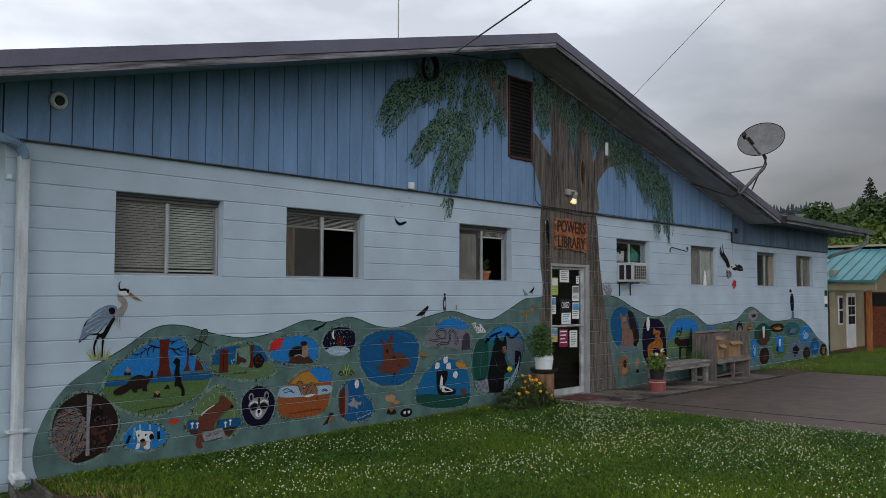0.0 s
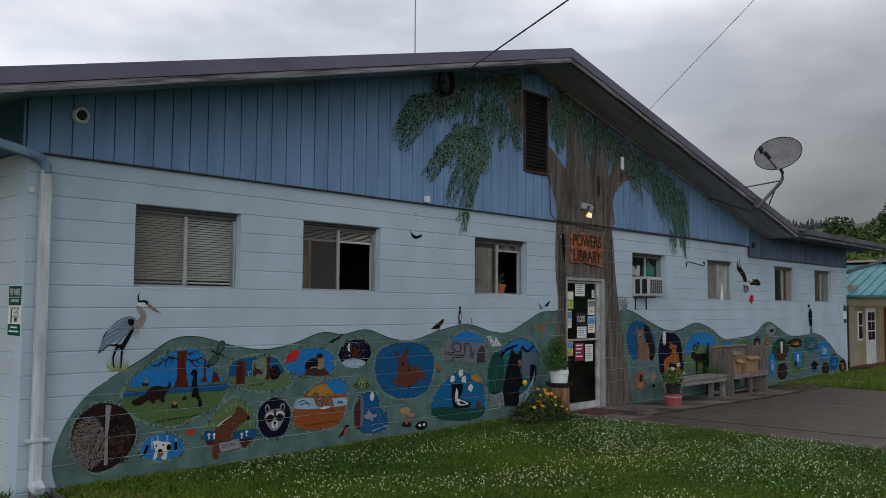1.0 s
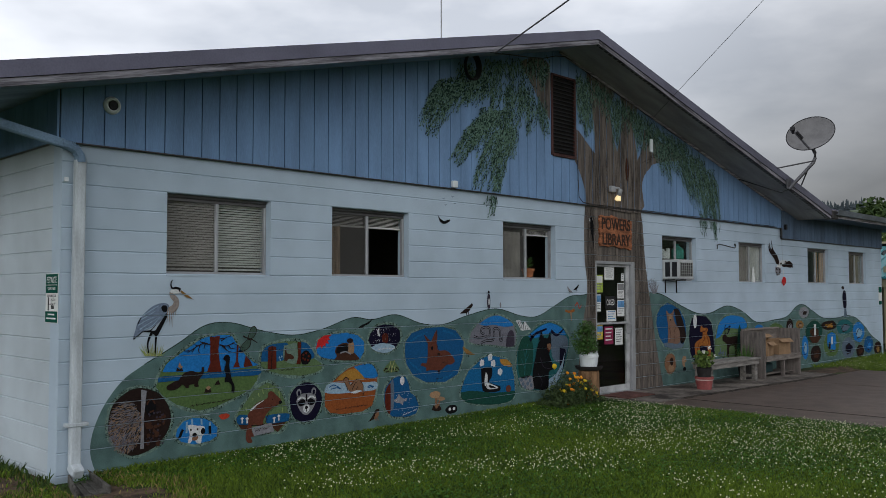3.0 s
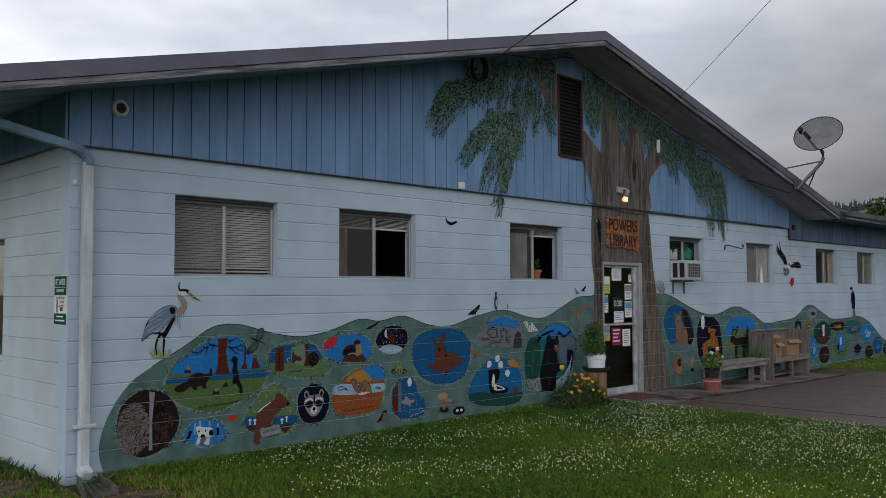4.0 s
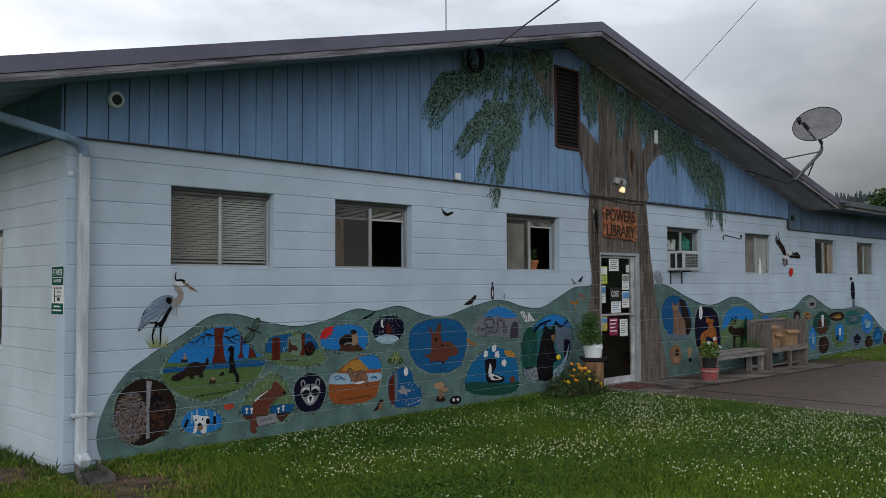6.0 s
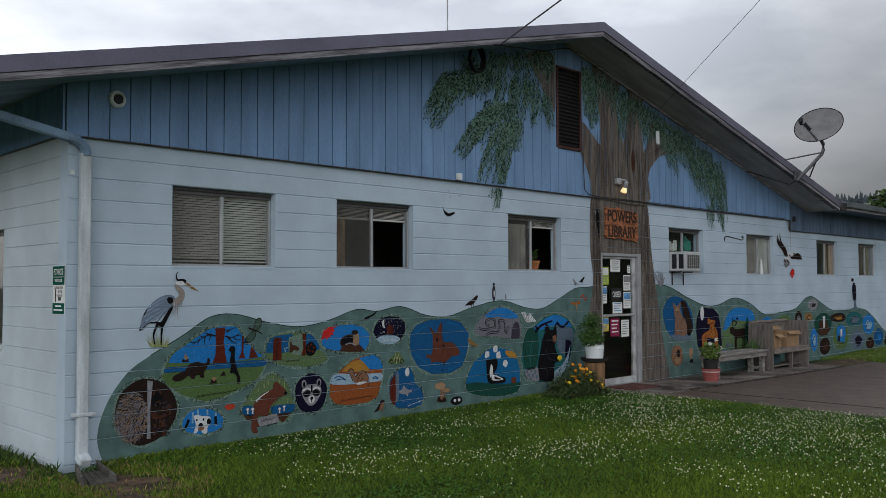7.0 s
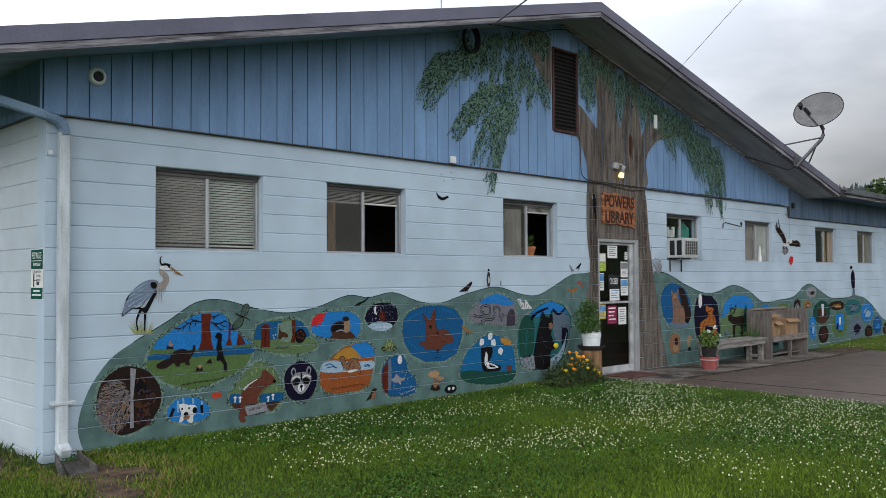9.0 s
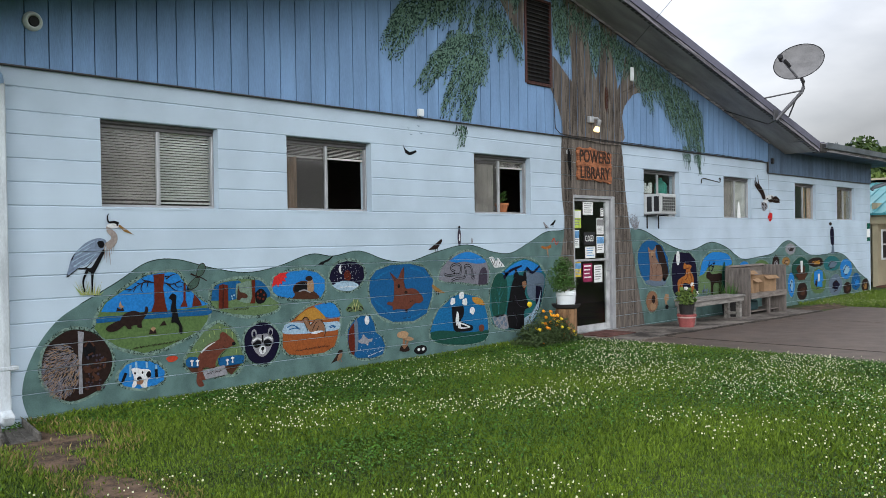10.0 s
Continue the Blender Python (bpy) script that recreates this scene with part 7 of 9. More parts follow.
rf = random.Random(31)
sprig = []
for ax, az, bx, bz in ((10.158, 1.739, 10.017, 1.925), (10.177, 1.739, 10.091, 1.974), (10.213, 1.739, 10.182, 1.965), (10.231, 1.729, 10.255, 1.927), (10.158, 1.720, 10.016, 1.866), (10.250, 1.719, 10.308, 1.848), (10.231, 1.710, 10.270, 1.779)):
    sprig.append(stroke([(ax, az), (bx, bz)], 0.010, 0.005, 2))
    for t in range(1, 10):
        cx, cz = ax + (bx - ax) * t / 10, az + (bz - az) * t / 10
        for side in (-1, 1):
            sprig.append(stroke([(cx, cz), (cx + side * rf.uniform(0.025, 0.05), cz + rf.uniform(0.01, 0.04))], 0.010, 0.003, 2))
part("frond", flat(sprig, 3), P["grey"], fern)
wp = bird("painted_woodpecker", "black painted bird clinging to the bark", [smooth_line([(8.292, 2.907), (8.326, 2.936), (8.376, 2.838), (8.382, 2.615), (8.368, 2.44), (8.341, 2.596), (8.297, 2.741), (8.292, 2.907)], 3)[:-1]], "black")
wp.location.y = -0.006
part("face", flat([ell(8.315, 2.890, 0.050, 0.040)], 3), P["white"], wp)

# ---- painted tree ----
M_BARK = material("mural_bark_paint", (0.150, 0.128, 0.108), 0.75, 0.22, 2.0, 9, 0.25, stretch=(9, 9, 0.7), dark=(0.066, 0.056, 0.049))
low_trunk = [(7.80, 0.09), (7.93, 0.45), (8.02, 1.05), (8.20, 1.75), (8.14, 2.25), (8.13, 2.75), (8.15, 3.0), (8.16, 3.103)]
right_trunk = [(9.80, 3.103), (9.86, 2.8), (9.90, 2.4), (9.97, 2.0), (10.08, 1.5), (10.22, 0.9), (10.40, 0.3), (10.46, 0.09)]
left = smooth_line(low_trunk, 4) + [(DOOR_X0, 3.103), (DOOR_X0, 0.09)]
right = [(DOOR_X1, 0.09), (DOOR_X1, 3.103)] + smooth_line(right_trunk, 4)
middle = [(DOOR_X0, DOOR_Z), (DOOR_X1, DOOR_Z), (DOOR_X1, 3.103), (DOOR_X0, 3.103)]
tree = part("painted_tree", flat([left, right, middle], 2), M_BARK)
tagged(tree, "tall brown tree painted round the door and up the gable", "mural")
for name, outline in (("crown", [(8.14, 3.13), (8.13, 3.31), (8.03, 3.54), (7.90, 3.74), (7.86, 3.82), (7.88, 4.28), (8.14, 4.14), (8.41, 3.96), (8.71, 3.95), (9.01, 3.97), (9.32, 3.97), (9.63, 3.94), (9.77, 4.09), (10.11, 3.96), (9.89, 3.76), (9.79, 3.54), (9.73, 3.09)]),
                      ("limb", [(8.40, 3.94), (8.39, 4.40), (8.30, 4.74), (8.22, 5.30), (8.97, 5.13), (8.85, 4.74), (8.92, 4.33), (9.03, 3.95)]),
                      ("limb", [(9.01, 3.95), (9.15, 4.41), (9.19, 4.88), (9.13, 5.09), (9.66, 4.98), (9.56, 4.51), (9.65, 3.92), (9.24, 3.89)]),
                      ("limb", [(9.61, 3.93), (9.79, 4.16), (9.87, 4.41), (9.94, 4.56), (10.39, 4.40), (10.87, 4.30), (11.36, 4.20), (10.86, 4.10), (10.29, 4.00), (10.03, 3.90), (9.85, 3.74)]),
                      ("limb", [(7.23, 4.33), (6.97, 4.59), (6.78, 4.83), (6.55, 5.09), (7.04, 5.24), (7.24, 5.08)])):
    part(name, flat([smooth_line(outline + outline[:1], 3)[:-1]], 2 + 0.3 * (name == "limb"), True), M_BARK, tree)
bl = []
rb = random.Random(8)
for i in range(230):
    z0 = rb.uniform(0.0, 2.9)
    x = rb.choice((rb.uniform(8.2, 8.4), rb.uniform(9.6, 9.85 + max(0, 2.2 - z0) * 0.26)))
    if x > 9.5 or z0 > 0.3:
        h = rb.uniform(0.2, 0.7)
        bl.append(stroke([(x, z0), (x + rb.uniform(-0.03, 0.03), z0 + h / 2), (x + rb.uniform(-0.03, 0.03), min(3.09, z0 + h))], rb.uniform(0.004, 0.010), 0.002, 3))
for i in range(60):
    x, z0 = rb.uniform(8.2, 9.8), rb.uniform(2.28, 2.8)
    bl.append(stroke([(x, z0), (x + rb.uniform(-0.02, 0.02), z0 + 0.3)], rb.uniform(0.004, 0.009), 0.002, 2))
tagged(part("bark_texture", flat(bl, 3), P["bark_line"], tree), kind="stuff")
bl = []
for i in range(170):
    x, z0 = rb.uniform(8.22, 9.76), rb.uniform(3.15, 3.9)
    bl.append(stroke([(x, z0), (x + rb.uniform(-0.03, 0.03), z0 + rb.uniform(0.2, 0.45))], rb.uniform(0.004, 0.010), 0.002, 2))
for x0, z0, x1, z1, w in ((8.62, 3.9, 8.42, 4.95, 0.24), (9.25, 3.9, 9.2, 4.8, 0.16), (9.85, 3.95, 10.5, 4.25, 0.10)):
    for i in range(34):
        t, o = rb.uniform(0, 0.75), rb.uniform(-w, w)
        a, b = (x0 + (x1 - x0) * t + o, z0 + (z1 - z0) * t), (x0 + (x1 - x0) * (t + 0.22) + o, z0 + (z1 - z0) * (t + 0.22))
        bl.append(stroke([a, b], rb.uniform(0.004, 0.010), 0.002, 2))
tagged(part("bark_texture", flat(bl, 3, True), P["bark_line"], tree), kind="stuff")
part("knot", flat([ell(9.33, 3.80, 0.055, 0.20)], 4, True), P["brown"], tree)

M_LEAFPAINT = material("mural_leaf_paint", (0.130, 0.205, 0.165), 0.8, 0.4, 12, 90, 0.05, island=1.2, dark=(0.05, 0.10, 0.065), spec=0.06)
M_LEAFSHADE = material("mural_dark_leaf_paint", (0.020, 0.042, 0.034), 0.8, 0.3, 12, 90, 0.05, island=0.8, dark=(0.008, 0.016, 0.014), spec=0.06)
# drooping sprays: start, end, half-width, number of twigs
SPRAYS = [
((5.15, 4.65), (4.51, 3.78), 0.17, 11), ((5.04, 4.55), (4.68, 3.77), 0.17, 9), ((5.31, 4.68), (4.88, 4.01), 0.17, 9), ((5.42, 4.66), (5.14, 4.16), 0.15, 9), ((5.69, 4.87), (5.49, 4.29), 0.18, 9),
          ((5.58, 4.80), (5.30, 4.26), 0.18, 8), ((6.21, 4.33), (5.08, 3.42), 0.21, 13), ((6.03, 4.22), (5.46, 3.57), 0.19, 10), ((5.92, 4.36), (5.63, 3.82), 0.16, 7), ((6.33, 4.35), (5.88, 2.95), 0.17, 13),
          ((6.21, 4.09), (5.54, 3.13), 0.15, 8), ((6.33, 4.27), (6.30, 3.63), 0.15, 8), ((6.16, 4.79), (6.03, 4.18), 0.24, 10), ((6.46, 4.85), (6.37, 4.15), 0.23, 10), ((6.71, 4.86), (6.58, 4.26), 0.18, 8),
          ((6.84, 4.67), (6.74, 4.04), 0.14, 6), ((6.97, 4.70), (7.16, 4.02), 0.13, 7), ((5.90, 4.87), (5.78, 4.34), 0.19, 8), ((6.04, 5.05), (5.92, 4.67), 0.26, 8), ((6.53, 5.15), (6.46, 4.77), 0.28, 8),
          ((6.97, 5.24), (6.90, 4.81), 0.24, 7), ((5.47, 4.88), (5.30, 4.53), 0.20, 7), ((7.38, 5.32), (7.38, 5.14), 0.28, 5), ((7.11, 5.14), (7.06, 4.75), 0.13, 4), ((8.02, 5.18), (8.23, 4.16), 0.13, 10),
          ((8.16, 5.14), (8.30, 4.30), 0.10, 6), ((7.96, 5.08), (8.06, 4.35), 0.09, 5), ((8.98, 4.96), (9.01, 4.07), 0.11, 8), ((9.65, 4.81), (9.76, 4.09), 0.14, 8), ((8.46, 5.09), (8.52, 4.82), 0.16, 4),
          ((9.35, 4.93), (9.37, 4.68), 0.15, 4), ((10.09, 4.56), (9.93, 4.18), 0.15, 5), ((10.27, 4.47), (10.66, 3.67), 0.24, 11), ((10.58, 4.46), (10.95, 3.85), 0.25, 9), ((10.87, 4.36), (11.44, 3.43), 0.26, 11),
          ((11.16, 4.36), (11.69, 3.30), 0.24, 10), ((11.51, 4.30), (11.98, 3.16), 0.25, 11), ((11.84, 4.20), (12.32, 2.91), 0.28, 13), ((12.09, 4.12), (12.56, 2.93), 0.20, 9), ((10.40, 4.56), (10.67, 4.27), 0.30, 8),
          ((10.97, 4.44), (11.26, 4.13), 0.32, 8), ((11.57, 4.30), (11.87, 3.94), 0.34, 8), ((12.05, 4.15), (12.30, 3.66), 0.29, 8), ((11.85, 3.31), (12.01, 2.81), 0.15, 5), ((12.26, 3.98), (12.47, 3.35), 0.22, 6),
          ((8.42, 5.18), (8.52, 4.62), 0.22, 6), ((8.78, 5.10), (8.86, 4.50), 0.20, 6), ((9.12, 5.02), (9.18, 4.35), 0.16, 6), ((9.42, 4.94), (9.52, 4.38), 0.20, 6), ((9.78, 4.86), (9.92, 4.30), 0.20, 8),
          ((10.12, 4.76), (10.24, 4.30), 0.22, 8), ((10.55, 4.68), (10.70, 4.30), 0.24, 7), ((11.05, 4.56), (11.25, 4.15), 0.26, 7), ((8.00, 5.24), (8.10, 4.70), 0.12, 5), ((6.08, 3.55), (5.90, 2.78), 0.07, 4), ((12.36, 3.30), (12.52, 2.70), 0.12, 5)]
SPRAYS += [((5.9 + 0.3 * k, soffit(5.9 + 0.3 * k) - 0.05), (6.0 + 0.3 * k, soffit(6.0 + 0.3 * k) - 0.42), 0.2, 4) for k in range(20)]
leaf_layers = (bmesh.new(), bmesh.new())
rl = random.Random(21)


def painted_leaf(x, z, a, ln, wd):
    """One pointed leaf on the boards, or below them on the blocks."""
    if z > soffit(x) - 0.02 or LOUVER[0] - 0.03 < x < LOUVER[1] + 0.03 and z > LOUVER[2] - 0.04 or SIDING_Z - 0.04 < z < SIDING_Z + 0.015:
        return
    shade = rl.random() < 0.42
    bm = leaf_layers[shade]
    y = (-0.040 if z > SIDING_Z else -0.0085) - rl.random() * 0.003
    c, s = math.cos(a), math.sin(a)
    marks = ((-0.5, 0.0), (-0.1, 0.5), (0.2, 0.36), (0.5, 0.0), (0.2, -0.36), (-0.1, -0.5))
    bm.faces.new([bm.verts.new((x + u * ln * c - v * wd * s, y, z + u * ln * s + v * wd * c)) for u, v in marks])


for (x0, z0), (x1, z1), half, twigs in SPRAYS:
    for k in range(int(twigs * 3.4)):
        side = rl.uniform(-1, 1)
        f0, f1 = rl.uniform(0.0, 0.35), rl.uniform(0.55, 1.0)
        px, pz = None, None
        steps = max(6, int(math.hypot(x1 - x0, z1 - z0) * (f1 - f0) / 0.028))
        for i in range(steps):
            t = f0 + (f1 - f0) * i / steps
            bow = 0.18 * math.sin(math.pi * t) * min(1.0, abs(x1 - x0))
            x = x0 + (x1 - x0) * t + side * 1.25 * half * (1 - 0.5 * t) + 0.02 * math.sin(i * 0.7 + k)
            z = z0 + (z1 - z0) * t + bow - 0.05 * abs(side)
            way = math.atan2(z - pz, x - px) if px is not None and (x, z) != (px, pz) else -1.6
            px, pz = x, z
            lean = rl.choice((-1, 1)) * rl.uniform(0.25, 0.85)
            painted_leaf(x + 0.018 * math.cos(way + lean), z + 0.018 * math.sin(way + lean), way + lean, rl.uniform(0.032, 0.056), rl.uniform(0.013, 0.021))
for bm, mat, label in zip(leaf_layers, (M_LEAFPAINT, M_LEAFSHADE), ("drooping sprays of small green leaves painted on the gable", "dark shadow leaves painted among the green sprays")):
    tagged(new("painted_foliage", finish("painted_foliage", bm, mat)), label, "mural foliage", kind="stuff")

# ---- things along the wall ----
M_GREYWOOD = material("weathered_grey_wood", (0.19, 0.165, 0.145), 0.85, 0.35, 3, 40, 0.5, stretch=(1, 6, 6), piece=0.15)
M_GREYPOST = material("weathered_grey_post", (0.15, 0.13, 0.118), 0.85, 0.35, 3, 40, 0.5, stretch=(6, 6, 1), piece=0.15)
M_BENCHTOP = material("pale_bench_boards", (0.24, 0.225, 0.205), 0.85, 0.35, 3, 40, 0.5, stretch=(1, 6, 6), piece=0.15)
bench = thing("bench", (11.9, -0.5, 0.06), "weathered grey wooden bench without a back", "bench")
BX0, BX1 = 10.96, 12.82
for k in range(4):
    part("seat_board", boxed(BX0 - 0.02, BX1 + 0.03, -0.70 + 0.105 * k, -0.602 + 0.105 * k, 0.465 + 0.002 * (k % 2), 0.50 + 0.002 * (k % 2), 0.006), M_BENCHTOP, bench)
part("apron", boxed(BX0, BX1, -0.675, -0.645, 0.38, 0.464, 0.005), M_BENCHTOP, bench)
part("apron", boxed(BX0, BX1, -0.33, -0.30, 0.38, 0.464, 0.005), M_BENCHTOP, bench)
for x in (BX0 + 0.01, BX1 - 0.10):
    for y in (-0.644, -0.416):
        part("leg", boxed(x, x + 0.085, y, y + 0.085, 0.055, 0.464, 0.006), M_BENCHTOP, bench)
    part("stretcher", boxed(x + 0.01, x + 0.07, -0.558, -0.417, 0.13, 0.18, 0.004), M_BENCHTOP, bench)

case = thing("book_case", (14.06, -0.35, 0.04), "weathered grey wooden give-away book case, half full", "book case")
part("side_panel", boxed(13.22, 13.258, -0.61, -0.11, 0.05, 0.965, 0.005), M_GREYPOST, case)
part("side_panel", boxed(14.862, 14.9, -0.61, -0.11, 0.029, 0.986, 0.005), M_GREYPOST, case)
part("back_panel", boxed(13.259, 14.861, -0.14, -0.11, 0.445, 1.007, 0.004), M_GREYWOOD, case)
part("shelf", boxed(13.26, 14.86, -0.61, -0.141, 0.445, 0.482, 0.005), M_GREYWOOD, case)
part("shelf", boxed(13.26, 14.86, -0.47, -0.141, 0.102, 0.133, 0.005), M_GREYWOOD, case)
part("shelf_edge", boxed(13.26, 14.86, -0.635, -0.611, 0.383, 0.487, 0.004), M_GREYWOOD, case)
part("leg", boxed(14.117, 14.175, -0.59, -0.53, 0.05, 0.382, 0.004), M_GREYPOST, case)
part("top_rail", boxed(13.26, 14.86, -0.19, -0.141, 0.97, 1.002, 0.004), M_GREYWOOD, case)
M_BOX = material("cardboard", (0.29, 0.185, 0.105), 0.9, 0.12, 6, 60, 0.1)


def carton(x, y, z, w, d, h, turn, label):
    c = thing("cardboard_box", (x, y, z), label, "box", "boxes of books in the case")
    c.rotation_euler = (0, 0, radians(turn))
    for n, b in (("wall", (-w / 2, w / 2, -d / 2, -d / 2 + 0.006, 0, h)), ("wall", (-w / 2, w / 2, d / 2 - 0.006, d / 2, 0, h)),
                 ("wall", (-w / 2, -w / 2 + 0.006, -d / 2 + 0.006, d / 2 - 0.006, 0, h)), ("wall", (w / 2 - 0.006, w / 2, -d / 2 + 0.006, d / 2 - 0.006, 0, h)),
                 ("bottom", (-w / 2 + 0.006, w / 2 - 0.006, -d / 2 + 0.006, d / 2 - 0.006, 0.0, 0.006))):
        o = part(n, boxed(*b, 0), M_BOX)
        o.parent = c
    o = part("flap", box(bmesh.new(), -w / 2, w / 2, -d / 2 - 0.10, -d / 2, h - 0.004, h, 0, Matrix.Translation((0, -d / 2, h)) @ Matrix.Rotation(radians(38), 4, "X") @ Matrix.Translation((0, d / 2, -h))), M_BOX)
    o.parent = c
    return c


carton(13.52, -0.44, 0.486, 0.40, 0.28, 0.27, 8, "open brown cardboard box with a raised flap")
carton(14.21, -0.44, 0.486, 0.46, 0.28, 0.31, -5, "open brown cardboard box full of books")
carton(13.88, -0.23, 0.486, 0.56, 0.10, 0.40, 0, "tall brown cardboard box standing behind another")
book_colors = [material("book_cover_" + n, c, 0.6, 0.1, 8, 60, 0.05) for n, c in (("cream", (0.6, 0.52, 0.38)), ("red", (0.32, 0.05, 0.04)), ("blue", (0.06, 0.12, 0.3)), ("white", (0.65, 0.64, 0.6)), ("black", (0.03, 0.03, 0.03)))]
rk = random.Random(4)
x = 13.79
for k in range(9):
    w, h = rk.uniform(0.02, 0.05), rk.uniform(0.17, 0.26)
    if k == 3:
        x = 14.50
    b = thing("book", (x + w / 2, -0.37, 0.486), "upright used book standing in the case", "book", "books in the case")
    cover = part("cover", boxed(x, x + w, -0.47, -0.29, 0.486, 0.486 + h, 0.003), book_colors[k % 5], b)
    part("page_block", boxed(x + 0.003, x + w - 0.003, -0.465, -0.287, 0.489, 0.486 + h + 0.0008, 0), M_PAPER, b)
    x += w + 0.003
M_TEALBIN = material("dark_teal_plastic", (0.02, 0.05, 0.055), 0.5, 0.15, 6, 60, 0.05)
tagged(part("storage_bin", boxed(13.50, 13.98, -0.43, -0.145, 0.135, 0.31, 0.02), M_TEALBIN), "dark teal plastic bin on the lower shelf", "bin")


def foliage(bm, centre, spread, count, size, rnd, shape=1.0):
    """Loose leaves round a centre, each a bent four-sided blade."""
    for i in range(count):
        d = Vector((rnd.gauss(0, 1), rnd.gauss(0, 1), rnd.gauss(0, 1))).normalized() * rnd.random() ** 0.45
        c = Vector(centre) + Vector((d.x * spread[0], d.y * spread[1], d.z * spread[2]))
        a = Vector((rnd.uniform(-1, 1), rnd.uniform(-1, 1), rnd.uniform(-0.6, 1))).normalized()
        b = a.cross(Vector((rnd.uniform(-1, 1), rnd.uniform(-1, 1), rnd.uniform(-1, 1)))).normalized()
        s = size * rnd.uniform(0.6, 1.3)
        bm.faces.new([bm.verts.new(q) for q in (c - a * s, c + b * s * 0.45 * shape, c + a * s, c - b * s * 0.45 * shape)])
    return bm


M_PINKPOT = material("faded_red_pot", (0.30, 0.085, 0.08), 0.7, 0.15, 7, 60, 0.1)
M_DARKPOT = material("black_nursery_pot", (0.03, 0.028, 0.028), 0.6, 0.2, 6, 60, 0.05)
M_POTRIM = material("pale_pot_rim", (0.55, 0.42, 0.38), 0.6, 0.15, 8, 60, 0.05)
M_BLOOM = material("white_petals", (0.8, 0.8, 0.76), 0.6, 0.06, 9, 60, 0.0)
rf = random.Random(11)
M_GERANIUM = material("geranium_leaf", (0.13, 0.19, 0.045), 0.6, 0.4, 5, 60, 0.05, island=0.8, dark=(0.03, 0.06, 0.015))
planter = thing("potted_geranium", (10.58, -0.72, 0.065), "geranium with white blooms in stacked red and black pots", "potted plant")
part("pot", lathe(bmesh.new(), [(0.115, 0), (0.145, 0.19), (0.158, 0.20), (0.158, 0.235), (0.14, 0.235), (0.13, 0.20)], (10.58, -0.72, 0.065), 24), M_PINKPOT, planter, "faded red plastic pot")
part("rim_band", lathe(bmesh.new(), [(0.146, 0.176), (0.150, 0.178), (0.152, 0.196), (0.147, 0.198)], (10.58, -0.72, 0.065), 24), M_POTRIM, planter)
part("inner_pot", lathe(bmesh.new(), [(0.10, 0.19), (0.128, 0.38), (0.136, 0.39), (0.12, 0.39), (0.11, 0.36)], (10.58, -0.72, 0.065), 20), M_DARKPOT, planter, "black nursery pot set inside")
part("leaves", foliage(bmesh.new(), (10.58, -0.72, 0.59), (0.18, 0.18, 0.16), 300, 0.034, rf, 1.6), M_GERANIUM, planter)
for q in ((10.63, -0.80, 0.79), (10.75, -0.82, 0.65), (10.47, -0.77, 0.73)):
    part("bloom", foliage(bmesh.new(), q, (0.035, 0.035, 0.03), 40, 0.016, rf, 1.6), M_BLOOM, planter)

pl2 = thing("potted_plant", (13.02, -0.30, 0.04), "grassy plant in a dark pot between bench and case", "potted plant")
part("pot", lathe(bmesh.new(), [(0.11, 0), (0.15, 0.30), (0.16, 0.31), (0.145, 0.31), (0.135, 0.27)], (13.02, -0.30, 0.04), 20), M_DARKPOT, pl2)
bm = bmesh.new()
for i in range(130):
    a, r, h = rf.uniform(0, 6.28), rf.uniform(0, 0.12), rf.uniform(0.2, 0.48)
    b0 = Vector((13.02 + r * math.cos(a), -0.30 + r * math.sin(a), 0.31))
    tip = b0 + Vector((math.cos(a) * 0.16, math.sin(a) * 0.16, h))
    s2 = Vector((-math.sin(a), math.cos(a), 0)) * 0.008
    bm.faces.new([bm.verts.new(q) for q in (b0 - s2, b0 + s2, tip)])
part("leaves", bm, M_LEAF, pl2)

# stump with the bucket shrub by the door
M_STUMP = material("cut_log_wood", (0.20, 0.115, 0.06), 0.9, 0.4, 4, 40, 0.6, stretch=(5, 5, 0.8))
SX, SY, SZ = 7.76, -0.33, 0.085
log = tagged(part("tree_stump", lathe(bmesh.new(), [(0.17, 0.0), (0.16, 0.08), (0.155, 0.46), (0.145, 0.48)], (SX, SY, SZ), 22), M_STUMP), "brown log stump standing beside the door", "stump")
tagged(part("plant_saucer", lathe(bmesh.new(), [(0.14, 0.0), (0.19, 0.02), (0.215, 0.07), (0.20, 0.07), (0.17, 0.03)], (SX, SY, SZ + 0.481), 26), M_DARKPOT), "wide black saucer on the log stump", "saucer")
shrub = thing("bucket_shrub", (SX, SY, SZ + 0.512), "small green conifer shrub in a white plastic bucket", "potted plant")
part("bucket", lathe(bmesh.new(), [(0.12, 0), (0.138, 0.16), (0.146, 0.165), (0.146, 0.20), (0.138, 0.205), (0.142, 0.23), (0.128, 0.23), (0.124, 0.18)], (SX, SY, SZ + 0.512), 26), M_WHITE, shrub, "white plastic bucket")
part("stem", tube(bmesh.new(), [(SX, SY, 0.76), (SX - 0.03, SY, 0.95), (SX - 0.05, SY, 1.2)], [0.02, 0.015, 0.008], 8), M_STUMP, shrub)
bm = bmesh.new()
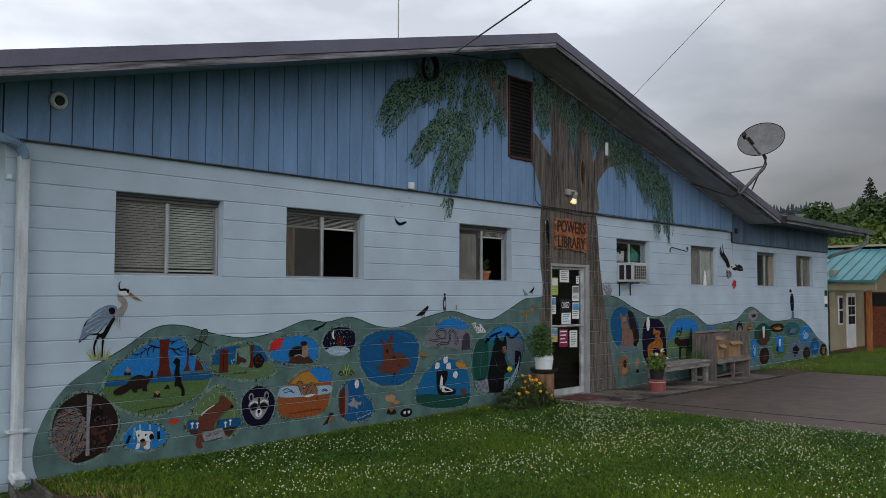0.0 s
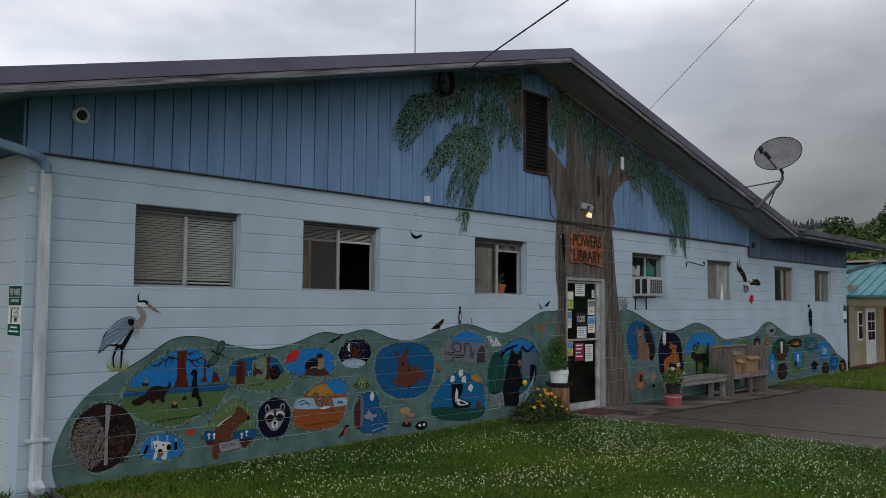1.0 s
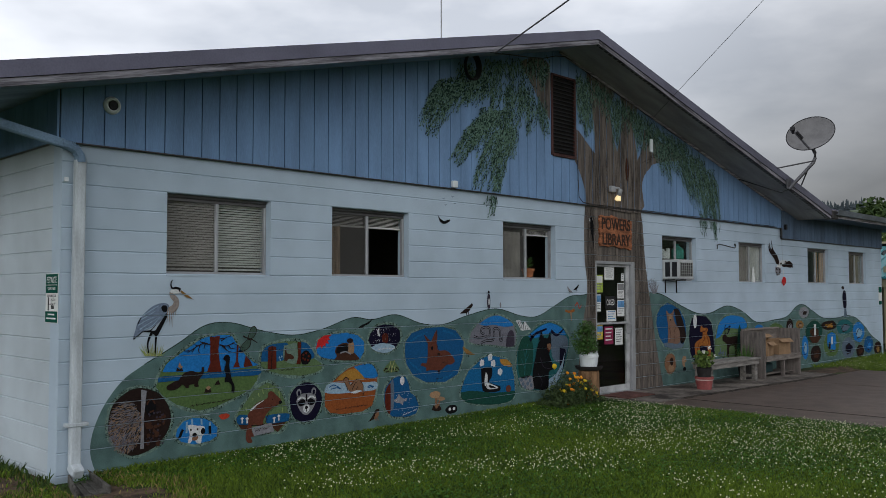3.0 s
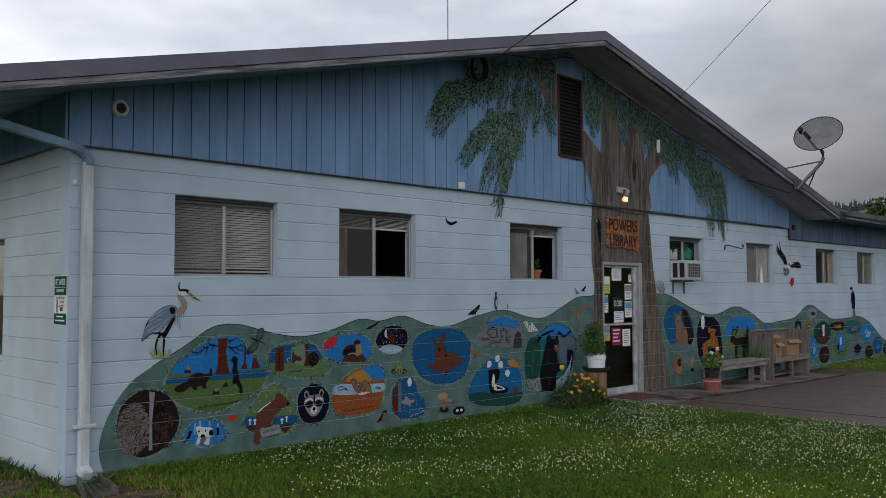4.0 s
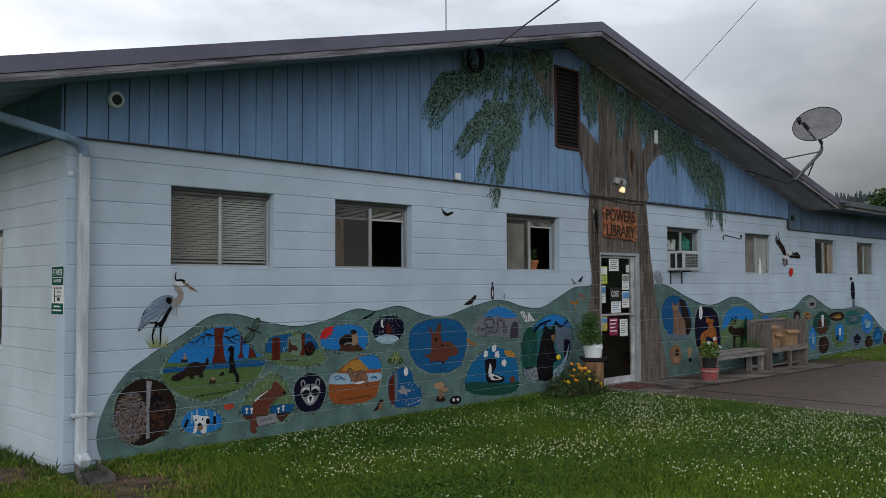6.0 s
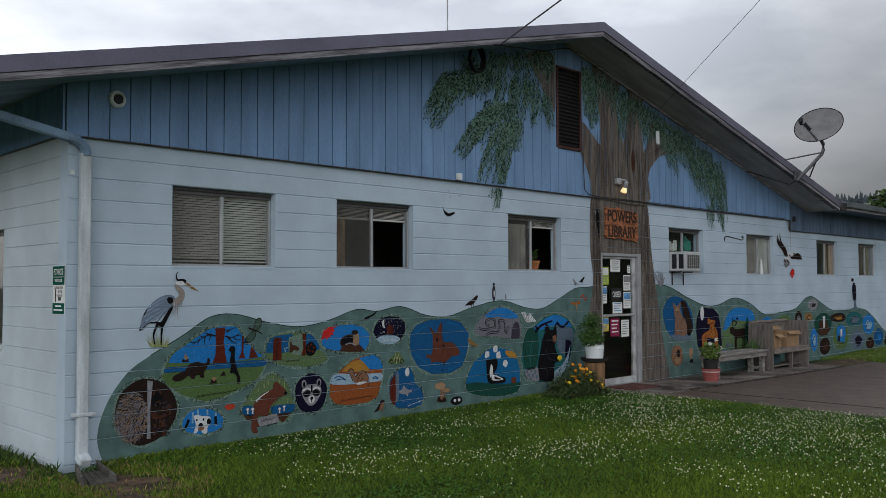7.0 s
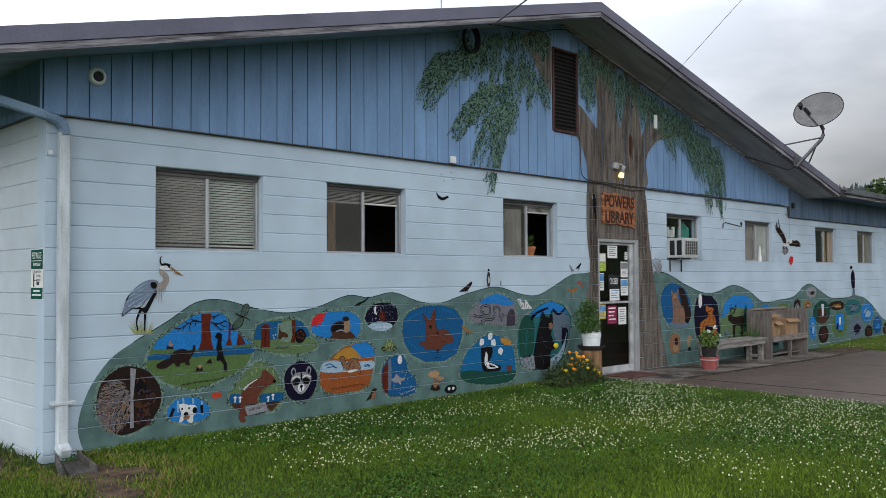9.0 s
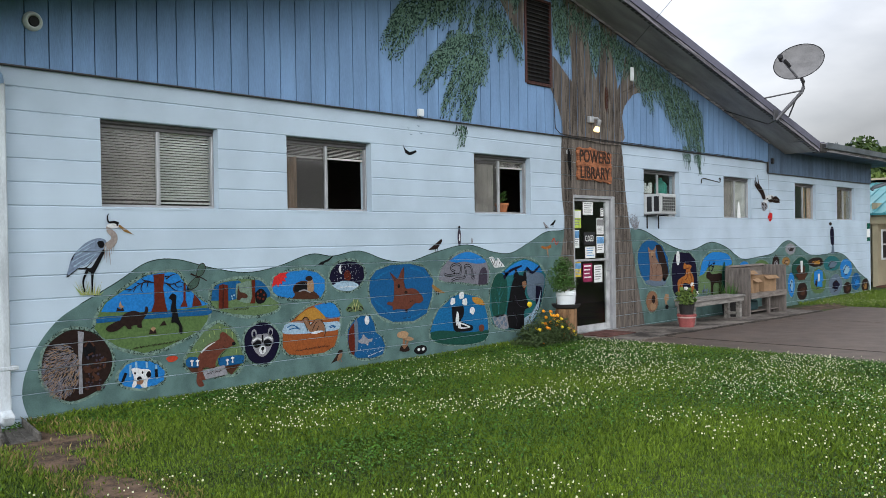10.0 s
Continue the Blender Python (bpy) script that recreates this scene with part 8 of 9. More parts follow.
for c, sp, n in (((SX - 0.12, SY, 1.03), (0.20, 0.2, 0.20), 900), ((SX - 0.05, SY, 1.18), (0.14, 0.14, 0.14), 500), ((SX + 0.02, SY, 0.93), (0.16, 0.16, 0.12), 450), ((SX - 0.22, SY - 0.05, 0.92), (0.12, 0.12, 0.12), 350)):
    foliage(bm, c, sp, n, 0.024, rf, 0.7)
part("leaves", bm, M_LEAF, shrub)

M_STALK = material("flower_stalk_green", (0.085, 0.125, 0.045), 0.75, 0.35, 6, 60, 0.1, island=0.6, dark=(0.03, 0.05, 0.02))
M_MARI = material("orange_marigold", (0.75, 0.33, 0.02), 0.65, 0.2, 9, 60, 0.05, piece=0.4, dark=(0.62, 0.16, 0.01))
M_MARIY = material("yellow_marigold", (0.78, 0.55, 0.03), 0.65, 0.2, 9, 60, 0.05)
bed = thing("flower_bed", (7.25, -0.42, 0.085), "clump of orange and yellow flowers against the wall", "flowers")
bm = bmesh.new()
for i in range(3800):
    x, y = rf.uniform(6.72, 7.8), rf.uniform(-0.62, -0.12)
    hmax = (0.40 + 0.10 * math.sin(x * 17) * math.cos(y * 13)) * math.exp(-((x - 7.26) / 0.38) ** 2) + 0.03
    h = rf.uniform(0.05, 1.0) * hmax
    a = rf.uniform(0, 6.28)
    d = Vector((math.cos(a), math.sin(a), rf.uniform(-0.2, 0.9))).normalized() * rf.uniform(0.025, 0.06)
    s2 = Vector((-math.sin(a), math.cos(a), 0)) * 0.011
    c = Vector((x, y, h + 0.085))
    bm.faces.new([bm.verts.new(q) for q in (c - d, c + s2, c + d, c - s2)])
for i in range(260):
    x, y = rf.gauss(7.26, 0.22), rf.uniform(-0.6, -0.15)
    h = 0.44 * math.exp(-((x - 7.26) / 0.40) ** 2) + rf.uniform(-0.08, 0.06)
    top, foot = Vector((x + rf.gauss(0, 0.03), y, max(0.1, h) + 0.085)), Vector((x, y, 0.08))
    bm.faces.new([bm.verts.new(q) for q in (foot - Vector((0.004, 0, 0)), foot + Vector((0.004, 0, 0)), top)])
tagged(part("stalk_mass", bm, M_STALK, bed), kind="stuff")
for i in range(34):
    x, y = rf.gauss(7.34, 0.19), rf.uniform(-0.62, -0.25)
    h = 0.40 * math.exp(-((x - 7.26) / 0.40) ** 2) + rf.uniform(-0.14, 0.10)
    bm = bmesh.new()
    r = rf.uniform(0.022, 0.036)
    lathe(bm, [(0.004, -0.02), (r * 0.7, -0.008), (r, 0.004), (r * 0.8, 0.016), (r * 0.35, 0.02)], (x, y, max(0.08, h) + 0.085), 9, Matrix.Rotation(radians(rf.uniform(20, 60)), 4, "X"))
    part("bloom", bm, M_MARI if i % 3 else M_MARIY, bed)
part("tall_bloom", lathe(bmesh.new(), [(0.005, -0.03), (0.035, 0.0), (0.038, 0.02), (0.02, 0.05)], (6.95, -0.3, 0.66), 10), M_MARIY, bed, "tall single yellow bloom")

# ---- wall signs ----
M_SIGNGREEN = material("green_sign_print", (0.001, 0.075, 0.052), 0.7, 0.06, 9, 60, 0.0, spec=0.05)
ps = thing("pet_waste_sign", (0.035, 0.165, 1.48), "green and white metal sign about pet waste", "sign", "pet waste signs")
SIDE = Matrix.Rotation(radians(-90), 4, "Z") @ UPRIGHT
part("plate", boxed(0.0290, 0.0330, 0.022, 0.308, 1.47, 1.925, 0.0019), M_PAPER, ps)
part("header", boxed(0.0260, 0.0285, 0.028, 0.302, 1.745, 1.919, 0.001), M_SIGNGREEN, ps)
part("footer", boxed(0.0260, 0.0285, 0.028, 0.302, 1.476, 1.578, 0.001), M_SIGNGREEN, ps)
lettering("word", "PET WASTE", 0.07, Matrix.Translation((0.0252, 0.165, 1.862)) @ SIDE @ Matrix.Diagonal((0.62, 1.2, 1, 1)), M_PAPER, ps, 0.0003)
lettering("word", "TRANSMITS DISEASE", 0.032, Matrix.Translation((0.0252, 0.165, 1.785)) @ SIDE @ Matrix.Diagonal((0.62, 1.25, 1, 1)), M_PAPER, ps, 0.0003)
part("rule", boxed(0.0245, 0.0257, 0.04, 0.29, 1.816, 1.821, 0), M_PAPER, ps)
for k, text in enumerate(("LEASH AND CLEAN", "UP AFTER", "YOUR PET")):
    lettering("word", text, 0.034, Matrix.Translation((0.0275, 0.165 - 0.038 * (k > 0), 1.718 - 0.037 * k)) @ SIDE @ Matrix.Diagonal((0.66, 1, 1, 1)), M_BLACK, ps, 0.0003)
part("symbol", boxed(0.0270, 0.0285, 0.225, 0.25, 1.585, 1.705, 0), M_BLACK, ps, "black upright pictogram bar")
part("symbol", boxed(0.0270, 0.0285, 0.11, 0.17, 1.600, 1.632, 0), M_BLACK, ps)
part("leash", boxed(0.0270, 0.0284, 0.17, 0.225, 1.640, 1.646, 0), M_BLACK, ps)
for k in range(2):
    part("text_bar", boxed(0.0245, 0.0257, 0.06 + 0.03 * (1 - k), 0.27 - 0.03 * (1 - k), 1.542 - 0.036 * k, 1.556 - 0.036 * k, 0), M_PAPER, ps)
ps2 = thing("pet_waste_sign", (21.73, 0, 1.48), "far green and white sign at the wing corner", "sign", "pet waste signs")
part("plate", boxed(21.58, 21.83, -0.006, -0.002, 1.38, 1.87, 0.001), M_PAPER, ps2)
part("header", boxed(21.59, 21.82, -0.009, -0.0065, 1.71, 1.86, 0), M_SIGNGREEN, ps2)
part("footer", boxed(21.59, 21.82, -0.009, -0.0065, 1.39, 1.49, 0), M_SIGNGREEN, ps2)
# side window
sw = thing("window_8", (0.13, 2.25, 1.1), "side window in the block wall with a dark frame", "window", kind="structure")
y0, y1, z0, z1 = SIDE_WIN
part("jamb", boxed(0.115, 0.165, y0, y0 + 0.05, z0, z1, 0.003), M_TRIMDARK, sw)
part("jamb", boxed(0.115, 0.165, y1 - 0.05, y1, z0, z1, 0.003), M_TRIMDARK, sw)
part("head", boxed(0.115, 0.165, y0 + 0.05, y1 - 0.05, z1 - 0.05, z1, 0.003), M_TRIMDARK, sw)
part("bottom_rail", boxed(0.115, 0.165, y0 + 0.05, y1 - 0.05, z0, z0 + 0.05, 0.003), M_TRIMDARK, sw)
part("pane", boxed(0.135, 0.141, y0 + 0.05, y1 - 0.05, z0 + 0.05, z1 - 0.05, 0), M_GLASSDIM, sw).visible_shadow = False
part("window_sill", boxed(0.0, 0.115, y0 - 0.015, y1 + 0.015, z0 - 0.045, z0 - 0.002, 0.006), M_WHITE, sw)

# ---- neighbouring house ----
M_CREAM = material("cream_house_paint", (0.36, 0.315, 0.215), 0.8, 0.08, 2, 60, 0.1)
M_TEALROOF = material("teal_metal_roof", (0.06, 0.24, 0.27), 0.4, 0.12, 1.5, 60, 0.03, metal=0.2)
M_CEDAR = material("orange_cedar", (0.32, 0.12, 0.04), 0.75, 0.2, 3, 50, 0.2, stretch=(6, 6, 1))
M_CEDARWALL = material("red_cedar_wall", (0.17, 0.055, 0.028), 0.8, 0.2, 3, 50, 0.2, stretch=(1, 6, 6))
M_DECK = material("brown_deck", (0.13, 0.06, 0.04), 0.8, 0.25, 3, 50, 0.2)
house = thing("neighbour_house", (25.846, 0.51, -0.044), "cream house with a teal metal roof and cedar porch", "house")
part("porch_wall", boxed(24.596, 27.446, 0.66, 0.81, -0.014, 2.486, 0), M_CREAM, house)
part("wall", boxed(27.446, 27.646, -3.49, 6.51, 1.836, 3.386, 0), M_CREAM, house)
part("cedar_wall", boxed(27.446, 27.646, -3.49, 0.66, -0.114, 1.834, 0), M_CEDARWALL, house)
part("wall", boxed(27.666, 32.846, -3.49, 6.51, -0.114, 3.286, 0), M_CREAM, house)
deck = part("deck", boxed(24.396, 27.446, -2.69, 0.66, -0.074, 0.036, 0.01), M_DECK, house)
for k in range(12):
    part("deck_board", boxed(24.376, 27.426, -2.69 + 0.28 * k, -2.42 + 0.28 * k, 0.037, 0.056, 0.004), M_DECK, deck)
part("skirt", boxed(24.446, 24.506, -2.69, 0.66, -0.214, -0.075, 0), M_DECK, house)
part("porch_post", boxed(24.526, 24.666, -0.39, -0.25, 0.056, 1.866, 0.008), M_CEDAR, house)
part("beam", boxed(24.466, 24.626, -0.54, 3.11, 1.866, 2.086, 0.006), M_CREAM, house)
bm = bmesh.new()
a = [bm.verts.new(q) for q in ((24.196, -0.61, 2.116), (24.196, 6.51, 2.116), (27.546, 6.51, 3.206), (27.546, -0.61, 3.206))]
b = [bm.verts.new(v.co + Vector((0, 0, 0.06))) for v in a]
bm.faces.new(a)
bm.faces.new(b[::-1])
for i in range(4):
    bm.faces.new((a[i], b[i], b[(i + 1) % 4], a[(i + 1) % 4]))
porch_roof = part("roof", bm, M_TEALROOF, house)
for k in range(18):
    y = -0.54 + 0.3 * k
    part("roof_rib", tube(bmesh.new(), [(24.186, y, 2.186), (27.546, y, 3.276)], 0.018, 6), M_TEALROOF, porch_roof)
part("ridge_cap", boxed(27.446, 27.696, -0.64, 6.51, 3.226, 3.326, 0.01), M_TEALROOF, house)
wdw = part("window", boxed(24.896, 25.296, 0.628, 0.659, 0.806, 1.706, 0.004), M_WHITE, house)
part("pane", boxed(24.946, 25.246, 0.618, 0.629, 0.866, 1.246, 0), M_BLACK, wdw)
part("pane", boxed(24.946, 25.246, 0.618, 0.629, 1.286, 1.646, 0), M_BLACK, wdw)
hd = part("door", boxed(25.696, 26.596, 0.628, 0.659, 0.056, 1.786, 0.004), M_WHITE, house, "white half-glazed door")
for k in range(2):
    for j in range(3):
        part("pane", boxed(25.846 + 0.34 * k, 26.126 + 0.34 * k, 0.618, 0.629, 0.806 + 0.30 * j, 1.066 + 0.30 * j, 0), M_BLACK, hd)
part("corner_trim", boxed(27.046, 27.436, 0.61, 0.659, 0.056, 1.866, 0.004), M_CREAM, house)
part("house_window", boxed(27.396, 27.445, -0.19, 0.41, 1.386, 1.786, 0.004), M_BLACK, house)

# ---- trees and hills beyond ----
M_TRUNK = material("tree_bark", (0.09, 0.065, 0.045), 0.9, 0.3, 3, 30, 0.5)
M_CROWN = material("broad_leaf_crown", (0.054, 0.086, 0.022), 0.7, 0.4, 0.7, 20, 0.0, island=0.7, dark=(0.02, 0.042, 0.014))
M_CROWNL = material("light_leaf_crown", (0.101, 0.144, 0.032), 0.7, 0.4, 0.7, 20, 0.0, island=0.7, dark=(0.05, 0.085, 0.02))
M_NEEDLE = material("conifer_needles", (0.035, 0.055, 0.030), 0.8, 0.4, 0.6, 20, 0.0, island=0.7, dark=(0.012, 0.02, 0.014))


def broad_tree(x, y, h, r, mat, seed, label):
    rnd = random.Random(seed)
    t = thing("tree", (x, y, -0.13), label, "tree", "trees beyond the houses")
    part("trunk", tube(bmesh.new(), [(x, y, -0.2), (x + 0.1, y, h * 0.3), (x - 0.1, y + 0.1, h * 0.7)], [0.25, 0.18, 0.05], 8), M_TRUNK, t)
    for k in range(5):
        a = rnd.uniform(0, 6.28)
        z = h * rnd.uniform(0.25, 0.5)
        part("limb", tube(bmesh.new(), [(x, y, z), (x + r * 0.4 * math.cos(a), y + r * 0.4 * math.sin(a), z + h * 0.15), (x + r * 0.7 * math.cos(a), y + r * 0.7 * math.sin(a), z + h * 0.25)], [0.10, 0.06, 0.02], 6), M_TRUNK, t)
    bm = bmesh.new()
    for k in range(26):
        d = Vector((rnd.gauss(0, 1), rnd.gauss(0, 1), rnd.gauss(0, 1))).normalized() * rnd.random() ** 0.4
        c = (x + d.x * r, y + d.y * r, h * 0.6 + d.z * h * 0.38)
        foliage(bm, c, (r * 0.36, r * 0.36, r * 0.26), 230, 0.16, rnd, 1.4)
    part("crown", bm, mat, t)


def conifer(x, y, z, h, r, seed, label, layers=34):
    rnd = random.Random(seed)
    t = thing("conifer_tree", (x, y, z), label, "tree", "dark conifers beyond the houses")
    part("trunk", tube(bmesh.new(), [(x, y, z), (x, y, z + h)], [h * 0.018, 0.02], 7), M_TRUNK, t)
    bm = bmesh.new()
    for k in range(layers):
        f = (k + 1) / layers
        zz = z + h * (0.12 + 0.88 * f)
        rr = r * (1.05 - f) * rnd.uniform(0.75, 1.2)
        for j in range(17):
            a = rnd.uniform(0, 6.28)
            tip = Vector((x + rr * math.cos(a), y + rr * math.sin(a), zz - rr * rnd.uniform(0.1, 0.5)))
            root = Vector((x, y, zz + rnd.uniform(-0.3, 0.3)))
            for i in range(16):
                q = root.lerp(tip, rnd.uniform(0.15, 1))
                s = rr * 0.16 + 0.05
                e = Vector((rnd.uniform(-1, 1), rnd.uniform(-1, 1), rnd.uniform(-0.9, 0.1))).normalized() * s
                g = Vector((rnd.uniform(-1, 1), rnd.uniform(-1, 1), rnd.uniform(-0.3, 0.3))).normalized() * s * 0.4
                bm.faces.new([bm.verts.new(v) for v in (q - g, q + e, q + g, q - e * 0.4)])
    part("crown", bm, M_NEEDLE, t)


broad_tree(45.6, 6.9, 7.1, 2.2, M_CROWN, 1, "dense green broad-leaved tree behind the houses")
broad_tree(50.6, 8.9, 7.4, 2.4, M_CROWN, 2, "dense green broad-leaved tree behind the houses")
broad_tree(40.7, 4.6, 5.2, 1.8, M_CROWNL, 3, "light green broad-leaved tree in leaf")
broad_tree(39.7, 6.2, 4.9, 1.7, M_CROWNL, 4, "light green broad-leaved tree in leaf")
broad_tree(52.6, 6.1, 8.5, 2.7, M_CROWN, 5, "dense green broad-leaved tree behind the houses")
conifer(83.4, 15.4, -0.2, 12.6, 5.0, 6, "tall dark conifer rising above the trees")
conifer(85.3, 17.5, -0.2, 10.5, 3.4, 7, "dark conifer beside a taller one")
conifer(89.5, 12.7, -0.2, 11.3, 3.0, 8, "dark conifer behind the houses")
M_HILLSIDE = material("far_green_hill", (0.085, 0.115, 0.065), 0.95, 0.3, 0.02, 0.3, 0.0, dark=(0.045, 0.06, 0.05))
bm = bmesh.new()
cols = []
for i in range(61):
    f = i / 60
    ang = radians(-68.37 + 160 * f)
    deg = -70 + 160 * f
    h = 51.0 + 4 * math.sin(deg * 0.19 + 0.6) + 6 * noise.noise((f * 14, 0, 0)) + 3 * noise.noise((f * 40, 3, 0)) + 16 * max(0, (15.5 - deg) / 20) * (deg > -20)
    col = []
    for j, (d, k) in enumerate(((330, 0.0), (390, 0.45), (460, 0.85), (540, 1.0), (700, 0.75))):
        col.append(bm.verts.new((d * math.cos(ang), d * math.sin(ang), -1 + h * k)))
    cols.append(col)
for a, b in zip(cols, cols[1:]):
    for j in range(4):
        bm.faces.new((a[j], b[j], b[j + 1], a[j + 1]))
hill = tagged(part("backdrop_hill", bm, M_HILLSIDE, smooth=True), "far green hillside under low cloud", "hill", kind="structure")
bm = bmesh.new()
rnd = random.Random(15)
for i in range(3200):
    c = rnd.randrange(60)
    j = rnd.choice((1, 2, 3, 3, 3))
    f = rnd.random()
    p0 = Vector(hill.data.vertices[c * 5 + j].co).lerp(Vector(hill.data.vertices[(c + 1) * 5 + j].co), f)
    h = rnd.uniform(3, 6.5)
    deg = math.degrees(math.atan2(p0.y, p0.x))
    if deg < 17.9 and rnd.random() < 0.8 or noise.noise((p0.x * 0.02, p0.y * 0.02, 0)) < -0.25:
        continue
    for k in range(5):
        zz, rr = p0.z + h * 0.2 * k, 2.0 * (1 - k / 5.5)
        ring = [bm.verts.new((p0.x + rr * math.cos(a) * rnd.uniform(0.7, 1.2), p0.y + rr * math.sin(a) * rnd.uniform(0.7, 1.2), zz)) for a in (0, 1.05, 2.1, 3.14, 4.19, 5.24)]
        tip = bm.verts.new((p0.x, p0.y, zz + h * 0.34))
        for q in range(6):
            bm.faces.new((ring[q], ring[(q + 1) % 6], tip))
# distance haze is mixed into the needle colour as blue-grey
M_FAR = material("haze_tinted_conifers", (0.075, 0.092, 0.10), 0.95, 0.3, 0.05, 0.5, 0.0, dark=(0.04, 0.052, 0.06))
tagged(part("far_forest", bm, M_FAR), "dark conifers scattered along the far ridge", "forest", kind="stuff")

# ---- lawn ----
M_GRASS = material("grass_blades", (0.116, 0.178, 0.012), 0.65, 0.5, 0.55, 5, 0.0, island=0.9, dark=(0.008, 0.032, 0.003), spec=0.3)
M_WEED = material("dark_weeds", (0.055, 0.095, 0.020), 0.7, 0.4, 3, 20, 0.0, island=0.8, dark=(0.015, 0.035, 0.008))
M_DRY = material("dry_grass", (0.24, 0.19, 0.07), 0.8, 0.3, 2, 20, 0.0, island=0.8, dark=(0.09, 0.08, 0.03))
M_SOIL = material("bare_soil", (0.088, 0.058, 0.039), 0.95, 0.6, 7, 50, 1.0, dark=(0.03, 0.022, 0.016))


def soil_patch(cx, cy, rx, ry, label, rise=0.012):
    """A low irregular mound of earth whose rim sinks into the lawn."""
    bm = bmesh.new()
    rings = []
    for f, z in ((1.12, -0.006), (0.86, 0.45 * rise), (0.5, 0.9 * rise), (0.2, rise)):
        rings.append([bm.verts.new((cx + (x - cx) * f, cy + (y - cy) * f, ground_z(cx) + z + 0.004 * noise.noise((x * 9, y * 9, f * 5)) * (f < 1))) for x, y in ell(cx, cy, rx, ry, 56, 0.95)])
    for a, b in zip(rings, rings[1:]):
        for k in range(56):
            bm.faces.new((a[k], a[(k + 1) % 56], b[(k + 1) % 56], b[k]))
    bm.faces.new(rings[-1])
    return tagged(part("soil_patch", bm, M_SOIL), label, "soil", kind="structure")


soil_patch(0.30, -0.88, 0.36, 0.5, "bare brown soil by the splash trough")
soil_patch(0.03, -1.45, 0.21, 0.42, "worn strip of bare earth across the lawn")
soil_patch(0.0, -2.6, 0.22, 0.5, "worn strip of bare earth across the lawn")
soil_patch(-0.75, 0.25, 0.85, 0.45, "dry brown soil along the side wall")
soil_patch(16.3, -0.62, 1.25, 0.6, "dark gravelly earth beyond the walk")


def bare(x, y):
    """Below one inside the bare patches, growing with the distance from them."""
    spots = ((0.30, -0.88, 0.36, 0.50), (0.03, -1.45, 0.21, 0.42), (0.0, -2.6, 0.22, 0.50), (-0.75, 0.25, 0.85, 0.45), (16.3, -0.62, 1.3, 0.65))
    return np.minimum.reduce([((x - cx) / rx) ** 2 + ((y - cy) / ry) ** 2 for cx, cy, rx, ry in spots])


def blades(name, rng, n, x0, x1, y0, y1, h0, h1, mat, label, keep=None, width=0.0045):
    x, y = rng.uniform(x0, x1, n), rng.uniform(y0, y1, n)
    ok = (bare(x, y) > 1 + rng.normal(0, 0.5, n)) & ~((x > -0.04) & (x < 0.34) & (y > -0.72) & (y < 0))
    ok &= ~((x > -0.02) & (y > -0.012)) & ~((x > 8.10) & (x < 16.92)) & ~((x > 8.0) & (y > -1.2) & (x < 15.5))
    if keep is not None:
        ok &= keep(x, y, rng)
    x, y = x[ok], y[ok]
    n = len(x)
    g = np.array([ground_z(v) for v in x])
    tall = 0.75 + 0.35 * np.sin(x * 1.7 + 0.6 * np.sin(y * 2.1)) * np.cos(y * 1.3 + x * 0.4) + 0.35 * np.exp(-((y + 0.05) / 0.12) ** 2)
    h = rng.uniform(h0, h1, n) * tall
    a, lean = rng.uniform(0, 2 * np.pi, n), rng.uniform(0.1, 0.75, n) * h
    dx, dy = np.cos(a), np.sin(a)
    b = rng.uniform(0, 2 * np.pi, n)
    wx, wy = np.cos(b) * width * rng.uniform(0.7, 1.5, n), np.sin(b) * width * rng.uniform(0.7, 1.5, n)
    v = np.empty((n, 4, 3))
    v[:, 0] = np.c_[x - wx, y - wy, g - 0.005]
    v[:, 1] = np.c_[x + wx, y + wy, g - 0.005]
    v[:, 2] = np.c_[x + wx * 0.8 + dx * lean * 0.35, y + wy * 0.8 + dy * lean * 0.35, g + h * 0.62]
    v[:, 3] = np.c_[x + dx * lean, y + dy * lean, g + h]
    i = np.arange(n) * 4
    faces = np.c_[np.c_[i, i + 1, i + 2], np.c_[i, i + 2, i + 3]].reshape(-1, 3)
    me = bpy.data.meshes.new(name)
    me.from_pydata(v.reshape(-1, 3).tolist(), [], faces.tolist())
    me.materials.append(mat)
    return tagged(new(name, me), label, "grass", kind="stuff")


rng = np.random.default_rng(7)
blades("lawn_grass", rng, 430000, -2.6, 8.13, -7.2, 0.0, 0.022, 0.062, M_GRASS, "dense green mown lawn before the library", width=0.0042)
blades("lawn_grass", rng, 170000, -8.0, 8.13, -14.0, 0.0, 0.035, 0.085, M_GRASS, "green mown lawn round the standing place", lambda x, y, r: (x < -2.6) | (y < -7.2), width=0.009)
blades("lawn_grass", rng, 30000, -3.2, 0.0, 0.0, 3.4, 0.04, 0.10, M_GRASS, "green grass beside the side wall")
blades("lawn_grass", rng, 50000, 15.5, 27.0, -3.2, -0.02, 0.04, 0.10, M_GRASS, "green grass strip beyond the driveway", width=0.006)
blades("tall_weeds", rng, 550, -0.22, 0.06, -0.16, 1.6, 0.05, 0.16, M_WEED, "taller weeds at the foot of the side wall", lambda x, y, r: (x < -0.01) | (y < -0.02))
blades("tall_weeds", rng, 3500, 0.3, 7.8, -0.10, 0.0, 0.03, 0.075, M_GRASS, "longer grass along the foot of the mural wall")
blades("dry_grass", rng, 17000, -1.5, 1.6, -3.4, 1.4, 0.03, 0.08, M_DRY, "dry straw-coloured grass round the bare soil", lambda x, y, r: bare(x, y) < 2.6)

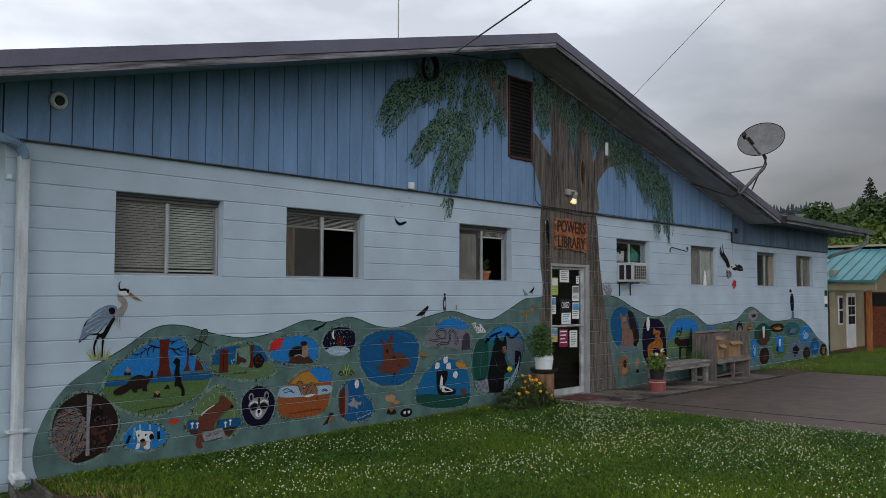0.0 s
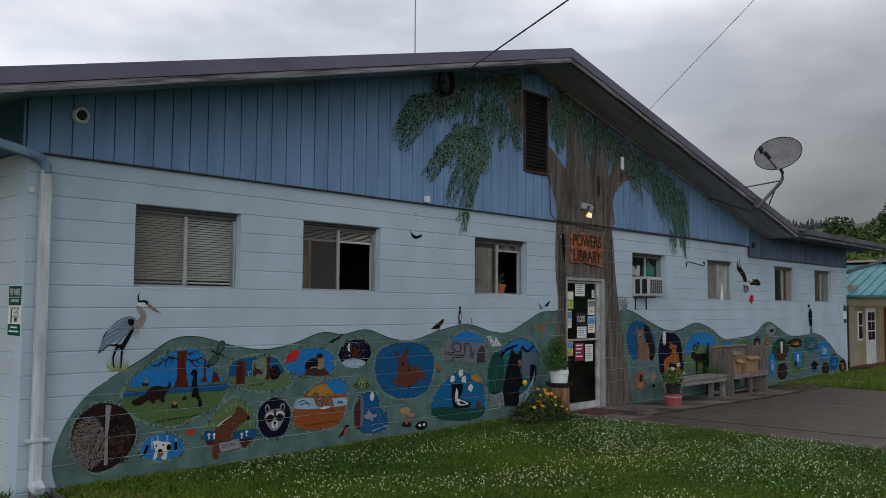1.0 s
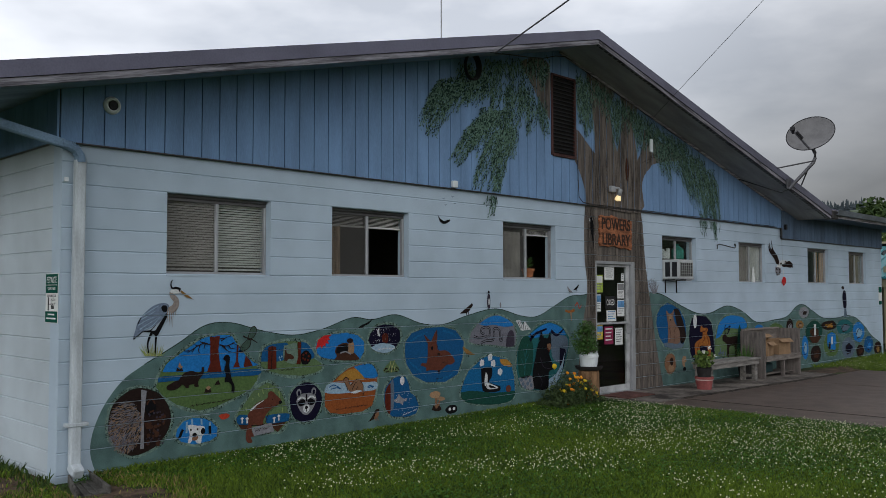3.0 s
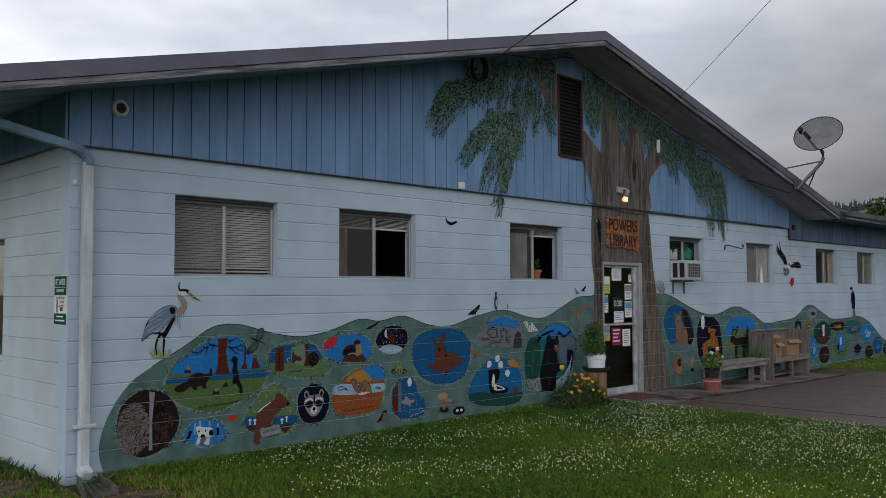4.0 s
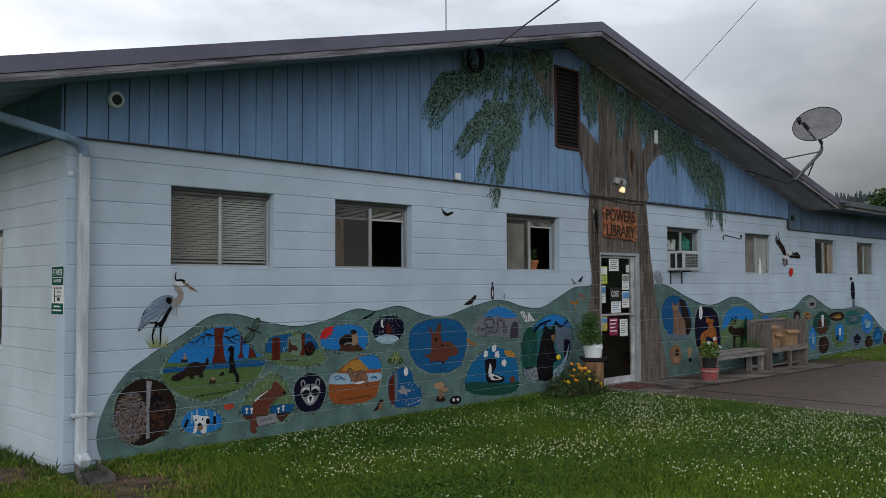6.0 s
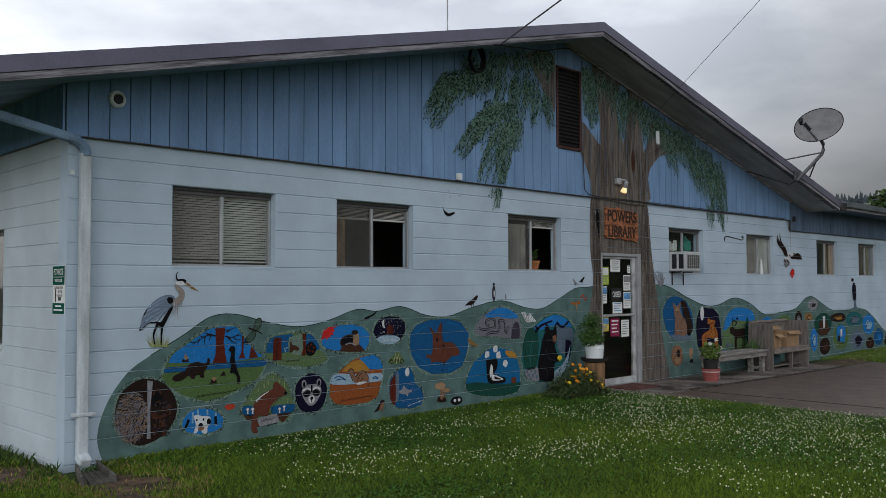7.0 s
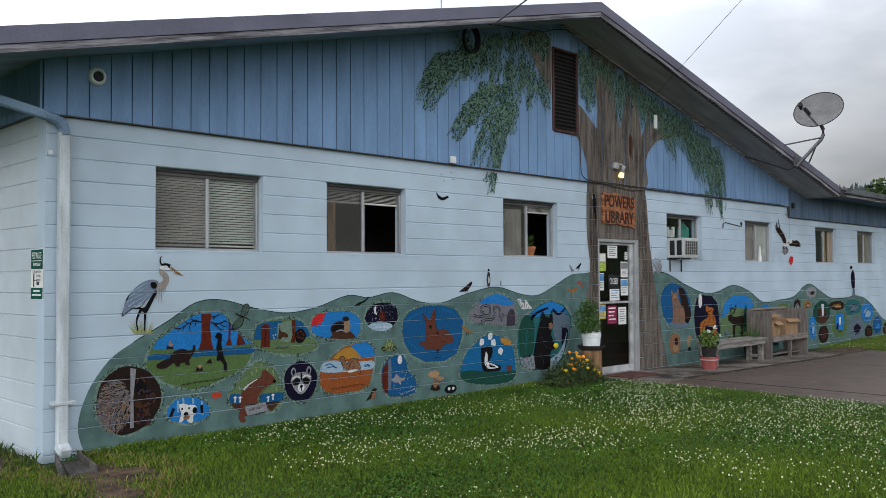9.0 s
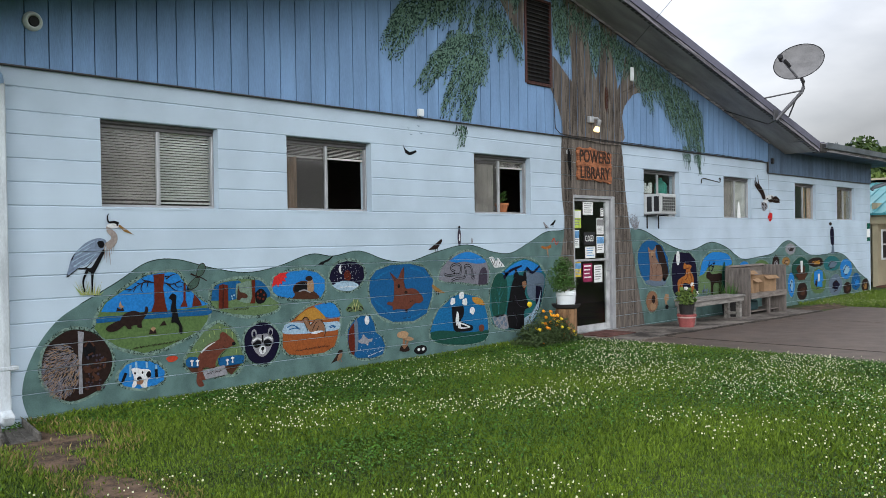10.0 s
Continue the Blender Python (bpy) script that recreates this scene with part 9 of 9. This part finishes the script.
# low clover leaves, thickest away from the worn earth
M_CLOVERLEAF = material("clover_leaf", (0.052, 0.130, 0.014), 0.7, 0.4, 2, 20, 0.0, island=0.9, dark=(0.007, 0.030, 0.004), spec=0.2)
x, y = rng.uniform(-1.5, 8.1, 240000), -7.0 * rng.random(240000) ** 1.25 - 0.02
lush = np.sin(x * 1.1 + 1.5 * np.sin(y * 0.8)) * 0.35 + np.sin(y * 2.3 + x * 0.7 + 1.0) * 0.3 + 0.14 * (x - 2.0) + 0.55 * np.exp(y / 0.8) + rng.normal(0, 0.3, 240000)
ok = (lush > 0.32) & (bare(x, y) > 1.8) & (x < 8.10)
x, y = x[ok], y[ok]
n = len(x)
lift = np.array([ground_z(q) for q in x])
h, s, a = rng.uniform(0.022, 0.052, n), rng.uniform(0.006, 0.012, n), rng.uniform(0, 2 * np.pi, n)
tx, ty = rng.normal(0, 0.35, n), rng.normal(0, 0.35, n)
v = np.empty((n, 4, 3))
for k in range(4):
    dx, dy = np.cos(a + k * np.pi / 2) * s, np.sin(a + k * np.pi / 2) * s * (0.8 if k % 2 else 1.0)
    v[:, k] = np.c_[x + dx, y + dy, lift + h + dx * tx + dy * ty]
me = bpy.data.meshes.new("clover_leaves")
me.from_pydata(v.reshape(-1, 3).tolist(), [], (np.arange(n * 4).reshape(-1, 4)).tolist())
me.materials.append(M_CLOVERLEAF)
tagged(new("clover_leaves", me), "dark green clover leaves spread through the lawn", "clover", kind="stuff")

# white clover heads in drifts
M_CLOVER = material("clover_white", (0.62, 0.62, 0.42), 0.8, 0.12, 9, 60, 0.0, island=0.3)
rc = random.Random(31)
verts, faces = [], []


def drift(x, y):
    return noise.noise((x * 0.55, y * 0.9, 4.0)) + 0.45 * noise.noise((x * 1.9, y * 2.3, 1.0))


placed = 0
while placed < 8200:
    x, y = (rc.uniform(-1.5, 8.1), rc.uniform(-7.0, -0.1)) if placed % 9 else (rc.uniform(17.0, 23), rc.uniform(-3.0, -0.1))
    if placed % 9 and (1.3 * drift(x, y) + 0.09 * x - 0.25 < rc.uniform(-0.35, 0.85) or (x - 0.3) ** 2 + (y + 1.0) ** 2 < 1.2):
        continue
    placed += 1
    h, r = ground_z(x) + rc.uniform(0.03, 0.07), rc.uniform(0.0032, 0.0085)
    k = len(verts)
    verts.append((x, y, h - r))
    for z, s in ((h - 0.4 * r, 0.9), (h + 0.45 * r, 0.85)):
        for q in range(5):
            a = 2 * math.pi * q / 5 + z * 40
            verts.append((x + r * s * math.cos(a), y + r * s * math.sin(a), z))
    verts.append((x, y, h + r))
    for q in range(5):
        n = (q + 1) % 5
        faces += [(k, k + 1 + n, k + 1 + q), (k + 1 + q, k + 1 + n, k + 6 + n, k + 6 + q), (k + 6 + q, k + 6 + n, k + 11)]
me = bpy.data.meshes.new("clover_flowers")
me.from_pydata(verts, [], faces)
me.materials.append(M_CLOVER)
tagged(new("clover_flowers", me), "small white clover heads scattered through the lawn", "flowers", kind="stuff")

# pale paint flakes and grit fallen along the foot of the wall
M_FLAKE = material("fallen_paint_flakes", (0.50, 0.52, 0.50), 0.8, 0.25, 9, 60, 0.1, island=0.5)
verts, faces = [], []
for i in range(1100):
    x = rc.choice((rc.uniform(0.4, 7.0), rc.gauss(2.7, 0.7), rc.gauss(5.6, 0.8)))
    if not 0.3 < x < 7.0:
        continue
    y, h, r = -0.015 - 0.10 * rc.random() ** 2, ground_z(x) + rc.uniform(0.012, 0.05), rc.uniform(0.005, 0.016)
    k, a = len(verts), rc.uniform(0, 6.28)
    for q in range(4):
        b = a + 1.57 * q + rc.uniform(-0.4, 0.4)
        verts.append((x + r * math.cos(b), y + 0.7 * r * math.sin(b), h + rc.uniform(-0.004, 0.004)))
    faces.append((k, k + 1, k + 2, k + 3))
me = bpy.data.meshes.new("paint_flakes")
me.from_pydata(verts, [], faces)
me.materials.append(M_FLAKE)
tagged(new("paint_flakes", me), "pale paint flakes and grit along the foot of the wall", "debris", kind="stuff")
